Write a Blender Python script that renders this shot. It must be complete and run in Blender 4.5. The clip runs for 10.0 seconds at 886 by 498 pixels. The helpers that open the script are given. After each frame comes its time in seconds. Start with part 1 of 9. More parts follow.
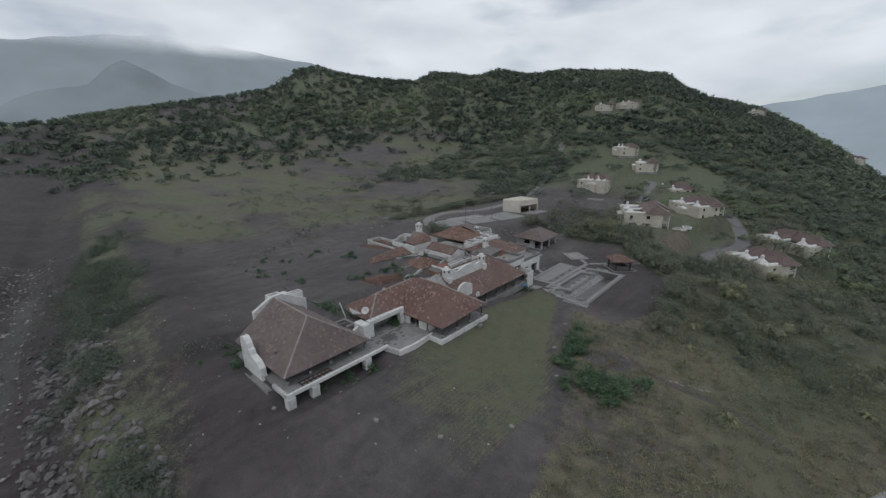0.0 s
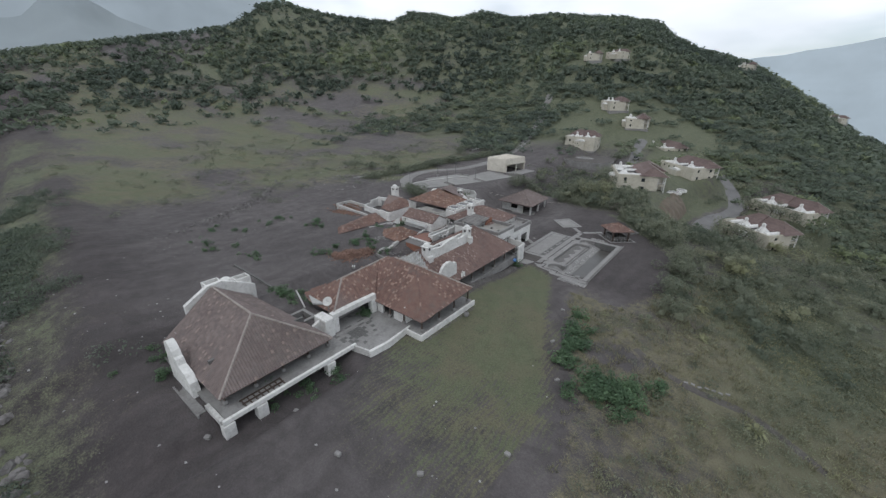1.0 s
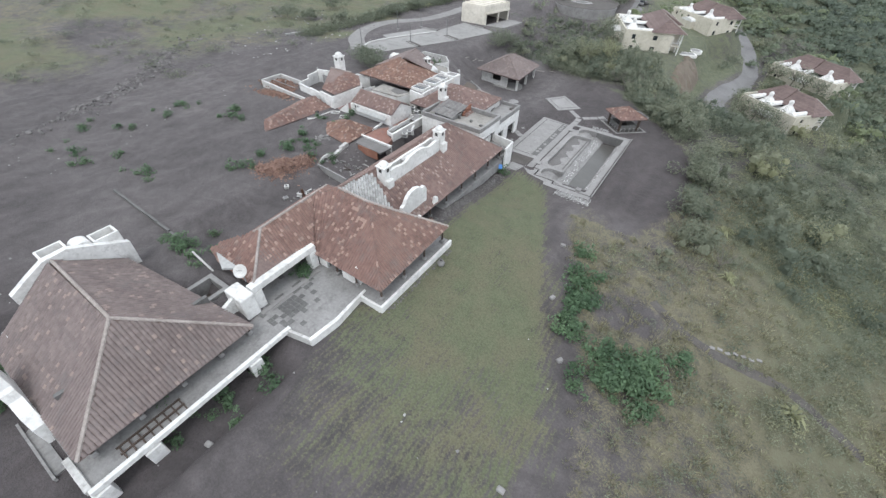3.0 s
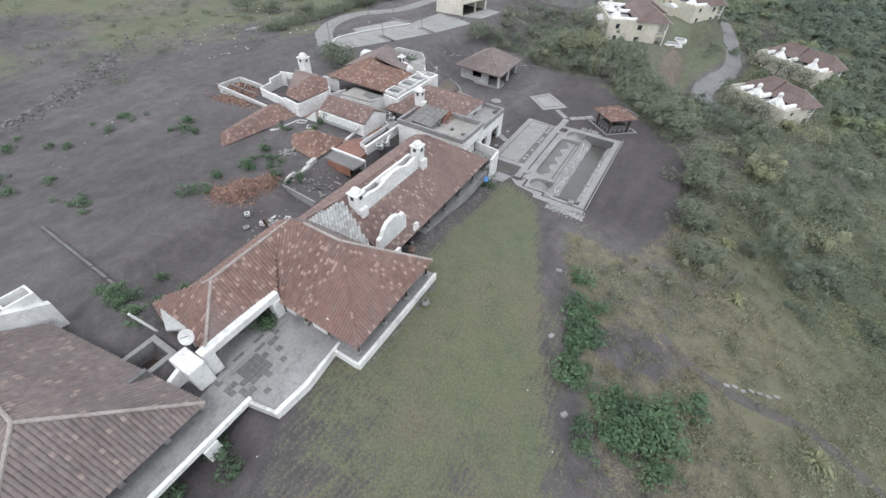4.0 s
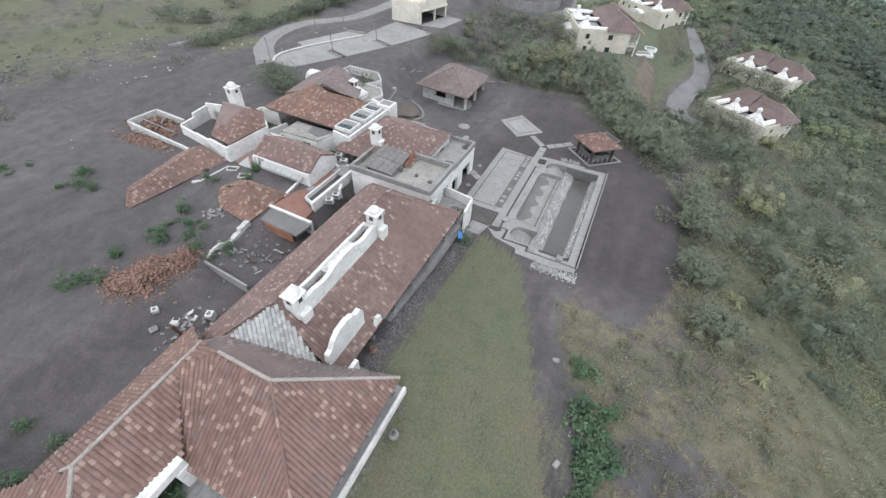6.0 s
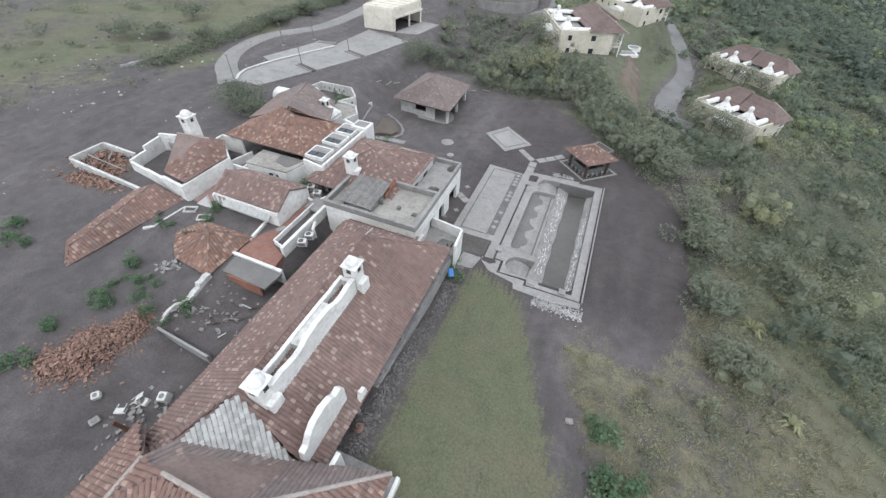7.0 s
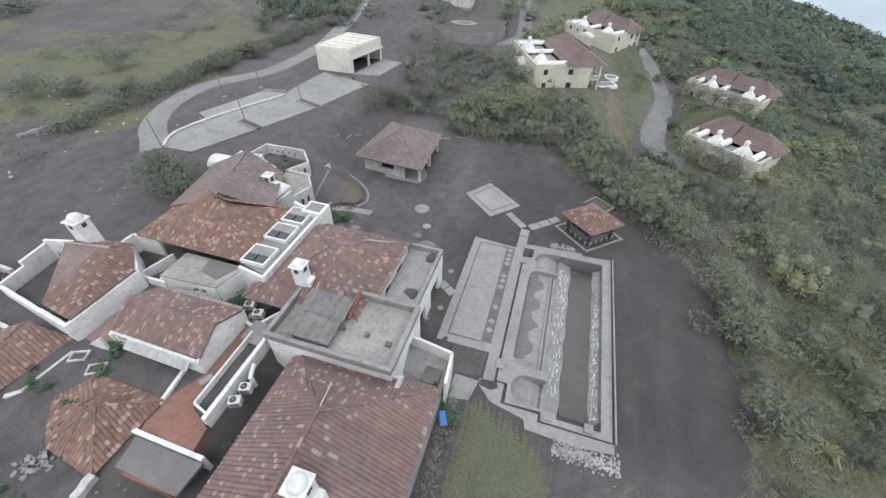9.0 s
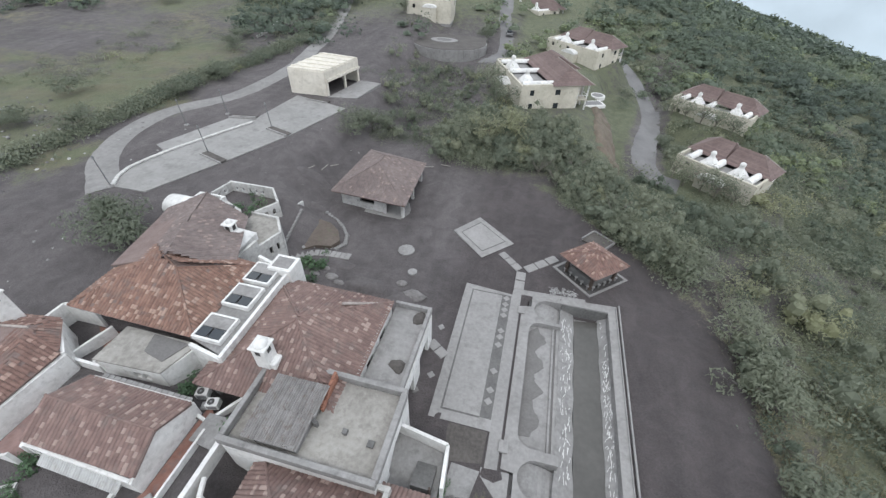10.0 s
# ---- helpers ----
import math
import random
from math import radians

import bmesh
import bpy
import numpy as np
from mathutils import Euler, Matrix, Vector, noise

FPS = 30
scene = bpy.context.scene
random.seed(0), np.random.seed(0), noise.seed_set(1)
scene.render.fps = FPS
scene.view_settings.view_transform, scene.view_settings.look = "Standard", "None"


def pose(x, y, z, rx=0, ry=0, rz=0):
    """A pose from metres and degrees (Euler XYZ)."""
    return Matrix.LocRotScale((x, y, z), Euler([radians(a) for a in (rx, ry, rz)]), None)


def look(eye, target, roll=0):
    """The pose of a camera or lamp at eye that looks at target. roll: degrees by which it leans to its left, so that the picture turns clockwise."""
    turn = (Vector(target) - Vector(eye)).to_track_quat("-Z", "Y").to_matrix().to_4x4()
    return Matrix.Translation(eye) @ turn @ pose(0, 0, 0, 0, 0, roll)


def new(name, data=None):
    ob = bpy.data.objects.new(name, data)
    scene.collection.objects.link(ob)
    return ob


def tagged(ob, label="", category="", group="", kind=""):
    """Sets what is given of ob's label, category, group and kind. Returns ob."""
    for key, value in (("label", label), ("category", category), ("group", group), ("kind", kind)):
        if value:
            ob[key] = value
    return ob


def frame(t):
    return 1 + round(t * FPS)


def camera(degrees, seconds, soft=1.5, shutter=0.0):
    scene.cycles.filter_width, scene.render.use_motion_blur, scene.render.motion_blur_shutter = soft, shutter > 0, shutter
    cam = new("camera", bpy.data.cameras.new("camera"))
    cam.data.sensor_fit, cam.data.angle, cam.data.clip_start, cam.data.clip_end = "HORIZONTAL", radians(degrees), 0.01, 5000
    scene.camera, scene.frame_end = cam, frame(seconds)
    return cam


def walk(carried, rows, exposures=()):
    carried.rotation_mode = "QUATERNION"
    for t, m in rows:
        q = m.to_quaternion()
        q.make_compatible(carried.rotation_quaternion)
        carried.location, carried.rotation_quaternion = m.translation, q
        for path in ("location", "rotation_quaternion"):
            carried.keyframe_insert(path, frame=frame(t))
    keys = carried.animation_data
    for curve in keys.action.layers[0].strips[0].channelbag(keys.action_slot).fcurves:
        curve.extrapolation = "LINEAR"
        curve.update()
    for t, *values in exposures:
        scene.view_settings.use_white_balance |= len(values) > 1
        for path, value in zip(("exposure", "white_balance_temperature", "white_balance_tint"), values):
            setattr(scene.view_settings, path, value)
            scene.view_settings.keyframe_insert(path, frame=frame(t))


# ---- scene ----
cam = camera(96.50, 10.0, 1.4)
# seconds, place in metres, turn in degrees
ROWS = [
    (0.0, 26.063, -67.287, 30.010, 74.052, 0.523, 41.440),
    (0.5, 22.413, -63.225, 29.802, 71.941, -0.064, 39.786),
    (1.0, 18.804, -59.260, 29.635, 67.508, -0.685, 38.598),
    (1.5, 15.704, -55.377, 29.494, 59.518, -1.014, 37.854),
    (2.0, 12.966, -51.813, 29.462, 51.957, -1.685, 37.402),
    (2.5, 10.751, -48.594, 29.390, 49.010, -1.811, 35.902),
    (4.0, 5.303, -40.517, 29.461, 45.864, -1.863, 30.960),
    (4.5, 3.824, -37.994, 29.455, 45.761, -2.040, 29.460),
    (5.0, 2.360, -35.568, 29.493, 45.699, -2.481, 28.622),
    (5.5, 1.054, -33.161, 29.560, 45.599, -2.958, 27.434),
    (7.0, -2.747, -25.559, 29.204, 45.632, -2.058, 22.317),
    (7.5, -4.024, -22.757, 29.179, 45.683, -1.619, 20.890),
    (8.0, -5.193, -19.837, 29.098, 45.711, -1.428, 19.662),
    (8.5, -6.472, -16.877, 29.108, 46.604, -1.571, 18.279),
    (9.0, -7.591, -13.932, 29.196, 47.922, -1.396, 17.058),
    (9.5, -8.602, -11.025, 29.160, 48.580, -1.379, 15.610),
    (10.0, -9.644, -8.174, 29.177, 49.257, -1.703, 14.313),
]
EXPOSURES = [(0.0, -0.92), (0.5, -0.80), (1.0, -0.45), (1.5, 0.06), (2.0, 0.35), (2.5, 0.44), (4.0, 0.46), (7.0, 0.45), (10.0, 0.31)]
walk(cam, [(t, pose(x, y, z, rx, ry, rz)) for t, x, y, z, rx, ry, rz in ROWS], EXPOSURES)

# ---- light: a bright overcast sky and a veiled sun ----
world = bpy.data.worlds.new("overcast_sky")
scene.world = world
world.use_nodes = True
wn, wl = world.node_tree.nodes, world.node_tree.links
sky = wn.new("ShaderNodeTexSky")
sky.sky_type, sky.sun_disc = "NISHITA", False
sky.sun_elevation, sky.sun_rotation = radians(55), radians(200)
coord = wn.new("ShaderNodeTexCoord")
stretch = wn.new("ShaderNodeMapping")
stretch.inputs["Scale"].default_value = (1.3, 1.3, 3.6)
cloud = wn.new("ShaderNodeTexNoise")
cloud.inputs["Scale"].default_value, cloud.inputs["Detail"].default_value, cloud.inputs["Roughness"].default_value = 1.5, 5.0, 0.5
cover = wn.new("ShaderNodeValToRGB")
cover.color_ramp.elements[0].position, cover.color_ramp.elements[1].position = 0.30, 0.50
white = wn.new("ShaderNodeValToRGB")
white.color_ramp.elements[0].color, white.color_ramp.elements[1].color = (7.4, 8.1, 9.0, 1), (11.4, 12.0, 12.7, 1)
white.color_ramp.elements[0].position, white.color_ramp.elements[1].position = 0.3, 0.75
cloud2 = wn.new("ShaderNodeTexNoise")
cloud2.inputs["Scale"].default_value, cloud2.inputs["Detail"].default_value = 2.2, 4.5
veil = wn.new("ShaderNodeMixRGB")
bg = wn["Background"] if "Background" in wn else wn.new("ShaderNodeBackground")
wl.new(coord.outputs["Generated"], stretch.inputs[0])
wl.new(stretch.outputs[0], cloud.inputs["Vector"])
wl.new(stretch.outputs[0], cloud2.inputs["Vector"])
wl.new(cloud.outputs["Fac"], cover.inputs[0])
wl.new(cloud2.outputs["Fac"], white.inputs[0])
wl.new(cover.outputs[0], veil.inputs[0])
wl.new(sky.outputs[0], veil.inputs[1])
wl.new(white.outputs[0], veil.inputs[2])
wl.new(veil.outputs[0], bg.inputs["Color"])
bg.inputs["Strength"].default_value = 0.14
sun = new("sun", bpy.data.lights.new("sun", "SUN"))
sun.data.energy, sun.data.angle, sun.data.color = 0.8, radians(14), (0.98, 0.98, 0.96)
sun.matrix_world = look((20, -60, 110), (0, 0, 0))

# ---- materials ----
def mat(name, dark, light, big=0.35, fine=5.0, rough=0.88, bump=0.25, island=0.0, pale=None, pale_from=0.86, stain=None, metal=0.0, wet=0.0, own=0.0):
    """A weathered surface: two scales of noise between dark and light, stains, a value shift for each loose piece (island) or object (own)."""
    m = bpy.data.materials.new(name)
    m.use_nodes = True
    n, l = m.node_tree.nodes, m.node_tree.links
    b = n["Principled BSDF"]
    geo = n.new("ShaderNodeNewGeometry")
    def noise_tex(scale, detail, rough_=0.6):
        t = n.new("ShaderNodeTexNoise")
        t.inputs["Scale"].default_value, t.inputs["Detail"].default_value, t.inputs["Roughness"].default_value = scale, detail, rough_
        l.new(geo.outputs["Position"], t.inputs["Vector"])
        return t
    a, f = noise_tex(big, 5), noise_tex(fine, 4)
    add = n.new("ShaderNodeMath"); add.operation = "MULTIPLY_ADD"; add.inputs[1].default_value = 0.55
    half = n.new("ShaderNodeMath"); half.operation = "MULTIPLY"; half.inputs[1].default_value = 0.45
    l.new(f.outputs["Fac"], half.inputs[0]); l.new(a.outputs["Fac"], add.inputs[0]); l.new(half.outputs[0], add.inputs[2])
    ramp = n.new("ShaderNodeValToRGB")
    ramp.color_ramp.elements[0].position, ramp.color_ramp.elements[1].position = 0.36, 0.64
    ramp.color_ramp.elements[0].color, ramp.color_ramp.elements[1].color = (*dark, 1), (*light, 1)
    l.new(add.outputs[0], ramp.inputs[0])
    col = ramp.outputs[0]
    if pale or island or own:
        if own:
            src = n.new("ShaderNodeObjectInfo").outputs["Random"]
        else:
            src = geo.outputs["Random Per Island"]
        amount = own or island
        hsv = n.new("ShaderNodeHueSaturation")
        mr = n.new("ShaderNodeMapRange"); mr.inputs[3].default_value, mr.inputs[4].default_value = 1 - amount, 1 + amount
        l.new(src, mr.inputs[0]); l.new(mr.outputs[0], hsv.inputs["Value"]); l.new(col, hsv.inputs["Color"])
        col = hsv.outputs[0]
        if pale:
            gt = n.new("ShaderNodeMath"); gt.operation = "GREATER_THAN"; gt.inputs[1].default_value = pale_from
            mul = n.new("ShaderNodeMath"); mul.operation = "MULTIPLY"; mul.inputs[1].default_value = 0.85
            mx = n.new("ShaderNodeMixRGB"); mx.inputs[2].default_value = (*pale, 1)
            l.new(src, gt.inputs[0]); l.new(gt.outputs[0], mul.inputs[0]); l.new(mul.outputs[0], mx.inputs[0]); l.new(col, mx.inputs[1])
            col = mx.outputs[0]
    if stain:
        s = noise_tex(big * 2.3 + 0.3, 8, 0.7)
        sr = n.new("ShaderNodeValToRGB"); sr.color_ramp.elements[0].position, sr.color_ramp.elements[1].position = 0.52, 0.7
        sr.color_ramp.elements[1].color = (0.8, 0.8, 0.8, 1)
        mx = n.new("ShaderNodeMixRGB"); mx.inputs[2].default_value = (*stain, 1)
        l.new(s.outputs["Fac"], sr.inputs[0]); l.new(sr.outputs[0], mx.inputs[0]); l.new(col, mx.inputs[1])
        col = mx.outputs[0]
    l.new(col, b.inputs["Base Color"])
    b.inputs["Roughness"].default_value, b.inputs["Metallic"].default_value = rough, metal
    if bump:
        bp = n.new("ShaderNodeBump"); bp.inputs["Strength"].default_value = bump; bp.inputs["Distance"].default_value = 0.05
        l.new(f.outputs["Fac"], bp.inputs["Height"]); l.new(bp.outputs[0], b.inputs["Normal"])
    return m

ASH_GREY = (0.115, 0.105, 0.105)
M_white = mat("weathered_white_plaster", (0.52, 0.51, 0.49), (0.70, 0.69, 0.67), 0.5, 3.0, stain=(0.37, 0.355, 0.34))
M_white_dirty = mat("dirty_white_plaster", (0.34, 0.33, 0.315), (0.56, 0.55, 0.53), 0.6, 3.0, stain=(0.22, 0.21, 0.20))
M_cream = mat("cream_plaster", (0.41, 0.38, 0.31), (0.54, 0.505, 0.43), 0.3, 2.0, stain=(0.34, 0.31, 0.26))
M_raw = mat("raw_cream_render", (0.49, 0.45, 0.385), (0.63, 0.59, 0.52), 0.3, 1.5, stain=(0.40, 0.37, 0.32))
M_conc = mat("grey_concrete", (0.175, 0.168, 0.162), (0.27, 0.262, 0.255), 0.35, 4.0, stain=(0.125, 0.118, 0.115))
M_conc_pale = mat("pale_concrete", (0.190, 0.182, 0.176), (0.272, 0.262, 0.254), 0.25, 3.0, stain=(0.145, 0.137, 0.131))
# Dark concrete; on inner walls under roofs its dark stands in for shade.
M_conc_dark = mat("dark_and_shaded_concrete", (0.09, 0.088, 0.085), (0.15, 0.145, 0.14), 0.5, 4.0)
M_paver = mat("deck_paver", (0.185, 0.177, 0.171), (0.262, 0.252, 0.244), 0.3, 4.0, own=0.05)
M_strip = mat("dark_pebble_strip", (0.08, 0.076, 0.074), (0.14, 0.135, 0.13), 1.0, 9.0, bump=0.6)
M_tile_a = mat("grey_brown_roof_tile", (0.124, 0.096, 0.090), (0.198, 0.159, 0.149), 0.22, 2.0, island=0.13, pale=(0.26, 0.20, 0.175), pale_from=0.95, stain=(0.14, 0.12, 0.115))
M_tile_b = mat("red_brown_roof_tile", (0.135, 0.078, 0.064), (0.212, 0.130, 0.108), 0.22, 2.0, island=0.15, pale=(0.31, 0.215, 0.178), pale_from=0.87, stain=(0.15, 0.12, 0.11))
M_tile_c = mat("brown_roof_tile", (0.135, 0.086, 0.076), (0.215, 0.145, 0.127), 0.22, 2.0, island=0.14, pale=(0.31, 0.235, 0.205), pale_from=0.90, stain=(0.14, 0.115, 0.105))
M_tile_n = mat("orange_brown_roof_tile", (0.145, 0.080, 0.060), (0.235, 0.140, 0.108), 0.25, 2.0, island=0.2, pale=(0.33, 0.235, 0.19), pale_from=0.88, stain=(0.14, 0.11, 0.10))
M_tile_grey = mat("bare_grey_roof_tile", (0.27, 0.27, 0.26), (0.42, 0.42, 0.41), 0.5, 3.0, island=0.2)
M_tile_far = mat("dark_red_villa_tile", (0.120, 0.083, 0.076), (0.185, 0.135, 0.125), 0.3, 2.0, island=0.16)
M_underlay = mat("roof_pan_tiles", (0.135, 0.095, 0.086), (0.20, 0.150, 0.136), 0.5, 4.0)
M_cap = mat("ridge_mortar", (0.21, 0.18, 0.163), (0.35, 0.31, 0.285), 0.8, 5.0)
M_wood = mat("dark_stained_timber", (0.045, 0.032, 0.025), (0.085, 0.062, 0.05), 0.8, 9.0)
M_brick = mat("red_brick", (0.20, 0.085, 0.055), (0.30, 0.145, 0.10), 0.8, 6.0, own=0.2)
M_redfloor = mat("red_clay_floor", (0.155, 0.070, 0.050), (0.24, 0.130, 0.105), 0.35, 3.0, stain=(0.11, 0.10, 0.10))
M_pinkfloor = mat("faded_pink_floor", (0.20, 0.125, 0.112), (0.30, 0.205, 0.185), 0.35, 3.0, stain=(0.15, 0.13, 0.13))
M_rubble = mat("broken_tile_rubble", (0.150, 0.088, 0.068), (0.25, 0.155, 0.120), 0.8, 6.0, island=0.35)
M_sheet = mat("rusty_grey_sheet", (0.155, 0.145, 0.14), (0.265, 0.255, 0.245), 0.9, 3.0, rough=0.6, island=0.15, stain=(0.13, 0.095, 0.075))
M_sheet_pale = mat("pale_corrugated_sheet", (0.30, 0.30, 0.29), (0.42, 0.42, 0.41), 0.6, 3.0, rough=0.6, island=0.12, stain=(0.25, 0.24, 0.22))
M_silted = mat("silted_flat_roof", (0.185, 0.172, 0.155), (0.31, 0.295, 0.27), 0.3, 3.0, stain=(0.14, 0.125, 0.112))
M_drift = mat("ash_drift", (0.115, 0.108, 0.104), (0.16, 0.152, 0.147), 0.6, 5.0)
# Near-black stand-in for shade in openings; also tyres, grilles and drains.
M_dark = mat("dark_shade_and_trim", (0.035, 0.032, 0.031), (0.06, 0.056, 0.054), 0.6, 3.0)
M_metal = mat("grey_painted_metal", (0.10, 0.10, 0.10), (0.18, 0.18, 0.18), 0.8, 5.0, rough=0.5)
M_rust = mat("rusty_iron", (0.07, 0.035, 0.022), (0.14, 0.07, 0.045), 0.8, 6.0)
M_appliance = mat("dusty_white_enamel", (0.42, 0.41, 0.39), (0.60, 0.59, 0.57), 0.8, 5.0, rough=0.5)
M_rock = mat("dark_volcanic_rock", (0.075, 0.068, 0.066), (0.17, 0.16, 0.155), 0.6, 3.0, bump=0.7, island=0.3)
M_palerock = mat("pale_grey_rock", (0.20, 0.195, 0.19), (0.36, 0.35, 0.34), 0.6, 3.0, bump=0.6, island=0.3)
M_road = mat("dusty_grey_road", (0.165, 0.158, 0.152), (0.24, 0.23, 0.222), 0.2, 2.0, stain=(0.13, 0.125, 0.12))
M_lot = mat("dusty_car_park_concrete", (0.195, 0.188, 0.18), (0.265, 0.257, 0.247), 0.15, 2.0, stain=(0.15, 0.143, 0.137))
M_cobble = mat("dark_cobbled_road", (0.125, 0.12, 0.12), (0.185, 0.18, 0.178), 0.25, 3.0)
M_ashpath = mat("trodden_ash_track", (0.092, 0.088, 0.076), (0.135, 0.129, 0.112), 0.5, 4.0, stain=(0.11, 0.112, 0.075))
M_earth = mat("bare_brown_earth", (0.085, 0.066, 0.050), (0.170, 0.135, 0.104), 0.5, 3.0, bump=0.6, stain=(0.13, 0.13, 0.08))
M_soil = mat("dark_garden_soil", (0.055, 0.048, 0.044), (0.10, 0.09, 0.082), 0.5, 4.0)
M_bed = mat("brown_bed_soil", (0.075, 0.058, 0.048), (0.125, 0.100, 0.084), 0.5, 5.0, bump=0.5, stain=(0.085, 0.09, 0.055))
M_dampash = mat("damp_ash", (0.062, 0.054, 0.054), (0.105, 0.094, 0.093), 0.6, 4.0, bump=0.5)
M_driftwood = mat("bleached_wood", (0.21, 0.195, 0.175), (0.34, 0.32, 0.29), 0.9, 7.0)
M_blue = mat("blue_plastic", (0.03, 0.12, 0.35), (0.06, 0.20, 0.48), 0.8, 4.0, rough=0.5)
M_bark = mat("grey_bark", (0.10, 0.088, 0.075), (0.20, 0.18, 0.155), 1.0, 8.0, bump=0.6)

def leaf_mat(name, dark, light, island=0.35, bright=None):
    """Foliage with a hue of its own for each plant (attribute tint) and each leaf spray."""
    m = bpy.data.materials.new(name)
    m.use_nodes = True
    n, l = m.node_tree.nodes, m.node_tree.links
    b = n["Principled BSDF"]
    at = n.new("ShaderNodeAttribute"); at.attribute_name = "tint"
    ramp = n.new("ShaderNodeValToRGB")
    ramp.color_ramp.elements[0].color, ramp.color_ramp.elements[1].color = (*dark, 1), (*light, 1)
    if bright:
        ramp.color_ramp.elements[1].position = 0.72
        ramp.color_ramp.elements.new(1.0).color = (*bright, 1)
    l.new(at.outputs["Fac"], ramp.inputs[0])
    geo = n.new("ShaderNodeNewGeometry")
    mr = n.new("ShaderNodeMapRange"); mr.inputs[3].default_value, mr.inputs[4].default_value = 1 - island, 1 + island
    hsv = n.new("ShaderNodeHueSaturation")
    l.new(geo.outputs["Random Per Island"], mr.inputs[0]); l.new(mr.outputs[0], hsv.inputs["Value"]); l.new(ramp.outputs[0], hsv.inputs["Color"])
    l.new(hsv.outputs[0], b.inputs["Base Color"])
    b.inputs["Roughness"].default_value = 0.75
    thin, mx = n.new("ShaderNodeBsdfTranslucent"), n.new("ShaderNodeMixShader")
    mx.inputs[0].default_value = 0.4
    l.new(hsv.outputs[0], thin.inputs["Color"]); l.new(b.outputs[0], mx.inputs[1]); l.new(thin.outputs[0], mx.inputs[2])
    l.new(mx.outputs[0], n["Material Output"].inputs["Surface"])
    return m

M_leaf_far = leaf_mat("hill_forest_leaves", (0.082, 0.106, 0.084), (0.138, 0.168, 0.120), 0.16, (0.20, 0.235, 0.13))
M_leaf = leaf_mat("scrub_leaves", (0.112, 0.136, 0.100), (0.205, 0.220, 0.155), 0.16, (0.28, 0.285, 0.165))
M_leaf_fresh = leaf_mat("fresh_green_leaves", (0.075, 0.130, 0.070), (0.130, 0.200, 0.105))
M_straw = leaf_mat("dry_grass_blades", (0.18, 0.18, 0.11), (0.28, 0.26, 0.165))
M_grass = leaf_mat("green_grass_blades", (0.135, 0.150, 0.090), (0.185, 0.195, 0.12))

def water_mat():
    m = mat("stagnant_pool_water", (0.060, 0.056, 0.050), (0.085, 0.079, 0.072), 0.3, 2.0, rough=0.3, bump=0.05)
    return m
M_water = water_mat()
M_stream = mat("dark_stream_bed", (0.035, 0.033, 0.031), (0.065, 0.062, 0.06), 0.5, 4.0, rough=0.8)

def glass_mat():
    m = bpy.data.materials.new("dusty_glass"); m.use_nodes = True
    b = m.node_tree.nodes["Principled BSDF"]
    b.inputs["Base Color"].default_value, b.inputs["Roughness"].default_value = (0.03, 0.035, 0.04, 1), 0.12
    return m
M_glass = glass_mat()

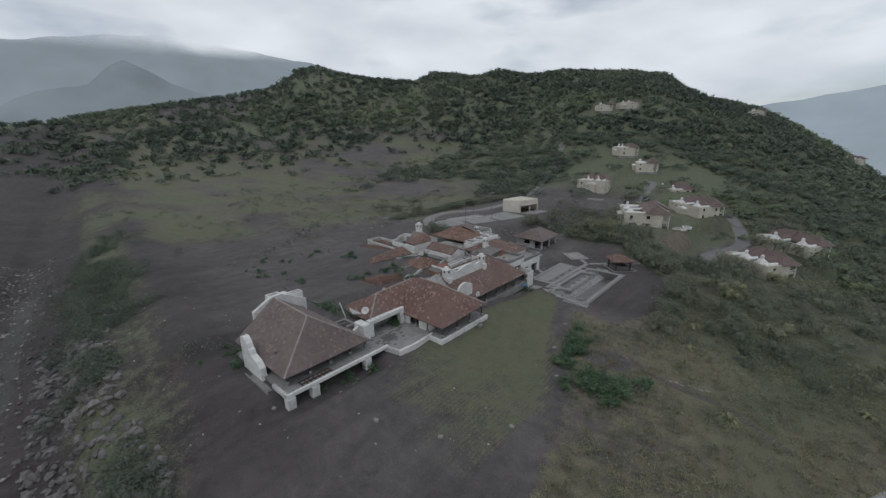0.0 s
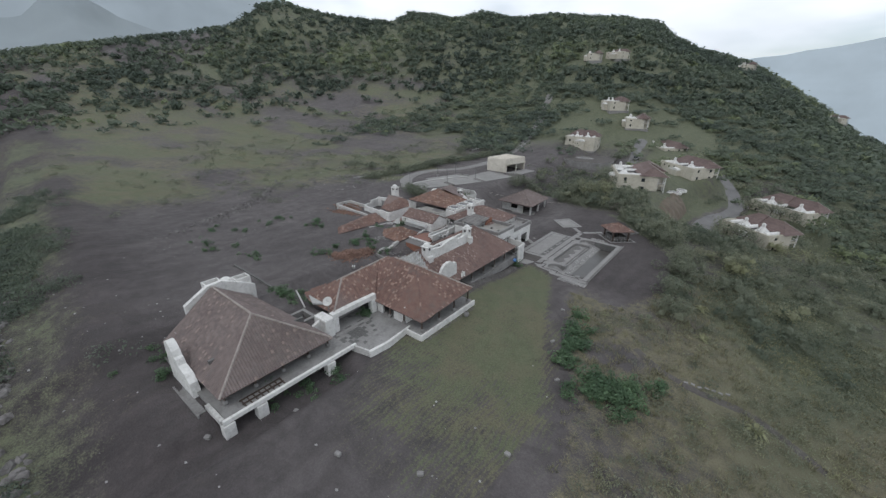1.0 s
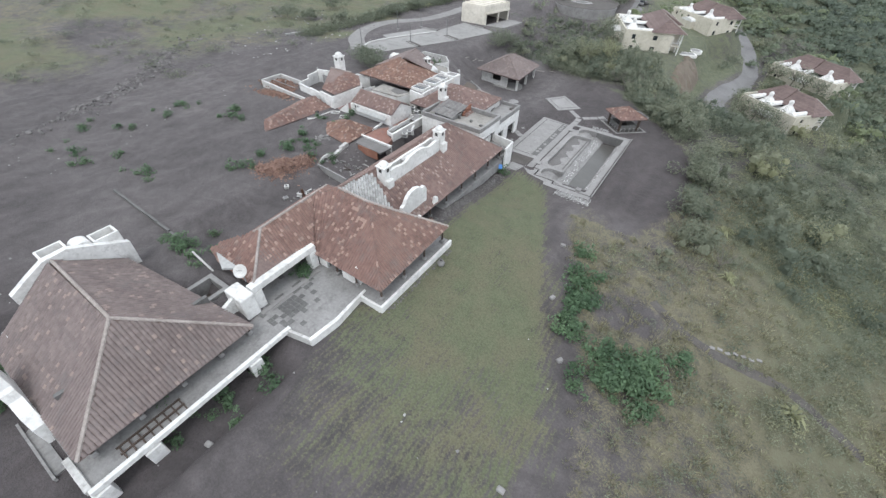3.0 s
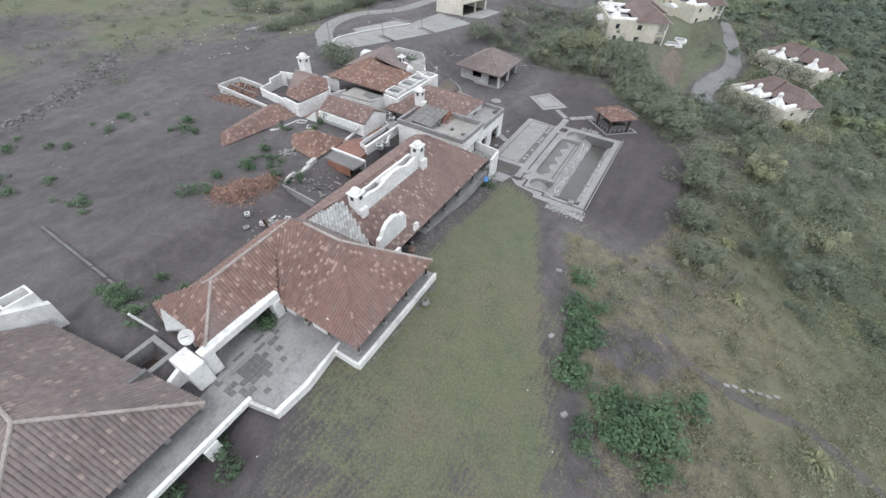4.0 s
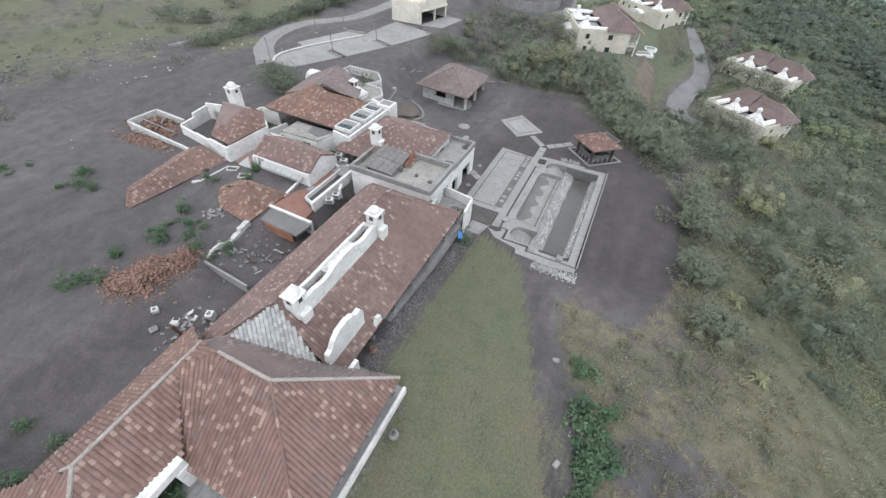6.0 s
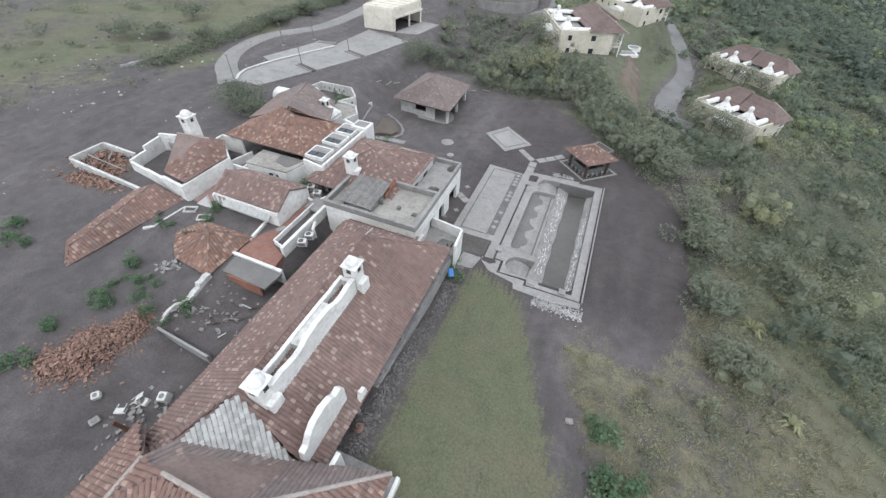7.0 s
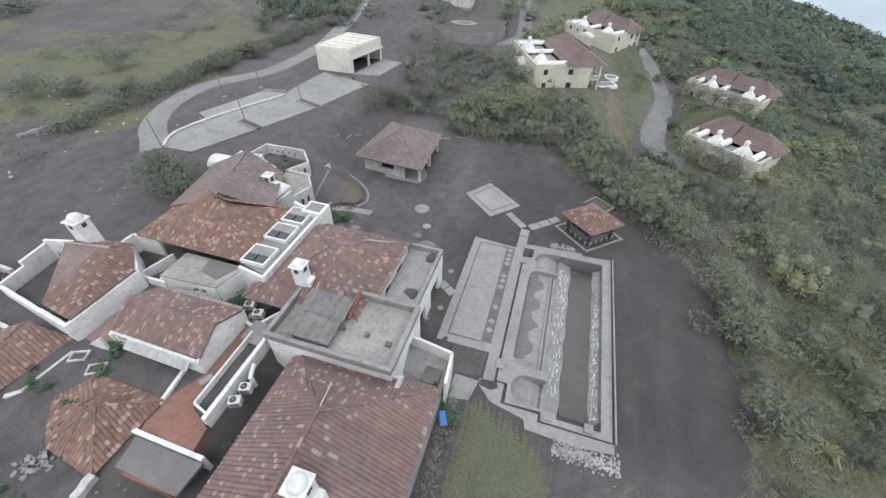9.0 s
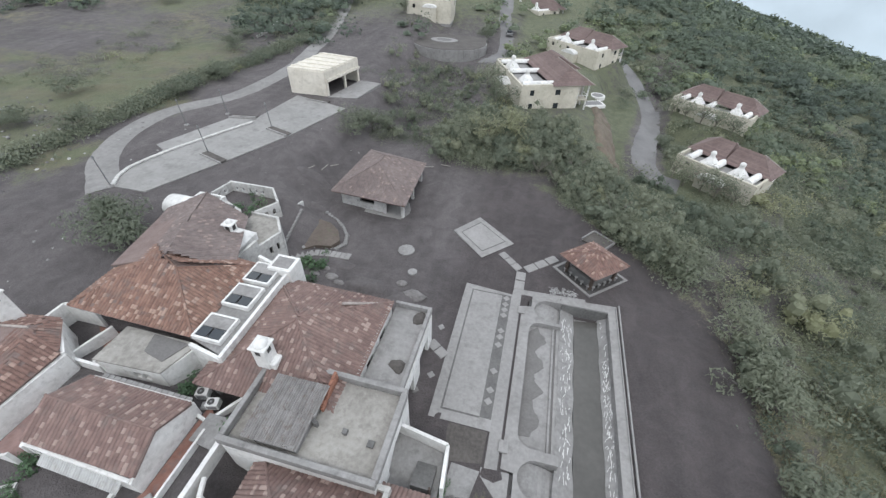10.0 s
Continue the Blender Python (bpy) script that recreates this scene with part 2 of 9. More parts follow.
def ground_mat():
    """Ash, lawn, dry grass and dark undergrowth; the cover attribute holds where each grows, noise frays the edges."""
    m = bpy.data.materials.new("ash_and_grass_ground"); m.use_nodes = True
    n, l = m.node_tree.nodes, m.node_tree.links
    b = n["Principled BSDF"]; b.inputs["Roughness"].default_value = 0.95
    geo = n.new("ShaderNodeNewGeometry")
    def noise_tex(scale, detail, r=0.6):
        t = n.new("ShaderNodeTexNoise"); t.inputs["Scale"].default_value, t.inputs["Detail"].default_value, t.inputs["Roughness"].default_value = scale, detail, r
        l.new(geo.outputs["Position"], t.inputs["Vector"]); return t
    n1, n2, n3 = noise_tex(0.07, 6), noise_tex(0.6, 8, 0.7), noise_tex(6.0, 5, 0.7)
    rill = n.new("ShaderNodeTexWave"); rill.inputs["Scale"].default_value, rill.inputs["Distortion"].default_value = 0.62, 9.0
    rill.inputs["Detail"].default_value, rill.inputs["Detail Scale"].default_value = 3.0, 0.35
    l.new(geo.outputs["Position"], rill.inputs["Vector"])
    streak = n.new("ShaderNodeTexNoise"); streak.inputs["Scale"].default_value, streak.inputs["Detail"].default_value = 0.16, 7
    flow = n.new("ShaderNodeMapping"); flow.inputs["Rotation"].default_value, flow.inputs["Scale"].default_value = (0, 0, radians(-28)), (3.2, 0.7, 1)
    l.new(geo.outputs["Position"], flow.inputs[0]); l.new(flow.outputs[0], streak.inputs["Vector"])
    def ramp(src, p0, c0, p1, c1):
        r = n.new("ShaderNodeValToRGB"); e = r.color_ramp.elements
        e[0].position, e[1].position, e[0].color, e[1].color = p0, p1, (*c0, 1), (*c1, 1)
        l.new(src, r.inputs[0]); return r.outputs[0]
    def mixed(f, a, c, mode="MIX"):
        x = n.new("ShaderNodeMixRGB"); x.blend_type = mode
        for k, v in zip((0, 1, 2), (f, a, c)):
            if isinstance(v, (int, float)): x.inputs[k].default_value = v
            else: l.new(v, x.inputs[k])
        return x.outputs[0]
    ash = mixed(0.5, ramp(n1.outputs["Fac"], 0.36, (0.064, 0.055, 0.056), 0.64, (0.146, 0.130, 0.129)), ramp(n2.outputs["Fac"], 0.38, (0.070, 0.062, 0.063), 0.66, (0.136, 0.122, 0.121)))
    ash = mixed(0.35, ash, ramp(n3.outputs["Fac"], 0.4, (0.06, 0.055, 0.055), 0.7, (0.15, 0.14, 0.138)))
    ash = mixed(0.42, ash, ramp(streak.outputs["Fac"], 0.36, (0.70, 0.68, 0.68), 0.64, (1.22, 1.20, 1.20)), "MULTIPLY")
    swirl = noise_tex(0.3, 7, 0.6); swirl.inputs["Distortion"].default_value = 2.2
    ash = mixed(0.5, ash, ramp(swirl.outputs["Fac"], 0.40, (0.74, 0.72, 0.72), 0.62, (1.16, 1.15, 1.15)), "MULTIPLY")
    grass = mixed(0.5, ramp(n2.outputs["Fac"], 0.35, (0.084, 0.098, 0.054), 0.65, (0.134, 0.141, 0.086)), ramp(n3.outputs["Fac"], 0.42, (0.066, 0.080, 0.042), 0.64, (0.158, 0.162, 0.100)))
    patch = noise_tex(0.22, 5, 0.65)
    grass = mixed(ramp(patch.outputs["Fac"], 0.42, (0, 0, 0), 0.60, (0.72, 0.72, 0.72)), grass, ramp(n3.outputs["Fac"], 0.38, (0.112, 0.100, 0.062), 0.68, (0.168, 0.150, 0.100)))
    dry = mixed(0.5, ramp(n2.outputs["Fac"], 0.40, (0.100, 0.098, 0.060), 0.60, (0.185, 0.164, 0.110)), ramp(n3.outputs["Fac"], 0.42, (0.085, 0.086, 0.050), 0.62, (0.205, 0.180, 0.120)))
    under = mixed(0.5, ramp(n2.outputs["Fac"], 0.38, (0.066, 0.080, 0.050), 0.62, (0.142, 0.148, 0.096)), ramp(n3.outputs["Fac"], 0.4, (0.062, 0.075, 0.040), 0.66, (0.165, 0.165, 0.10)))
    at = n.new("ShaderNodeAttribute"); at.attribute_name = "cover"
    sep = n.new("ShaderNodeSeparateColor"); l.new(at.outputs["Color"], sep.inputs[0])
    fray = n.new("ShaderNodeMath"); fray.operation = "MULTIPLY_ADD"; fray.inputs[1].default_value, fray.inputs[2].default_value = 0.5, -0.25
    mixn = n.new("ShaderNodeMath"); mixn.operation = "ADD"; l.new(n2.outputs["Fac"], mixn.inputs[0]); l.new(n3.outputs["Fac"], mixn.inputs[1])
    hf = n.new("ShaderNodeMath"); hf.operation = "SUBTRACT"; hf.inputs[1].default_value = 0.5; l.new(mixn.outputs[0], hf.inputs[0])
    fr = n.new("ShaderNodeMath"); fr.operation = "MULTIPLY_ADD"; fr.inputs[1].default_value, fr.inputs[2].default_value = 1.6, -0.8; l.new(hf.outputs[0], fr.inputs[0])
    col = ash
    damp = n.new("ShaderNodeMath"); damp.operation = "MULTIPLY"; l.new(at.outputs["Alpha"], damp.inputs[0]); l.new(n2.outputs["Fac"], damp.inputs[1])
    wet = n.new("ShaderNodeMath"); wet.operation = "MULTIPLY"; wet.inputs[1].default_value = 2.0; wet.use_clamp = True; l.new(damp.outputs[0], wet.inputs[0])
    col = mixed(wet.outputs[0], col, mixed(1.0, col, ramp(n2.outputs["Fac"], 0.3, (0.52, 0.49, 0.495), 0.7, (0.70, 0.665, 0.665)), "MULTIPLY"))
    rows = n.new("ShaderNodeMath"); rows.operation = "MULTIPLY_ADD"; rows.inputs[1].default_value, rows.inputs[2].default_value = 0.3, -0.15; l.new(rill.outputs["Fac"], rows.inputs[0])
    for ch, c in (("Red", grass), ("Green", dry), ("Blue", under)):
        ad = n.new("ShaderNodeMath"); ad.operation = "ADD"; l.new(sep.outputs[ch], ad.inputs[0]); l.new(fr.outputs[0], ad.inputs[1])
        if ch == "Red":
            ad2 = n.new("ShaderNodeMath"); ad2.operation = "ADD"; l.new(ad.outputs[0], ad2.inputs[0]); l.new(rows.outputs[0], ad2.inputs[1]); ad = ad2
        mr = n.new("ShaderNodeMapRange"); mr.inputs[1].default_value, mr.inputs[2].default_value = 0.30, 0.72; l.new(ad.outputs[0], mr.inputs[0])
        gate = n.new("ShaderNodeMath"); gate.operation = "MULTIPLY"
        pos = n.new("ShaderNodeMapRange"); pos.inputs[1].default_value, pos.inputs[2].default_value = 0.02, 0.22; l.new(sep.outputs[ch], pos.inputs[0])
        l.new(mr.outputs[0], gate.inputs[0]); l.new(pos.outputs[0], gate.inputs[1])
        col = mixed(gate.outputs[0], col, c)
    l.new(col, b.inputs["Base Color"])
    bp = n.new("ShaderNodeBump"); bp.inputs["Strength"].default_value, bp.inputs["Distance"].default_value = 0.7, 0.3
    l.new(mixn.outputs[0], bp.inputs["Height"]); l.new(bp.outputs[0], b.inputs["Normal"])
    return m
M_ground = ground_mat()

# ---- builders ----
def sm(a, b, v):
    t = min(1.0, max(0.0, (v - a) / (b - a)))
    return t * t * (3 - 2 * t)

def finish(name, bm, material, smooth=False):
    me = bpy.data.meshes.new(name)
    bm.normal_update()
    bm.to_mesh(me)
    bm.free()
    me.materials.append(material)
    if smooth:
        me.shade_smooth()
    return new(name, me)

def thing(name, at, label, category, group=""):
    ob = new(name)
    ob.empty_display_size = 0.3
    ob.location = at
    return tagged(ob, label, category, group)

def part(name, bm, material, parent, label="", smooth=False):
    """Links a bmesh, built in world coordinates, as one mesh under a thing or a part."""
    ob = finish(name, bm, material, smooth)
    ob.parent = parent
    if parent.type == "EMPTY":
        ob.matrix_parent_inverse = Matrix.Translation(parent.location).inverted()
    return tagged(ob, label)

def box(bm, x0, x1, y0, y1, z0, z1, turn=0.0, about=None):
    vs = bmesh.ops.create_cube(bm, size=1.0)["verts"]
    cx, cy = (x0 + x1) / 2, (y0 + y1) / 2
    ax, ay = about or (cx, cy)
    c, s = math.cos(radians(turn)), math.sin(radians(turn))
    for v in vs:
        x, y = cx + v.co.x * (x1 - x0) - ax, cy + v.co.y * (y1 - y0) - ay
        v.co = (ax + c * x - s * y, ay + s * x + c * y, (z0 + z1) / 2 + v.co.z * (z1 - z0))
    return bm

def boxes(*rows, bevel=0.0):
    bm = bmesh.new()
    for r in rows:
        box(bm, *r)
    if bevel:
        bmesh.ops.bevel(bm, geom=bm.edges[:], offset=bevel, segments=1, affect="EDGES")
    return bm

def prism(bm, pts, z0, z1):
    """A flat outline of (x, y) corners, counterclockwise, raised from z0 to z1."""
    lo, hi = [bm.verts.new((x, y, z0)) for x, y in pts], [bm.verts.new((x, y, z1)) for x, y in pts]
    n = len(pts)
    bm.faces.new(hi), bm.faces.new(lo[::-1])
    for i in range(n):
        bm.faces.new((lo[i], lo[(i + 1) % n], hi[(i + 1) % n], hi[i]))
    return bm

def plate(bm, prof, axis, a, b):
    """A standing profile of (along, z) points, extruded from a to b across; axis: the direction along."""
    put = (lambda u, z, w: (u, w, z)) if axis == "x" else (lambda u, z, w: (w, u, z))
    lo, hi = [bm.verts.new(put(u, z, a)) for u, z in prof], [bm.verts.new(put(u, z, b)) for u, z in prof]
    n = len(prof)
    bm.faces.new(lo), bm.faces.new(hi[::-1])
    for i in range(n):
        bm.faces.new((lo[i], hi[i], hi[(i + 1) % n], lo[(i + 1) % n]))
    bmesh.ops.recalc_face_normals(bm, faces=bm.faces[:])
    return bm

def tube(bm, p, q, r0, r1=None, n=8):
    """A tapered round bar from p to q."""
    p, q = Vector(p), Vector(q)
    m = Matrix.Translation((p + q) / 2) @ (q - p).to_track_quat("Z", "Y").to_matrix().to_4x4()
    bmesh.ops.create_cone(bm, cap_ends=True, segments=n, radius1=r0, radius2=r0 if r1 is None else r1, depth=(q - p).length, matrix=m)
    return bm

def dome(bm, x, y, z, r, squash=1.0, n=12):
    vs = bmesh.ops.create_uvsphere(bm, u_segments=n, v_segments=8, radius=r)["verts"]
    for v in vs:
        v.co = (x + v.co.x, y + v.co.y, z + max(v.co.z, -0.05) * squash)
    return bm

def vault(bm, x0, x1, y0, y1, z, rise, axis="x", n=8, turn=0.0, about=(0, 0)):
    """A barrel vault over a rectangle, its axis along x or y."""
    w = (y1 - y0) if axis == "x" else (x1 - x0)
    prof = [(-w / 2 * math.cos(math.pi * i / n), rise * math.sin(math.pi * i / n)) for i in range(n + 1)]
    rows = []
    for e in ((x0, x1) if axis == "x" else (y0, y1)):
        mid = (y0 + y1) / 2 if axis == "x" else (x0 + x1) / 2
        rows.append([bm.verts.new((e, mid + u, z + v) if axis == "x" else (mid + u, e, z + v)) for u, v in prof])
    for i in range(n):
        bm.faces.new((rows[0][i], rows[0][i + 1], rows[1][i + 1], rows[1][i]))
    bm.faces.new(rows[0][::-1]), bm.faces.new(rows[1])
    bm.faces.new((rows[0][0], rows[1][0], rows[1][n], rows[0][n]))
    bmesh.ops.recalc_face_normals(bm, faces=bm.faces[:])
    return bm

def wall(bm, p, q, z0, z1, th=0.25, holes=()):
    """A wall from p to q with openings (from, to, sill, head), measured along it and from z0."""
    (px, py), (qx, qy) = p, q
    length = math.hypot(qx - px, qy - py)
    ux, uy = (qx - px) / length, (qy - py) / length
    cuts = sorted({0.0, length, *[h[0] for h in holes], *[h[1] for h in holes]})
    levels = sorted({0.0, z1 - z0, *[h[2] for h in holes], *[h[3] for h in holes]})
    for a, b in zip(cuts, cuts[1:]):
        run = None
        for c, d in zip(levels, levels[1:]):
            hole = any(h[0] <= a + 1e-6 and b <= h[1] + 1e-6 and h[2] <= c + 1e-6 and d <= h[3] + 1e-6 for h in holes)
            if hole or d - c < 1e-6:
                continue
            nx, ny = -uy * th / 2, ux * th / 2
            pts = [(px + ux * a + nx * s, py + uy * a + ny * s) for s in (-1,)] + [(px + ux * b - nx, py + uy * b - ny), (px + ux * b + nx, py + uy * b + ny), (px + ux * a + nx, py + uy * a + ny)]
            prism(bm, pts, z0 + c, z0 + d)
    if holes:
        bmesh.ops.remove_doubles(bm, verts=bm.verts[:], dist=0.0005)
    return bm

def quads_object(name, V, material, tint=None):
    """One mesh of loose quads from an array of corners (4n, 3)."""
    V = np.asarray(V, dtype=np.float32).reshape(-1, 3)
    n = len(V) // 4
    me = bpy.data.meshes.new(name)
    me.vertices.add(4 * n), me.loops.add(4 * n), me.polygons.add(n)
    me.vertices.foreach_set("co", V.ravel())
    me.loops.foreach_set("vertex_index", np.arange(4 * n, dtype=np.int32))
    me.polygons.foreach_set("loop_start", np.arange(0, 4 * n, 4, dtype=np.int32))
    if tint is not None:
        at = me.attributes.new("tint", "FLOAT", "POINT")
        at.data.foreach_set("value", np.asarray(tint, dtype=np.float32))
    me.update(calc_edges=True)
    me.materials.append(material)
    return new(name, me)

# ---- roofs of clay tiles ----
TILE_W, TILE_L = 0.27, 0.31
def tile_shape(w=TILE_W, l=TILE_L):
    """One barrel tile as a bent strip: five corners at its lower end, lifted a little, and five at its upper end."""
    arc = [(-0.49 * w, 0.0), (-0.30 * w, 0.15 * w), (0.0, 0.215 * w), (0.30 * w, 0.15 * w), (0.49 * w, 0.0)]
    lo = [(u, -0.05, d + 0.035) for u, d in arc]
    hi = [(u * 0.9, l, d * 0.9 + 0.005) for u, d in arc]
    return np.array(lo + hi)
TILE_FACES = np.array([(i, i + 1, i + 6, i + 5) for i in range(4)], dtype=np.int32)
def shells(name, V, F, material):
    """One mesh of many equal small shells: V (n, k, 3) corners, F the faces of one."""
    n, k = V.shape[:2]
    me = bpy.data.meshes.new(name)
    faces = (F[None] + (np.arange(n, dtype=np.int32) * k)[:, None, None]).reshape(-1, 4)
    me.vertices.add(n * k), me.loops.add(faces.size), me.polygons.add(len(faces))
    me.vertices.foreach_set("co", V.astype(np.float32).ravel())
    me.loops.foreach_set("vertex_index", faces.ravel().astype(np.int32))
    me.polygons.foreach_set("loop_start", np.arange(0, faces.size, 4, dtype=np.int32))
    me.update(calc_edges=True)
    me.materials.append(material)
    return new(name, me)
TILE = tile_shape()

def tile_places(poly, gaps=0.0, rnd=None):
    """Where the tiles of one roof plane lie: rows of (origin, across, upslope, normal). poly: corners of the plane."""
    P = [Vector(p) for p in poly]
    nrm = (P[1] - P[0]).cross(P[2] - P[0]).normalized()
    if nrm.z < 0:
        nrm = -nrm
    up = (Vector((0, 0, 1)) - nrm * nrm.z).normalized()
    across = up.cross(nrm)
    uv = [((p - P[0]).dot(across), (p - P[0]).dot(up)) for p in P]
    u0, u1 = min(u for u, _ in uv), max(u for u, _ in uv)
    out = []
    u = u0 + TILE_W / 2
    while u < u1:
        hits = []
        for (a, b), (c, d) in zip(uv, uv[1:] + uv[:1]):
            if (a - u) * (c - u) < 0:
                hits.append(b + (d - b) * (u - a) / (c - a))
        hits.sort()
        for lo, hi in zip(hits[::2], hits[1::2]):
            v = lo
            while v < hi - 0.2:
                if not (gaps and rnd and rnd.random() < gaps):
                    out.append((P[0] + across * u + up * v + nrm * 0.02, across, up, nrm))
                v += TILE_L
        u += TILE_W
    return out

def tiled_roof(parent, planes, material, name="roof", single=None, gaps=0.0, label="", underside=0.14, jitter=0.012):
    """planes: roof polygons. A mortar bed, all tiles as real barrels, and, where single (x0, x1, y0, y1) says so, tiles as parts of their own."""
    rnd = random.Random(len(planes) * 31 + int(planes[0][0][0] * 10))
    bm = bmesh.new()
    for poly in planes:
        P = [Vector(p) for p in poly]
        n = (P[1] - P[0]).cross(P[2] - P[0]).normalized()
        if n.z < 0:
            P.reverse()
        hi, lo = [bm.verts.new(p) for p in P], [bm.verts.new(p - Vector((0, 0, underside))) for p in P]
        bm.faces.new(hi), bm.faces.new(lo[::-1])
        for i in range(len(P)):
            j = (i + 1) % len(P)
            bm.faces.new((lo[i], lo[j], hi[j], hi[i]))
    roof = part(name, bm, M_underlay, parent, label)
    rows, singles = [], []
    for poly in planes:
        for o, a, u, n in tile_places(poly, gaps, rnd):
            o = o + n * rnd.uniform(0, jitter) + a * rnd.uniform(-jitter, jitter)
            if single and single[0] < o.x < single[1] and single[2] < o.y < single[3] and len(singles) < 290:
                singles.append((o, a, u, n))
            else:
                A = np.array([a, u, n])
                rows.append(TILE @ A + np.array(o))
    if rows:
        ob = shells("roof_tiles", np.array(rows), TILE_FACES, material)
        ob.parent = roof
        tagged(ob, kind="stuff")
    if singles:
        V = TILE
        me = bpy.data.meshes.new("roof_tile")
        me.from_pydata([tuple(v) for v in V], [], TILE_FACES.tolist())
        me.materials.append(material)
        for o, a, u, n in singles:
            t = new("roof_tile", me)
            t.parent = roof
            t.matrix_basis = Matrix((( a.x, u.x, n.x, o.x), (a.y, u.y, n.y, o.y), (a.z, u.z, n.z, o.z), (0, 0, 0, 1)))
    return roof

def corrugated(a, b, up, n, h):
    """A corrugated sheet from a to b, running up the slope, with a fold of height h for each wave."""
    a, b, up = Vector(a), Vector(b), Vector(up)
    bm = bmesh.new()
    for i in range(n):
        p0, p1, p2 = (a.lerp(b, (i + k) / n) for k in (0, 0.5, 1))
        p1 = p1 + Vector((0, 0, h))
        for q, r in ((p0, p1), (p1, p2)):
            bm.faces.new([bm.verts.new(v) for v in (q, r, r + up, q + up)])
    return bm

def ridge_cap(roof, p, q, material=None, r=0.13, name="ridge_cap"):
    """Mortared half-round caps along a ridge or hip, in short lapped lengths."""
    p, q = Vector(p), Vector(q)
    n = max(1, int((q - p).length / 0.5))
    bm = bmesh.new()
    for i in range(n):
        a, b = p.lerp(q, i / n), p.lerp(q, (i + 1.08) / n)
        tube(bm, a + Vector((0, 0, 0.03)), b + Vector((0, 0, 0.05)), r, r * 0.86, 7)
    ob = finish(name, bm, material or M_cap)
    ob.parent = roof
    return tagged(ob, kind="stuff")

def hip_planes(x0, x1, y0, y1, z0, z1, r0, r1, axis):
    ym, xm = (y0 + y1) / 2, (x0 + x1) / 2
    c = [(x0, y0, z0), (x1, y0, z0), (x1, y1, z0), (x0, y1, z0)]
    if axis == "x":
        a, b = (r0, ym, z1), (r1, ym, z1)
        return [(c[0], c[1], b, a), (c[1], c[2], b), (c[2], c[3], a, b), (c[3], c[0], a)], (a, b), c
    a, b = (xm, r0, z1), (xm, r1, z1)
    return [(c[0], c[1], a), (c[1], c[2], b, a), (c[2], c[3], b), (c[3], c[0], a, b)], (a, b), c

# ---- the lie of the land ----
RIDGE = [(110, 1.5), (87, 2.0), (78, 3.4), (72, 4.6), (68.6, 5.2), (63.5, 6.0), (60.2, 8.2), (57.8, 8.8), (55.0, 8.0), (48.4, 7.5), (44.7, 7.2), (42.7, 8.3), (40.1, 8.1), (37.0, 7.7), (34.1, 8.4), (29.6, 7.5), (25.3, 7.8), (21.2, 7.4), (17.3, 7.4), (13.6, 6.8), (11.7, 5.4), (8.7, 4.1), (6.5, 3.7), (4.1, 3.0), (1.2, 1.3), (-1.3, -0.2), (-3.6, -1.4), (-6.4, -2.9), (-12, -4.4), (-20, -5.5), (-40, -8)]
def along(table, a):
    for (a0, v0), (a1, v1) in zip(table, table[1:]):
        if a0 >= a >= a1:
            return v0 + (v1 - v0) * (a0 - a) / (a0 - a1)
    return table[0][1] if a > table[0][0] else table[-1][1]

def stream_y(x):
    return -79 + 0.13 * max(0.0, -30 - x)

def streambed(x, y):
    """How far a place lies from the stream's line at the west."""
    return y - stream_y(x)

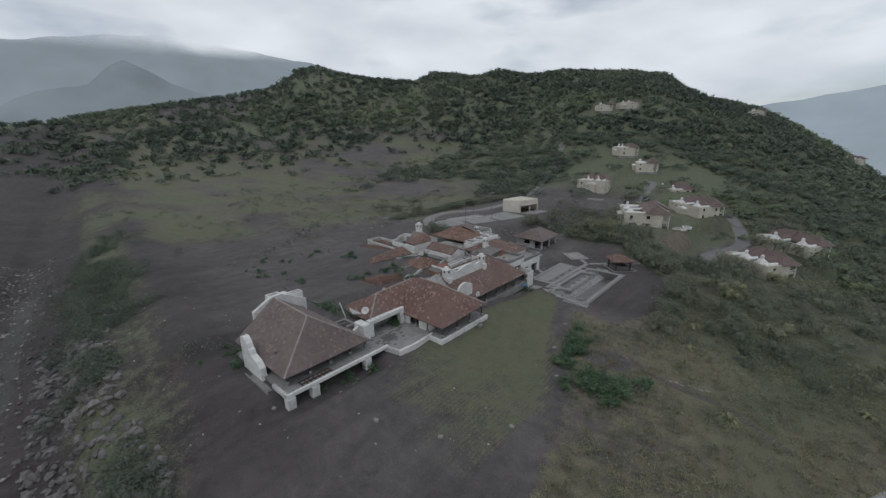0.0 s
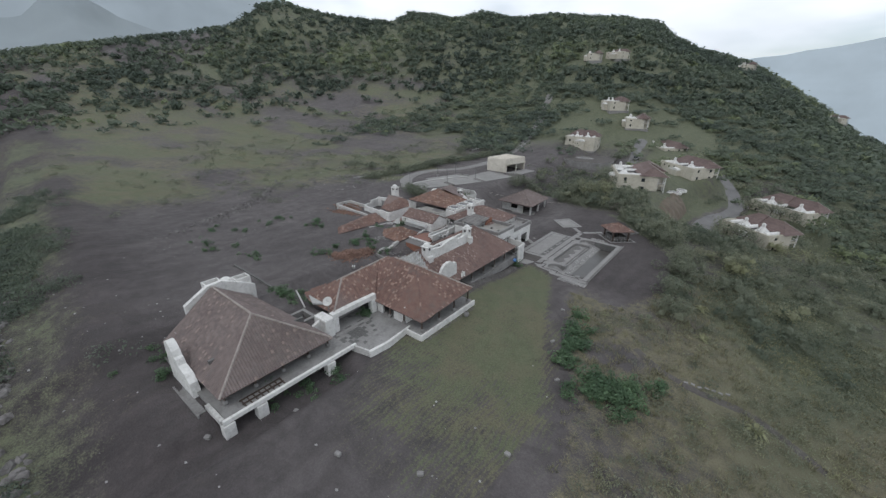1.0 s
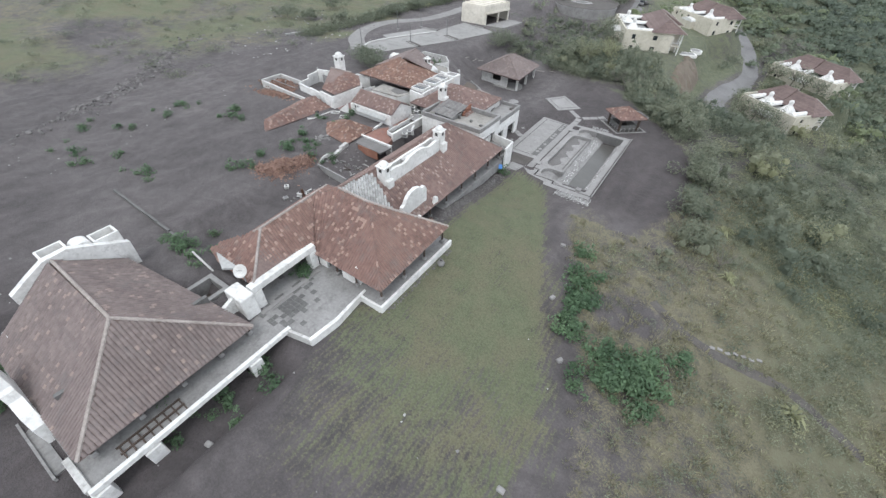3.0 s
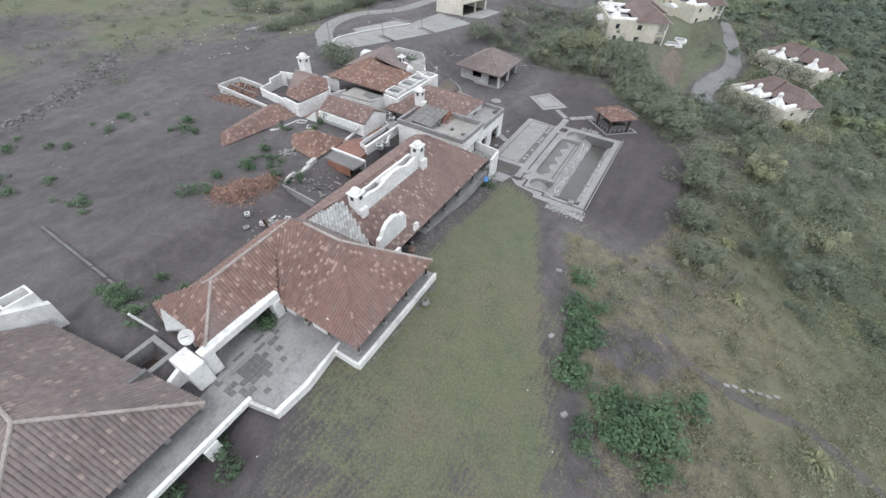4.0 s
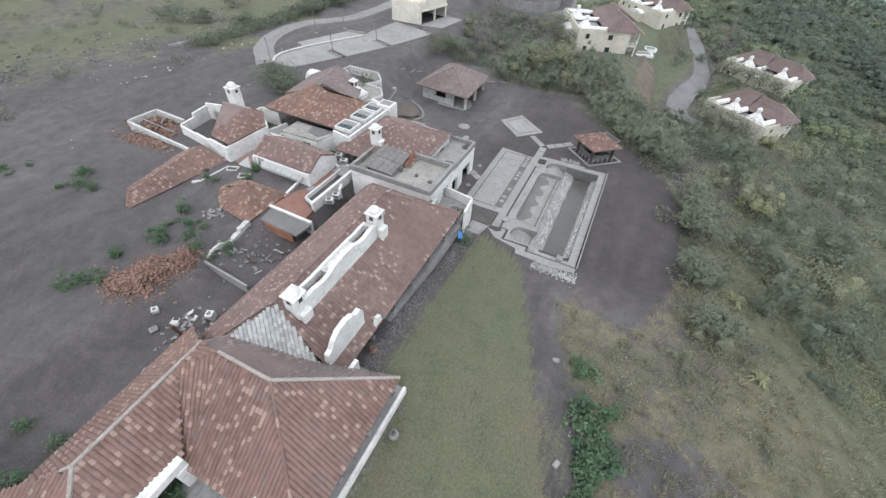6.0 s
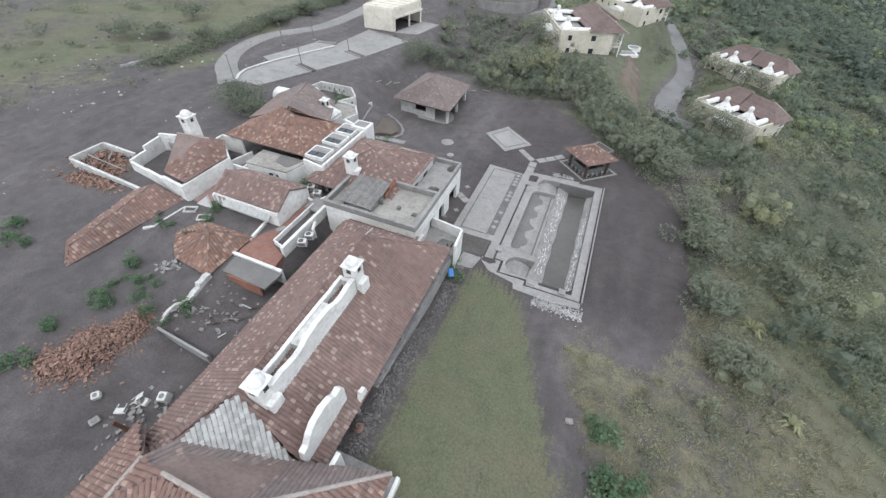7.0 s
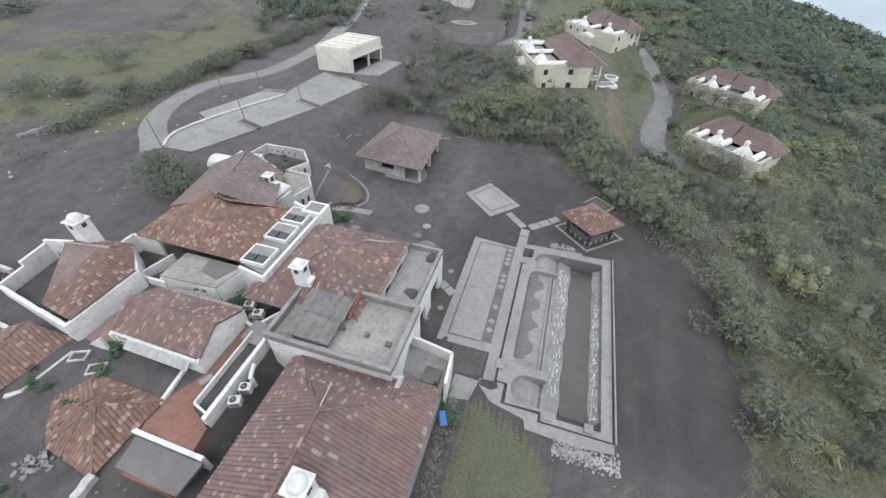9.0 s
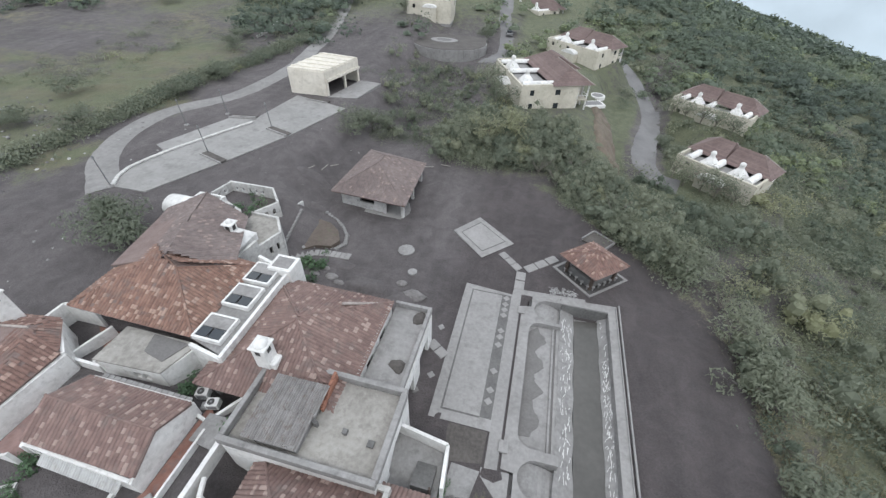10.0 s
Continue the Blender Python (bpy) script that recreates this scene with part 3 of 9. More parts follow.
def near_land(x, y):
    lawn = 1.75 * sm(-2, -17, y) * sm(9, -6, x)
    edge = -22.5 + 2.2 * sm(-15, -11, y) * sm(3, -1, y) - 8.5 * sm(8, 20, y) - 9.0 * sm(25, 32, y)
    west = 3.0 * sm(edge, edge - 9 + 3 * sm(8, 20, y), x)
    z = max(lawn, west)
    z += 0.75 * math.exp(-((x + 45) ** 2 + (y + 3) ** 2) / 45)
    court = sm(-41, -38, x) * sm(-23.4, -25, x) * sm(-11.5, -8.5, y) * sm(3.5, 0.5, y)
    z += max(0.0, 3.42 - z) * court
    z -= 0.8 * math.exp(-((x + 26) ** 2 + (y - 31) ** 2) / 130)
    slope = 9.5 + 1.5 * sm(25, 5, y)
    z -= 0.13 * max(0.0, x - slope) + 0.10 * max(0.0, x - 24)
    z -= 0.9 * sm(10, 13, x) * sm(-6, 4, y) * sm(30, 22, y)
    # cutting with the villa road, the villas' terraces and the knoll
    z -= 4.6 * sm(38, 52, y) * sm(1.5, 6.5, x) * sm(160, 120, y)
    z -= 2.4 * sm(38, 52, y) * sm(11, 18, x) * sm(140, 100, y)
    z += 1.8 * sm(42, 56, y) * sm(4, -4, x) * sm(-30, -20, x) * sm(110, 90, y)
    z -= 2.0 * sm(44, 60, y) * sm(-40, -30, x) * sm(-20, -26, x) * sm(95, 80, y)
    u = max(0.0, min(1.0, (y + 37) / 46))
    z -= 0.9 * sm(1.5, -1.5, x + 65 + 27 * u) * sm(-45, -36, y) * sm(14, 6, y) * sm(-120, -95, x)
    # levelled ground under the car park and the raw block
    lot = sm(-66, -60, x) * sm(-34, -42, x) * sm(16, 22, y) * sm(78, 68, y)
    z += (3.12 - z) * lot
    for vx, vy, vz in ((22.6, 61.2, -6.1), (28.5, 91.0, -5.8), (-1.0, 109.0, -0.6)):
        k = sm(13.5, 8.5, math.hypot(x - vx, y - vy))
        z += max(0.0, vz + 1.1 - z) * k
    # trench along the pavilion and the drift against its roof
    z -= 1.15 * sm(-13.5, -12.5, x) * sm(-8.6, -9.8, x) * sm(-58, -51, y) * sm(-36.5, -39.5, y)
    z += (1.0 + 0.13 * max(0.0, -14 - x)) * sm(5.5, 0.5, abs(y + 38.2 - 0.2 * (x + 14))) * sm(-30.5, -26.5, x) * sm(-13.6, -16, x)
    heap = sm(-31, -27, x) * sm(-16.6, -17.4, x) * sm(-43, -40.8, y) * sm(-33.2, -36.2, y)
    pit = sm(-20.4, -19.9, x) * sm(-17.9, -18.4, x) * sm(-40.0, -39.5, y) * sm(-37.0, -37.5, y)
    z += max(0.0, 4.0 - z) * heap - 1.6 * pit * heap
    # the stream at the west
    d = streambed(x, y)
    z -= (1.6 * sm(26, 14, d) + 4.6 * sm(14.5, 9.5, d) + 1.6 * sm(6, 3, d) * sm(-4, 0, d)) * sm(8, -14, x) - 2.0 * sm(-2, -16, d) * sm(8, -14, x)
    z += 1.3 * math.exp(-(d - 24) ** 2 / 30) * sm(-12, -30, x)
    return z

def land(x, y):
    z = near_land(x, y)
    dx, dy = x - 24, y + 66
    d = math.hypot(dx, dy)
    if d > 110:
        az = math.degrees(math.atan2(-dx, dy))
        D = 560 + 60 * sm(40, 60, az)
        top = 24 + D * math.tan(radians(along(RIDGE, max(-40, min(100, az)))))
        if az > 110 or az < -60:
            top = 0.0
        t = sm(150, D, d)
        rise = t ** (1.0 + 0.7 * sm(20, 45, az))
        far = top * rise * sm(-60, -30, az)
        if d > D:
            far -= (d - D) * (0.12 + 0.5 * sm(16, 6, az)) + 12 * sm(D, D + 120, d)
        keep = sm(330, 150, d)
        z = z * keep + far + (1 - keep) * min(z, 3.0) * 0.4
        z = max(z, -70 - 420 * sm(16, 6, az))
    k = sm(10, 60, max(abs(x + 10), abs(y) * 0.7)) * (1 - sm(-73, -66, x) * sm(-36, -42, x) * sm(14, 20, y) * sm(74, 66, y))
    z += (noise.noise((x * 0.045, y * 0.045, 0.3)) * 0.8 + noise.noise((x * 0.17, y * 0.17, 1.3)) * 0.25) * k
    z += noise.noise((x * 0.35, y * 0.35, 7.7)) * 0.05
    if d < 240:
        rough = sm(-50, -64, x) * max(sm(20, 12, y), sm(-75, -82, x)) + 0.5 * sm(-52, -60, y)
        if rough > 0:
            z += (abs(noise.noise((x * 0.28 + y * 0.1, y * 0.28, 3.1))) * 0.5 + noise.noise((x * 0.9, y * 0.9, 5.5)) * 0.14) * min(1.0, rough)
    if d > 200:
        z += noise.noise((x * 0.011, y * 0.011, 4.0)) * 4 * sm(200, 420, d)
    return z

def pool_pit(x, y):
    return -6.6 < x < 0.7 and 2.0 < y < 20.0

def ground_z(x, y):
    return -2.6 if pool_pit(x, y) else land(x, y)

def cover_of(x, y, z):
    """How much lawn, dry grass and undergrowth grows at a place."""
    grass = dry = under = 0.0
    nz = noise.noise((x * 0.05, y * 0.05, 9.0))
    # lawn by the veranda
    if -11 < x < 8 and -60 < y < 2:
        g = sm(-10.3, -8.8, x + 0.1 * (y + 20) * sm(-30, -45, y)) * sm(-3.5 - 0.385 * y, -4.7 - 0.385 * y, x + 0.7 * nz) * sm(1.8, -1.6, y + 0.35 * (x + 6)) * sm(-50, -36, y)
        grass = g * (0.95 - 0.35 * sm(-24, -38, y) - 0.25 * sm(-2, -7, x) * sm(-30, -38, y)) * sm(-9.8, -8.7, x + 0.5 * sm(-44, -54, y) + 2.5 * sm(-36, -30, y))
    # slope east of the lawn
    rim = -2.3 - 0.40 * max(y, -26) - 0.28 * min(0.0, y + 26)
    east = sm(rim, rim + 1.8, x + 0.8 * nz) if y < -4 else sm(10.5, 12.5, x + 0.02 * (y - 10) ** 2)
    if y < 42:
        strip = sm(6, 4, x) if y < -4 else 1.0
        bare = 1 - sm(3.4, 1.8, math.hypot((x - 10.8) * 0.8 - (y + 15.8) * 0.2, (y + 15.8) * 1.2))
        dry = max(dry, east * (0.78 + 0.4 * nz) * sm(40, 10, y)) * bare
        under = max(under, east * (0.16 + 0.62 * sm(-8, 14, y) + 0.9 * nz) * 0.9) * bare
        dry = max(dry, (0.5 + 0.5 * nz) * sm(3.0, 1.4, abs(x - 3.0 + 0.3 * (y + 3))) * sm(0, -3, y) * sm(-16, -8, y))
    else:
        under = max(under, sm(40, 48, y) * sm(-24, -16, x) * (0.75 + 0.4 * nz))
    if y > 40 and x > -22:
        road = sm(4.5, 2.8, abs(x - 10.4 - 0.22 * max(0.0, y - 64))) * sm(52, 58, y)
        under *= 1 - 0.7 * road
    # thin grass on the lower track
    grass = max(grass, 0.42 * sm(1.5, 0.6, abs(x + 3.2 + 0.39 * y)) * sm(-11, -17, y) * sm(-40, -30, y))
    # the far slopes
    dx, dy = x - 24, y + 66
    d = math.hypot(dx, dy)
    az = math.degrees(math.atan2(-dx, dy))
    if d > 105:
        under = max(under, sm(170, 230, d) * sm(48 + 10 * nz, 34 + 10 * nz, az) * 1.0, sm(300, 430, d) * (0.8 + 0.5 * nz))
        meadow = (1 - sm(-78, -70, x) * sm(80, 68, y)) * sm(108, 135, d) * sm(31, 40, az) * sm(92, 76, az) * sm(430, 330, d)
        bareness = 0.75 * sm(-0.05, 0.3, noise.noise((x * 0.02, y * 0.05, 12.0)) + 0.4 * noise.noise((x * 0.09, y * 0.09, 13.0)))
        meadow *= 1 - bareness
        grass = max(grass, meadow * (0.75 + 0.9 * nz) * (1 - 0.95 * sm(-88, -124, x + 8 * nz) * sm(-260, -230, x) * sm(22, 12, abs(y - 80 + 0.47 * (x + 115)))))
        dry = max(dry, meadow * (0.22 - 0.6 * nz))
        under = max(under, meadow * (0.18 + 0.9 * noise.noise((x * 0.012 + y * 0.02, y * 0.05 - x * 0.03, 2.0))))
        # bare ash tongue from the volcano
        tongue = sm(60, 68, az) * sm(96, 88, az) * sm(180, 260, d)
        under *= 1 - 0.75 * tongue * sm(-0.1, 0.25, noise.noise((x * 0.006, y * 0.006, 5.0)) + 0.15)
    # weeds along the stream and the ash field's rim
    s = streambed(x, y)
    if x < -8 and 8 < s < 30 and d < 260:
        under = max(under, 0.75 * sm(9, 13, s) * sm(27, 18, s) * (0.65 + 1.2 * nz))
        grass = max(grass, 0.14 * sm(12, 20, s) * sm(34, 26, s) * (0.5 + 1.5 * noise.noise((x * 0.11, y * 0.11, 3.0))))
    if x < -50 and -10 < y < 60:
        grass = max(grass, sm(-88, -97, x + 0.15 * (y - 12)) * (0.62 + 1.1 * nz), 0.8 * sm(6, 16, y) * sm(-63, -69, x) * (0.35 + 1.5 * noise.noise((x * 0.1, y * 0.1, 3.0))))
    return max(0, min(1, grass)), max(0, min(1, dry)), max(0, min(1, under))

def damp_of(x, y):
    """Dark damp ash near the stream, in the trench by the pavilion and round the pool."""
    s = streambed(x, y)
    w = 1.3 * sm(40, 14, s) * sm(4, -14, x) if s > -40 else 0.6
    w = max(w, 0.6 * sm(-13.5, -12, x) * sm(-7.5, -9.5, x) * sm(-56, -50, y) * sm(-35, -39, y))
    w = max(w, 0.75 * sm(-17, -13, x) * sm(15, 11, x) * sm(-4, 3, y) * sm(48, 40, y))
    w = max(w, 0.3 * sm(1.4, 0.6, abs(x + 3.2 + 0.39 * y)) * sm(-30, -22, y) * sm(2, -1, y))
    return w

def grid_lines(lo, a, b, hi, step, grow):
    core = list(np.arange(a, b + step / 2, step))
    out, s, v = [], step, b
    while v < hi:
        s *= grow
        v += s
        out.append(v)
    back, s, v = [], step, a
    while v > lo:
        s *= grow
        v -= s
        back.append(v)
    return back[::-1] + core + out

def build_ground():
    X = grid_lines(-2600, -76, 34, 1500, 0.8, 1.085)
    Y = grid_lines(-900, -82, 84, 2600, 0.8, 1.085)
    verts, cols = [], []
    for x in X:
        for y in Y:
            z = ground_z(x, y)
            verts.append((x, y, z))
            cols.extend((*cover_of(x, y, z), damp_of(x, y)))
    ny = len(Y)
    faces = [(i * ny + j, (i + 1) * ny + j, (i + 1) * ny + j + 1, i * ny + j + 1) for i in range(len(X) - 1) for j in range(ny - 1)]
    me = bpy.data.meshes.new("ground")
    me.from_pydata(verts, [], faces)
    at = me.attributes.new("cover", "FLOAT_COLOR", "POINT")
    at.data.foreach_set("color", np.array(cols, dtype=np.float32))
    me.materials.append(M_ground)
    me.shade_smooth()
    return tagged(new("ground", me), "dark volcanic ash ground with lawn and dry grass slopes", "ground", kind="structure")
build_ground()

# ---- far mountains with the haze put into their colour and glow ----
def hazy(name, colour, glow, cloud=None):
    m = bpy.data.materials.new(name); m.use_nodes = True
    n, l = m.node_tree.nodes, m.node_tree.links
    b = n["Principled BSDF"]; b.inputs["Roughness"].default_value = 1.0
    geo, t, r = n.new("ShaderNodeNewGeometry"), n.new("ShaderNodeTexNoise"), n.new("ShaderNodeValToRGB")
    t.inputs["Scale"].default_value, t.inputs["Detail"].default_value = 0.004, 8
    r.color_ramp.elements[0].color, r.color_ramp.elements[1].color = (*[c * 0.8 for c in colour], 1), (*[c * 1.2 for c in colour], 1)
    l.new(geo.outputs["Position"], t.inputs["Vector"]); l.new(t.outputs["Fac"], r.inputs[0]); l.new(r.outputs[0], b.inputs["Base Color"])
    # the slope glows in its own colour, lifted as distant haze would
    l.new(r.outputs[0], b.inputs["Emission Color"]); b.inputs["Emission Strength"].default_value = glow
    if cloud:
        # the upper slope fades to clear between two heights, in place of low cloud
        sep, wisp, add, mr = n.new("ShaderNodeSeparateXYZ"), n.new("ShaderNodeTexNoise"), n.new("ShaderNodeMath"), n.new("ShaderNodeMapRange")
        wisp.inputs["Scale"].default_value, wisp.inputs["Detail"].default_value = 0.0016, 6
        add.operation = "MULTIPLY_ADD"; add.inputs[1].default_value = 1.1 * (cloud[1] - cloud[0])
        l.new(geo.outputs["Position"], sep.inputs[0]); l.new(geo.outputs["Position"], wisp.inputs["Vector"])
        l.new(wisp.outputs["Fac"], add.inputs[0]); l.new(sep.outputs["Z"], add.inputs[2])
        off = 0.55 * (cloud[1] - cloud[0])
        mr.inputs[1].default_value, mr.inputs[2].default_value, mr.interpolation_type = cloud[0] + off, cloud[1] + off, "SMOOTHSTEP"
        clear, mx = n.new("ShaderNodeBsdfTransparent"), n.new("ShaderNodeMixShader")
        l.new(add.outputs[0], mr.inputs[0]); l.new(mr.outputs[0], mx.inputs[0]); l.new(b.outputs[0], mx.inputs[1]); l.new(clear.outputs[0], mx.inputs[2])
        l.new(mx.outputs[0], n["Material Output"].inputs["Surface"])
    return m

def mountain(name, table, D, low, material, label):
    """A far ridge by bearing and height above the horizon, as a sheet of slopes with spurs."""
    a0, a1 = table[0][0], table[-1][0]
    n, rows = 90, 8
    bm = bmesh.new()
    grid = []
    for i in range(n + 1):
        a = a0 + (a1 - a0) * i / n
        e = along(table, a) + 0.25 * noise.noise((a * 0.5, 1.0, 2.0))
        col = []
        for k in range(rows + 1):
            t = k / rows
            d = D * (0.72 + 0.28 * t) + 120 * noise.noise((a * 0.25, t * 3, 6.0))
            z = low + (31 + D * math.tan(radians(e)) - low) * t ** 1.1
            col.append(bm.verts.new((24 - d * math.sin(radians(a)), -66 + d * math.cos(radians(a)), z)))
        grid.append(col)
    for i in range(n):
        for k in range(rows):
            bm.faces.new((grid[i][k], grid[i][k + 1], grid[i + 1][k + 1], grid[i + 1][k]))
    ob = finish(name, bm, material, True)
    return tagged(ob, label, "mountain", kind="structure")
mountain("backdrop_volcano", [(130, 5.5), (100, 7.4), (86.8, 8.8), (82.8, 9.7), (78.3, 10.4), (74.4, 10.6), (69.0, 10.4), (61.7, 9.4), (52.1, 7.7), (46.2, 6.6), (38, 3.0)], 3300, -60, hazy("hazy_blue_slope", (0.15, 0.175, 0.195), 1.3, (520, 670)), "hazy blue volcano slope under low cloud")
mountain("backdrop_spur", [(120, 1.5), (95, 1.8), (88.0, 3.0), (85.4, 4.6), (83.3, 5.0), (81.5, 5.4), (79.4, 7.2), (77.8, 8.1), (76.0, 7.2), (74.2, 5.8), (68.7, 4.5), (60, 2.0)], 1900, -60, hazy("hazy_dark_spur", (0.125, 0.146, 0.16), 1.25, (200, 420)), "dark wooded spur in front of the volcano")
mountain("backdrop_east", [(14, 0.2), (9.0, 1.4), (4.1, 2.9), (-0.3, 3.5), (-4.8, 4.2), (-12, 6.0), (-20, 7.0), (-35, 7.0), (-60, 4)], 4200, -500, hazy("hazy_pale_blue_slope", (0.20, 0.235, 0.262), 1.2), "pale blue mountain slope in the distance")

# ---- pieces shared by the houses ----
def chimney(parent, x, y, z0, z1, half=0.5, foot=True, name="chimney"):
    """A white lantern chimney: shaft, cornice, four dark plates in place of shaded openings, a dome and a foot on the
    roof.
    """
    bm = boxes((x - half, x + half, y - half, y + half, z0, z1), bevel=0.05)
    ch = part(name, bm, M_white, parent, "white plastered lantern chimney with dome")
    def sub(nm, b, m, smooth=False):
        ob = finish(nm, b, m, smooth); ob.parent = ch; return ob
    sub("cornice", boxes((x - half - 0.1, x + half + 0.1, y - half - 0.1, y + half + 0.1, z1, z1 + 0.12), bevel=0.03), M_white)
    sub("dome", dome(bmesh.new(), x, y, z1 + 0.1, half * 0.98, 0.95), M_white, True)
    for dx, dy in ((1, 0), (-1, 0), (0, 1), (0, -1)):
        sx, sy = (0.012, 0.18) if dx else (0.18, 0.012)
        cx, cy = x + dx * (half + 0.004), y + dy * (half + 0.004)
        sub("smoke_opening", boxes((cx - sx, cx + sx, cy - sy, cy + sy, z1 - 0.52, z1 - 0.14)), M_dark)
    if foot:
        sub("foot", boxes((x + half - 0.05, x + half + 0.42, y - half * 0.9, y + half * 0.9, z0, z1 - 1.35), bevel=0.06), M_white)
    return ch

def column(parent, x, y, z0, z1):
    c = part("column", tube(bmesh.new(), (x, y, z0 + 0.25), (x, y, z1), 0.11, 0.09, 8), M_wood, parent, "dark timber veranda post")
    b = finish("column_base", boxes((x - 0.19, x + 0.19, y - 0.19, y + 0.19, z0, z0 + 0.42), bevel=0.04), M_conc_pale)
    b.parent = c
    return c

def solid(name, rows, material, parent, label="", bevel=0.0):
    return part(name, boxes(*rows, bevel=bevel), material, parent, label)

# ---- the pavilion with the hipped roof ----
def pavilion():
    t = thing("pavilion", (-20, -44, 1.3), "white pavilion with dusty hipped clay tile roof on ash", "house")
    x0, x1, y0, y1, ze, zt = -26.4, -13.2, -50.2, -38.2, 3.85, 8.2
    ap, rw = (-17.4, -44.4, zt), (-26.4, -44.3, zt - 0.1)
    c = [(x0, y0, ze), (x1, y0, ze), (x1, y1, ze), (x0 + 0.3, y1 - 2.2, 5.45)]
    planes = [(c[0], c[1], ap, rw), (c[1], c[2], ap), (c[2], c[3], rw, ap)]
    r = tiled_roof(t, planes, M_tile_a, single=(-17.5, -13.2, -50.2, -44), label="grey-brown clay tile roof with pale mortar hips")
    for p, q in ((c[1], ap), (c[2], ap), (rw, ap)):
        ridge_cap(r, p, q)
    # floor, edge beam and piers over the ash
    part("floor_slab", prism(bmesh.new(), [(-25.8, -50.6), (-11.9, -50.6), (-11.9, -36.6), (-25.8, -36.6)], 2.2, 2.5), M_conc, t)
    solid("edge_beam", [(-11.95, -11.62, -50.8, -36.2, 2.25, 2.7)], M_white, t, "white edge beam of the floor", 0.03)
    solid("south_beam", [(-15.0, -11.95, -50.95, -50.55, 2.2, 2.7)], M_white_dirty, t, bevel=0.03)
    for y in (-50.4, -47.4, -39.7):
        solid("pier", [(-12.35, -11.5, y - 0.5, y + 0.5, -0.3, 2.2)], M_white, t, "stout white pier", 0.04)
    for b in ((-25.8, -14.8, -49.4, -49.1, 2.5, 4.2), (-25.8, -25.5, -49.1, -40.8, 2.5, 4.8)):
        solid("hall_wall", [b], M_white_dirty, t)
    # Inner wall coloured dark in place of the shade under the roof.
    solid("back_wall", [(-17.6, -17.3, -49.1, -38.9, 2.5, 5.2)], M_conc_dark, t, "inner wall darkened to stand in for shade")
    for y in (-49.6, -46.7, -43.8, -40.9, -38.4):
        column(t, -13.9, y, 2.5, 3.95)
    rails = bmesh.new()
    for i in range(8):
        box(rails, -13.2, -12.0, -48.6 + i * 0.55, -48.5 + i * 0.55, 2.52, 2.62)
    box(rails, -13.2, -13.1, -48.7, -44.6, 2.55, 2.66), box(rails, -12.6, -12.5, -48.7, -44.6, 2.55, 2.66)
    part("fallen_lattice", rails, M_wood, t, "fallen timber lattice on the floor edge")
    # curved white gable on the south edge and its buttress
    prof = [(-22.2, 2.0), (-17.4, 2.0), (-17.6, 3.6), (-18.4, 4.3), (-19.7, 4.6), (-19.9, 5.2), (-20.3, 5.3), (-20.5, 5.9), (-21.0, 6.4), (-21.5, 6.6), (-22.1, 6.4), (-22.3, 5.6)]
    part("curved_gable", plate(bmesh.new(), prof, "x", -51.0, -50.25), M_white, t, "curved white plaster gable wall")
    solid("south_ledge", [(-22.5, -14.9, -51.6, -50.97, 1.0, 2.1)], M_conc, t, "weathered concrete ledge")
    solid("south_curb", [(-20.4, -14.6, -51.75, -51.6, 1.0, 2.25)], M_conc, t)
    # raised white gable with two roof boxes at the west
    prof = [(-47.4, 3.0), (-39.6, 3.0), (-39.5, 6.6), (-41.2, 7.5), (-43.2, 8.45), (-44.8, 8.35), (-46.2, 7.6), (-47.4, 6.9)]
    part("west_gable", plate(bmesh.new(), prof, "y", -26.9, -26.4), M_white, t, "white plaster gable wall above the roof")
    for y, h in ((-40.6, 7.7), (-43.9, 8.3)):
        bm = boxes((-28.2, -26.9, y - 0.9, y - 0.75, 5.5, h), (-28.2, -26.9, y + 0.75, y + 0.9, 5.5, h), (-28.2, -28.05, y - 0.75, y + 0.75, 5.5, h), (-27.05, -26.9, y - 0.75, y + 0.75, 5.5, h), (-28.05, -27.05, y - 0.75, y + 0.75, 5.5, h - 0.8))
        part("chimney_box", bm, M_white, t, "open white chimney box")
    part("vault_cap", vault(bmesh.new(), -28.1, -26.9, -42.9, -41.6, 7.6, 0.5, "x"), M_white, t)
pavilion()

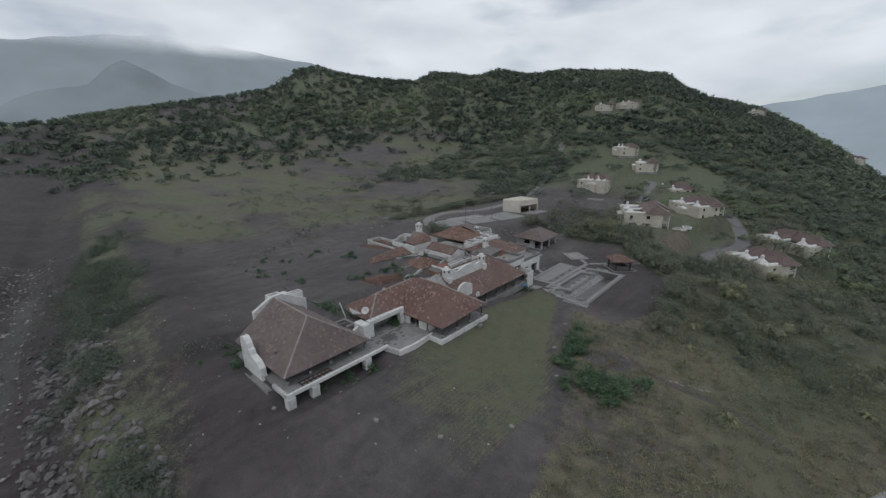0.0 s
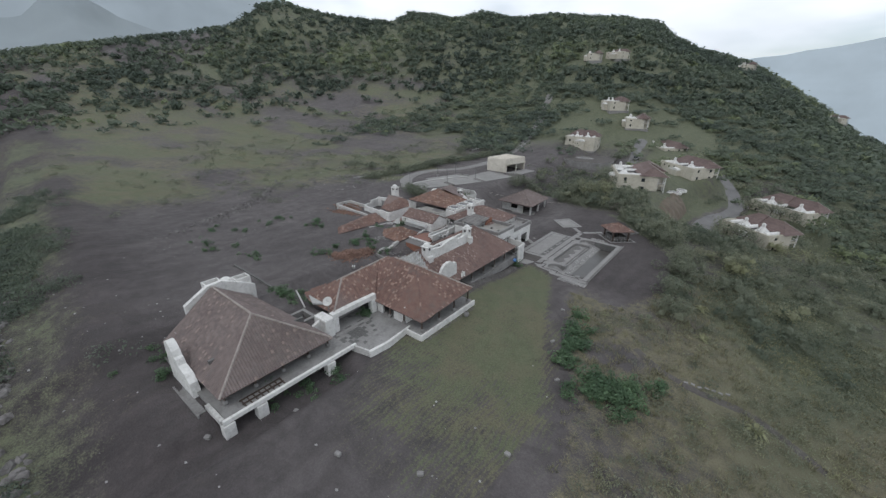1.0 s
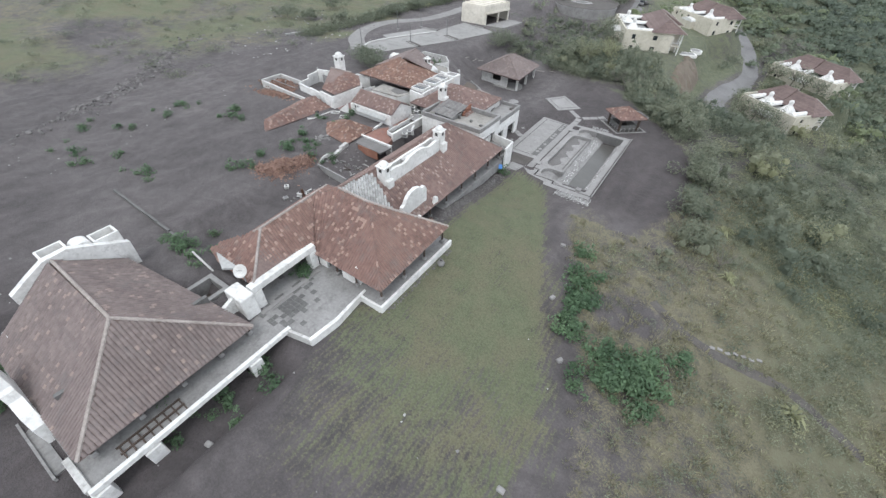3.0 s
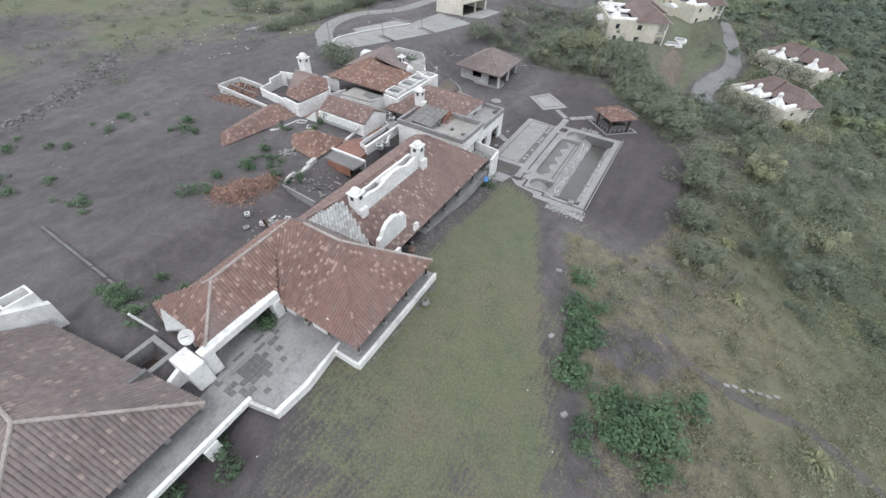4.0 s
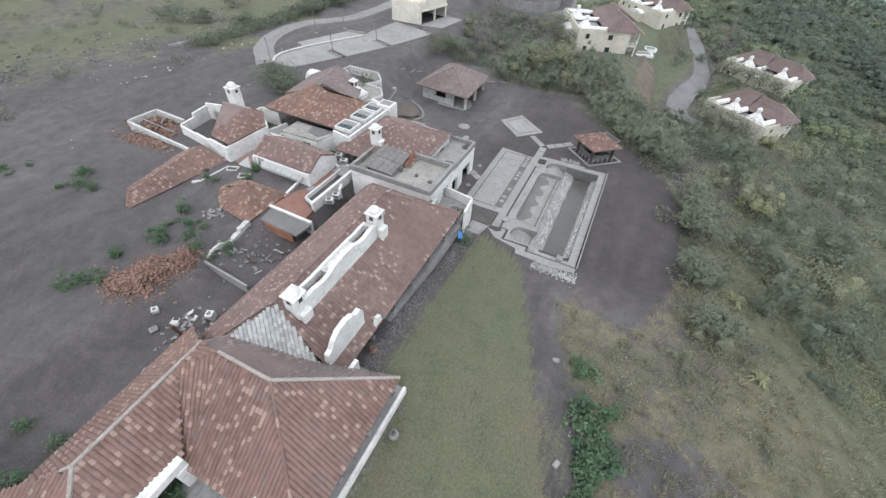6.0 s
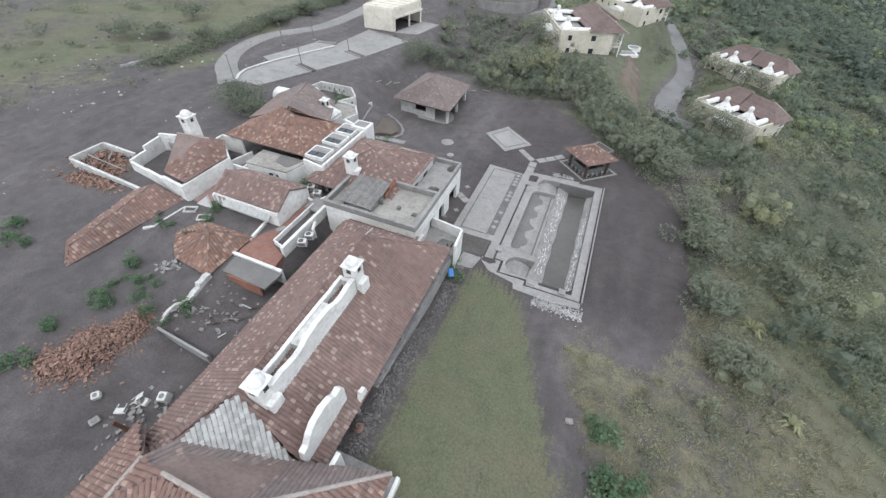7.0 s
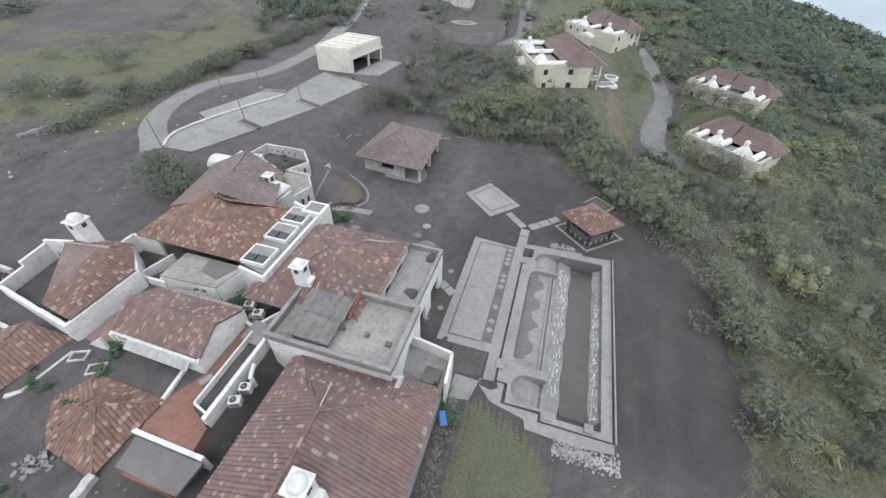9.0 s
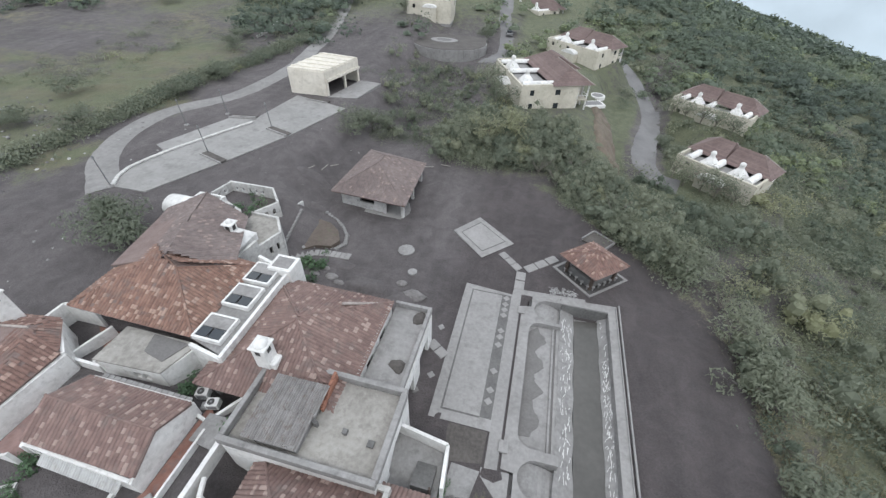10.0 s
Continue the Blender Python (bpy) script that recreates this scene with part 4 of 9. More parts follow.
# ---- terrace between pavilion and lounge ----
def terrace():
    t = thing("terrace", (-13, -33, 1.6), "weathered paved terrace with low white edge wall", "terrace")
    part("terrace_slab", prism(bmesh.new(), [(-16.0, -38.3), (-11.9, -36.4), (-9.7, -35.9), (-9.5, -33.5), (-9.7, -29.7), (-18.3, -29.9), (-18.3, -36.2)], 1.5, 2.5), M_conc, t, "grey stained terrace paving")
    edge = prism(bmesh.new(), [(-9.75, -36.15), (-9.4, -36.1), (-9.15, -33.4), (-9.55, -29.6), (-9.75, -29.6), (-9.5, -33.4)], 1.2, 2.56)
    part("edge_wall", edge, M_white, t, "low white edge wall")
    part("south_edge", prism(bmesh.new(), [(-12.0, -36.65), (-9.6, -36.15), (-9.7, -35.95), (-12.0, -36.4)], 1.2, 2.6), M_white_dirty, t)
    part("link_slab", prism(bmesh.new(), [(-16.4, -40.0), (-12.0, -40.0), (-12.0, -36.2), (-16.4, -36.2)], 2.1, 2.515), M_conc, t, "grey paved link to the pavilion")
    solid("joint_curb", [(-15.0, -14.6, -36.6, -30.2, 2.5, 2.56)], M_conc_pale, t)
    rnd = random.Random(5)
    me = boxes((-0.22, 0.22, -0.22, 0.22, 0, 0.035), bevel=0.008)
    first = part("paving_slab", me, M_conc_dark, t, "dark stained paving slab")
    spots = set()
    while len(spots) < 46:
        a, b = rnd.choice(((-14.0, -34.2), (-14.2, -33.6), (-12.9, -35.6), (-15.6, -37.0), (-13.6, -34.6)))
        i, j = round(a / 0.47 + rnd.gauss(0, 1.5)), round(b / 0.47 + rnd.gauss(0, 1.7))
        x, y = i * 0.47, j * 0.47
        if -17.6 < x < -10.4 and -36.8 < y < -30.5:
            spots.add((x, y))
    first.matrix_parent_inverse = Matrix()
    for k, (x, y) in enumerate(sorted(spots)):
        ob = first if k == 0 else new("paving_slab", first.data)
        ob.parent = t
        ob.matrix_parent_inverse = Matrix.Translation(t.location).inverted()
        ob.location = (x, y, 2.5)
terrace()

# ---- the lounge: hipped roof over the veranda corner, long wing behind a white beam ----
def lounge():
    t = thing("lounge_house", (-14, -26, 1.7), "low white house with red-brown clay tile hipped roof", "house")
    ze, zt = 4.05, 8.0
    se, ne = (-7.4, -29.9, ze), (-7.3, -19.8, ze + 0.5)
    ap, rj = (-12.7, -24.8, zt), (-18.5, -24.8, 7.6)
    rs = (-18.5, -32.4, 7.2)
    crown, bend = (-16.6, -24.8, zt - 0.05), (-18.5, -26.4, 7.45)
    planes = [((-15.6, -29.9, ze), se, ap, crown), (se, ne, ap)]
    planes += [((-15.7, -29.6, 4.75), bend, rs, (-15.7, -35.9, 4.75)), ((-18.5, -24.6, 7.5), rs, (-22.6, -34.9, 3.9), (-22.6, -23.0, 3.9))]
    planes += [(rs, (-15.7, -35.9, 4.75), (-20.5, -35.9, 4.7), (-22.6, -34.6, 4.0)), ((-15.6, -29.9, ze), crown, bend), (crown, bend, (-18.5, -24.6, 7.5))]
    valley = (-12.6, -21.4, 4.5), (-18.3, -23.4, 6.7)
    r = tiled_roof(t, planes, M_tile_b, single=(-12.0, -7.4, -29.9, -24.6), label="red-brown clay tile roof with pale mended tiles")
    tiled_roof(t, [(ne, valley[0], ap), (valley[0], valley[1], rj, ap)], M_tile_a, name="north_slope", label="dusty grey-brown north slope of the roof")
    ridge_cap(r, se, ap, M_tile_b, 0.11), ridge_cap(r, ne, ap), ridge_cap(r, (-18.5, -24.6, 7.5), rs), ridge_cap(r, rs, (-15.8, -35.9, 4.8)), ridge_cap(r, rs, (-22.4, -35.2, 4.2))
    ridge_cap(r, ap, (-16.6, -24.8, zt))
    part("bare_patch", prism(bmesh.new(), [(-21.6, -35.4), (-19.2, -36.4), (-18.2, -35.6), (-19.5, -33.9)], 4.95, 5.12), M_tile_grey, t, "bare grey roof patch")
    # veranda floor, curb and posts
    part("veranda_floor", prism(bmesh.new(), [(-9.7, -30.2), (-7.2, -30.2), (-7.2, -19.4), (-17.5, -19.4), (-17.5, -30.0), (-9.7, -30.0)], 1.4, 2.42), M_conc, t)
    solid("veranda_curb", [(-7.32, -7.08, -30.3, -19.3, 1.3, 2.5), (-9.6, -7.32, -30.36, -30.16, 1.3, 2.5)], M_white, t, "white veranda curb", 0.03)
    for x, y in ((-7.75, -29.5), (-7.75, -26.3), (-7.75, -23.2), (-7.75, -20.1)):
        column(t, x, y, 2.42, 4.15)
    for x in (-10.6, -13.0):
        column(t, x, -29.6, 2.42, 4.1)
    for row in (((-15.4, -29.4), (-10.6, -29.4), 2.4, 4.2, 0.3, [(1.0, 3.0, 0, 1.6)]), ((-10.6, -29.4), (-10.6, -20.0), 2.4, 4.6, 0.3, [(1.2, 2.6, 0, 1.9), (4.2, 6.8, 0.3, 1.9)])):
        part("wall", wall(bmesh.new(), *row), M_white, t)
    # Coloured dark too, for the shaded inside behind the veranda.
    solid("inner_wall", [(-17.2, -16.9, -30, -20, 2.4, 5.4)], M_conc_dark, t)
    # white arcade beam on piers along the terrace
    solid("arcade_beam", [(-16.1, -15.35, -36.4, -29.7, 4.35, 5.0)], M_white, t, "long white arcade beam", 0.04)
    for y in (-36.0, -30.1):
        solid("arcade_pier", [(-16.1, -15.3, y - 0.4, y + 0.4, 2.4, 4.35)], M_white, t, "", 0.04)
    solid("buttress", [(-17.2, -15.0, -37.7, -36.45, 2.3, 4.9)], M_white, t, "white plastered buttress block", 0.08)
    prof = [(-40.2, 2.3), (-37.7, 2.3), (-37.7, 4.6), (-38.6, 4.2), (-40.2, 3.5)]
    part("wing_wall", plate(bmesh.new(), prof, "y", -16.4, -16.05), M_white, t, "sloping white wing wall")
    part("panel", boxes((-17.6, -17.45, -35.6, -30.4, 2.5, 4.3)), M_conc, t, "grey shutter panel behind the arcade")
    # sunken light well
    for r in ((-20.5, -20.1, -40.1, -36.9), (-18.2, -17.8, -40.1, -36.9), (-20.1, -18.2, -37.3, -36.9), (-20.1, -18.2, -40.1, -39.7)):
        part("light_well_wall", boxes((*r, 2.2, 4.2)), M_conc, t, "open concrete light well")
    part("well_bottom", boxes((-20.1, -18.2, -39.7, -37.3, 2.3, 2.75)), M_wood, t, "dark brown bottom of the light well")
lounge()

# ---- the long hall with ridge parapet and veranda ----
def long_hall():
    t = thing("long_hall", (-16.8, -11, 1.4), "long white hall with brown clay tile roof and veranda", "house")
    x0, x1, y1, ze, zt, xm = -22.3, -11.3, -0.5, 3.45, 7.5, -16.8
    aN, aS = (xm, -6.0, zt), (xm, -20.4, zt)
    c = [(x0, -25.9, ze), (x1, -25.9, ze), (x1, y1, ze), (x0, y1, ze)]
    r = tiled_roof(t, [((x1, -21.4, ze), c[2], aN, aS), (c[2], c[3], aN), (c[3], c[0], aS, aN), (c[0], (-18.8, -24.36, 6.36), aS)], M_tile_c, single=(-14.5, -11.3, -9.5, -0.5), label="brown clay barrel tile roof")
    g = tiled_roof(t, [((-18.8, -24.36, 6.39), (-12.1, -21.54, 4.1), (-16.6, -20.2, 7.52))], M_tile_grey, name="bare_hip", label="bare grey-white tiled hip")
    ridge_cap(r, aS, aN, M_tile_c, 0.12), ridge_cap(r, c[2], aN, M_tile_c, 0.1), ridge_cap(r, c[3], aN, M_tile_c, 0.1)
    part("fallen_pipe", tube(bmesh.new(), (-16.9, -5.6, 7.35), (-17.5, -3.6, 6.2), 0.05), M_white_dirty, t, "fallen white pipe on the roof")
    # ridge parapet: two curved white walls with slots between, lantern chimneys at both ends
    prof = [(-19.2, 6.0), (-10.4, 6.0), (-10.4, 7.7), (-11.2, 7.72), (-12.0, 7.55), (-12.6, 7.6), (-13.4, 7.95), (-14.6, 8.05), (-15.8, 7.9), (-16.5, 7.6), (-17.2, 7.55), (-18.2, 7.75), (-19.2, 7.75)]
    p = part("ridge_parapet", plate(bmesh.new(), prof, "y", -15.3, -14.95), M_white, t, "curved white parapet along the ridge")
    ob = finish("parapet_back", plate(bmesh.new(), [(u, min(z, 7.62)) for u, z in prof], "y", -16.2, -15.95), M_white); ob.parent = p
    for a, b in ((-19.2, -18.9), (-16.4, -12.9), (-10.7, -10.4)):
        ob = finish("parapet_bridge", boxes((-15.95, -15.3, a, b, 6.9, 7.55)), M_white_dirty); ob.parent = p
    # Slot bottom is near black: the shade between the walls is in its colour.
    ob = finish("parapet_gutter", boxes((-15.95, -15.3, -18.9, -10.7, 6.6, 6.85)), M_dark); ob.parent = p
    chimney(t, -15.6, -19.5, 5.6, 8.25, 0.54), chimney(t, -15.5, -9.7, 5.6, 8.4, 0.54)
    # curved white screen standing on the eaves side
    prof = [(-21.1, 3.6), (-16.9, 3.6), (-16.9, 5.6), (-17.2, 6.05), (-17.7, 6.0), (-18.0, 6.35), (-18.8, 6.6), (-19.7, 6.45), (-20.2, 6.05), (-20.6, 5.5), (-21.0, 5.35), (-21.1, 4.7)]
    part("curved_screen", plate(bmesh.new(), prof, "y", -12.45, -12.05), M_white, t, "curved white plaster screen on the roof")
    part("screen_stub", plate(bmesh.new(), [(-16.6, 3.4), (-15.7, 3.4), (-15.8, 4.2), (-16.3, 4.35)], "y", -11.6, -11.3), M_white, t)
    # walls and veranda
    for row in (((-13.9, -19.5), (-13.9, -0.9), 0.4, 4.6, 0.3, [(2 + 3.5 * i, 3.7 + 3.5 * i, 1.2, 3.2) for i in range(5)]), ((-21.4, -24.0), (-21.4, -0.9), 1.0, 4.0, 0.3, [(4, 5.2, 1.6, 2.6), (10, 11.2, 1.6, 2.6)]), ((-21.4, -1.0), (-13.9, -1.0), 0.4, 4.4, 0.3)):
        part("wall", wall(bmesh.new(), *row), M_white_dirty, t)
    solid("veranda_floor", [(-14, -11.35, -19.3, 0.4, 0.2, 1.6)], M_conc, t, "grey veranda floor and plinth", 0.03)
    for i in range(6):
        column(t, -11.75, -16.6 + 3.3 * i, 1.6, 3.55)
    for row in (((-15.0, 3.3), (-11.3, 2.75), 0.0, 3.2, 0.22), ((-11.3, 2.75), (-11.1, 0.2), 0.0, 3.2, 0.22), ((-15.0, 3.3), (-14.6, 0.0), 0.0, 3.2, 0.2)):
        part("stair_wall", wall(bmesh.new(), *row), M_white, t, "white stair court walls")
    part("stair_court_floor", prism(bmesh.new(), [(-14.8, -0.3), (-11.3, -0.1), (-11.4, 2.6), (-14.9, 3.2)], 1.8, 2.1), M_conc, t)
    st = bmesh.new()
    for i in range(6):
        box(st, -13.0, -11.7, 0.0 + 0.28 * i, 0.28 + 0.28 * i, 2.1, 2.9 - 0.13 * i)
    part("stair", st, M_conc_dark, t, "dark concrete stair flight")
long_hall()

# ---- flat-roofed block with parapet and tin shed ----
def flat_block():
    t = thing("flat_roof_block", (-19, 1.5, 0), "grey flat-roofed block with parapet and white walls", "house")
    for row in (((-14.65, -1.1), (-14.65, 4.4), -0.2, 5.0, 0.35, [(1.6, 4.4, 0, 3.9)]), ((-24.1, -1.25), (-14.5, -1.25), 0.5, 5.0, 0.3), ((-24.1, 4.3), (-14.8, 4.3), 0.5, 5.0, 0.3), ((-24.1, -1.1), (-24.1, 4.2), 0.5, 5.0, 0.3)):
        part("wall", wall(bmesh.new(), *row), M_white, t)
    solid("roof_slab", [(-24.0, -14.7, -1.1, 4.2, 4.75, 5.0)], M_silted, t, "stained grey flat roof slab")
    p = boxes((-24.3, -14.45, -1.45, -1.1, 5.0, 5.6), (-24.3, -14.45, 4.15, 4.5, 5.0, 5.6), (-14.8, -14.4, -1.1, 4.15, 5.0, 5.6), (-24.3, -23.95, -1.1, 4.15, 5.0, 5.6), bevel=0.03)
    part("parapet", p, M_conc, t, "grey weathered parapet")
    # Near-black sheet behind the opening, in place of the shade inside.
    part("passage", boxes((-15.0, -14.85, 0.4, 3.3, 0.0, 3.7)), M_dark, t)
    # tin shed with corrugated roof
    part("shed_roof", corrugated((-22.9, -1.0, 5.8), (-19.4, -0.9, 5.58), (0.05, 2.1, 0.3), 24, 0.09), M_sheet, t, "rusty grey corrugated sheet roof")
    part("shed_roof", corrugated((-22.7, 0.95, 6.12), (-19.2, 1.1, 5.92), (0.05, 1.95, 0.26), 24, 0.09), M_sheet, t, "rusty grey corrugated sheet roof")
    solid("shed_wall", [(-22.3, -19.6, -0.8, -0.65, 5.0, 5.7), (-19.65, -19.5, -0.8, 2.9, 5.0, 5.55), (-22.3, -22.15, -0.8, 2.9, 5.0, 5.75)], M_conc, t)
    bw = part("brick_wall", boxes((-19.35, -19.2, 1.9, 4.0, 5.0, 5.3)), M_brick, t, "broken red brick wall")
    me = boxes((-0.1, 0.1, -0.13, 0.13, 0, 0.1), bevel=0.012)
    first = finish("brick", me, M_brick)
    first.parent = bw
    k = 0
    for row in range(9):
        for j in range(8):
            y = 1.98 + 0.27 * j + (row % 2) * 0.12
            if y > 4.05 or 5.3 + row * 0.105 > 5.45 + 0.35 * max(0, y - 1.9):
                continue
            ob = first if k == 0 else new("brick", first.data)
            ob.parent = bw
            ob.location = (-19.28, y, 5.3 + row * 0.105)
            k += 1
    for b in ((-17.5, -17.2, 0.9, 1.2, 5.0, 5.3), (-15.8, -15.4, 0.6, 1.0, 5.0, 5.15), (-19.4, -19.1, 0.9, 1.1, 5.0, 5.5)):
        solid("vent_block", [b], M_conc_dark, t)
flat_block()

# ---- hipped house beside the pool garden ----
def garden_house():
    t = thing("garden_house", (-23, 7, 0.5), "white house with brown hipped tile roof beside the garden", "house")
    planes, (a, b), c = hip_planes(-28.6, -18.2, 1.6, 12.0, 4.7, 7.0, 6.7, 7.0, "y")
    r = tiled_roof(t, planes, M_tile_c, label="dusty brown clay tile roof")
    for p, q in ((c[0], a), (c[1], a), (c[2], b), (c[3], b)):
        ridge_cap(r, p, q, M_tile_c, 0.1)
    ridge_cap(r, (-21.4, 9.6, 6.1), (-19.3, 11.2, 5.0))
    chimney(t, -24.2, 3.9, 4.6, 7.5, 0.5)
    for row in (((-18.4, 4.8), (-18.4, 11.6), -0.4, 4.8, 0.3, [(1.5, 2.6, 2.9, 4.4), (4.0, 5.2, 2.9, 4.4)]), ((-27.9, 11.5), (-18.4, 11.5), -0.6, 4.8, 0.3), ((-27.9, 2.2), (-27.9, 11.5), 1.0, 4.7, 0.3)):
        part("wall", wall(bmesh.new(), *row), M_white_dirty, t)
    # roof terrace over the arches
    solid("terrace_slab", [(-18.2, -15.2, 4.8, 12.6, 3.4, 3.7)], M_conc_pale, t, "pale concrete roof terrace")
    solid("terrace_parapet", [(-15.4, -15.1, 4.8, 12.7, 3.7, 4.2), (-18.2, -15.4, 12.4, 12.7, 3.7, 4.2)], M_conc, t, "", 0.03)
    for row in (((-15.25, 4.6), (-15.25, 12.6), -0.5, 3.4, 0.3, [(0.8, 2.9, 0, 2.6), (4.4, 6.8, 0, 2.6)]), ((-18.2, 12.55), (-15.2, 12.55), -0.6, 3.4, 0.3)):
        part("arcade_wall", wall(bmesh.new(), *row), M_white, t, "white arcade wall")
    # Dark sheet behind the arches stands in for the shade within.
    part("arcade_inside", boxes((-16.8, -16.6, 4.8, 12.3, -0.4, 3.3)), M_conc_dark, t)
    for x, y in ((-16.2, 7.0), (-15.9, 11.7)):
        bm = dome(bmesh.new(), x, y, 3.7, 0.62, 0.4)
        for v in bm.verts:
            v.co.x += 0.25 * noise.noise(v.co * 1.7)
            v.co.y += 0.3 * noise.noise(v.co * 1.3 + Vector((5, 0, 0)))
        part("ash_heap", bm, M_soil, t)
garden_house()

# ---- upper house with skylights ----
def upper_house():
    t = thing("upper_house", (-35, 7, 2.5), "white two-level house with orange-brown tiled hipped roof", "house")
    a = (-34.2, 8.2, 7.75)
    c = [(-41.3, 4.2, 5.7), (-30.4, 4.2, 5.7), (-30.2, 12.0, 5.7), (-41.3, 12.8, 5.7)]
    b = (-36.4, 9.2, 7.75)
    r = tiled_roof(t, [(c[0], c[1], a, b), (c[1], c[2], a), (c[2], c[3], b, a), (c[3], c[0], b)], M_tile_n, label="orange-brown clay tile roof with broken eaves", gaps=0.03)
    for p, q in ((c[0], b), (c[1], a), (c[2], a), (b, a)):
        ridge_cap(r, p, q, M_tile_n, 0.1)
    for row in (((-35.9, 1.3), (-31.0, 1.6), 2.6, 5.0, 0.25, [(2.6, 3.1, 1.2, 1.85), (3.3, 3.8, 1.2, 1.85)]), ((-31.0, 1.6), (-30.2, 3.7), 2.6, 5.0, 0.25), ((-30.2, 3.7), (-27.4, 3.2), 2.6, 5.7, 0.25), ((-27.3, 3.1), (-27.3, 11.5), 2.6, 6.0, 0.25), ((-27.3, 11.6), (-30.5, 12.6), 2.6, 6.2, 0.25), ((-35.9, 1.3), (-35.9, 3.8), 2.6, 5.0, 0.22)):
        part("wall", wall(bmesh.new(), *row), M_white, t)
    part("flat_roof", prism(bmesh.new(), [(-36.1, 1.15), (-30.9, 1.45), (-30.1, 4.1), (-36.1, 4.1)], 5.0, 5.12), M_silted, t, "stained grey-brown flat roof")
    part("roof_ash", prism(bmesh.new(), [(-33.2, 2.6), (-31.4, 2.2), (-30.6, 3.9), (-33.6, 4.0)], 5.12, 5.18), M_drift, t, "dark ash lying on the flat roof")
    part("side_roof", prism(bmesh.new(), [(-30.6, 4.2), (-27.4, 3.4), (-27.4, 11.4), (-30.4, 11.9)], 5.5, 5.68), M_conc, t, "grey flat roof strip")
    for y in (4.1, 7.3, 9.9):
        sk = part("skylight", boxes((-30.3, -30.15, y, y + 2.2, 5.68, 6.05), (-28.15, -28.0, y, y + 2.2, 5.68, 6.05), (-30.15, -28.15, y, y + 0.15, 5.68, 6.05), (-30.15, -28.15, y + 2.05, y + 2.2, 5.68, 6.05)), M_white, t, "white skylight curb")
        for x0, x1 in ((-30.1, -29.25), (-29.1, -28.2)):
            ob = finish("skylight_pane", boxes((x0, x1, y + 0.2, y + 1.0, 5.98, 6.02)), M_glass); ob.parent = sk
        ob = finish("skylight_cover", boxes((-30.15, -28.15, y + 1.05, y + 2.0, 5.96, 6.04)), M_conc_pale); ob.parent = sk
    solid("corner_turret", [(-29.0, -26.9, 11.4, 13.2, 3.0, 6.3)], M_white, t, "white corner turret", 0.05)
    part("turret_top", boxes((-28.7, -27.2, 11.7, 12.9, 6.3, 6.34)), M_conc, t)
    # roofless rooms on the west side
    for row in (((-42.4, 2.3), (-42.3, 4.5), 2.6, 5.3, 0.22), ((-42.3, 4.5), (-39.6, 4.6), 2.6, 5.3, 0.22), ((-40.6, 1.2), (-36.0, 1.2), 2.6, 4.3, 0.2), ((-38.9, 1.3), (-38.1, 4.2), 2.6, 4.3, 0.2), ((-36.6, 1.3), (-36.4, 4.2), 2.6, 4.4, 0.2)):
        part("roofless_room_wall", wall(bmesh.new(), *row), M_white, t)
    part("room_floor", prism(bmesh.new(), [(-42.2, 2.0), (-35.0, 1.0), (-35.0, 4.4), (-42.2, 4.4)], 2.6, 3.3), M_redfloor, t, "red clay floor open to the sky")
upper_house()

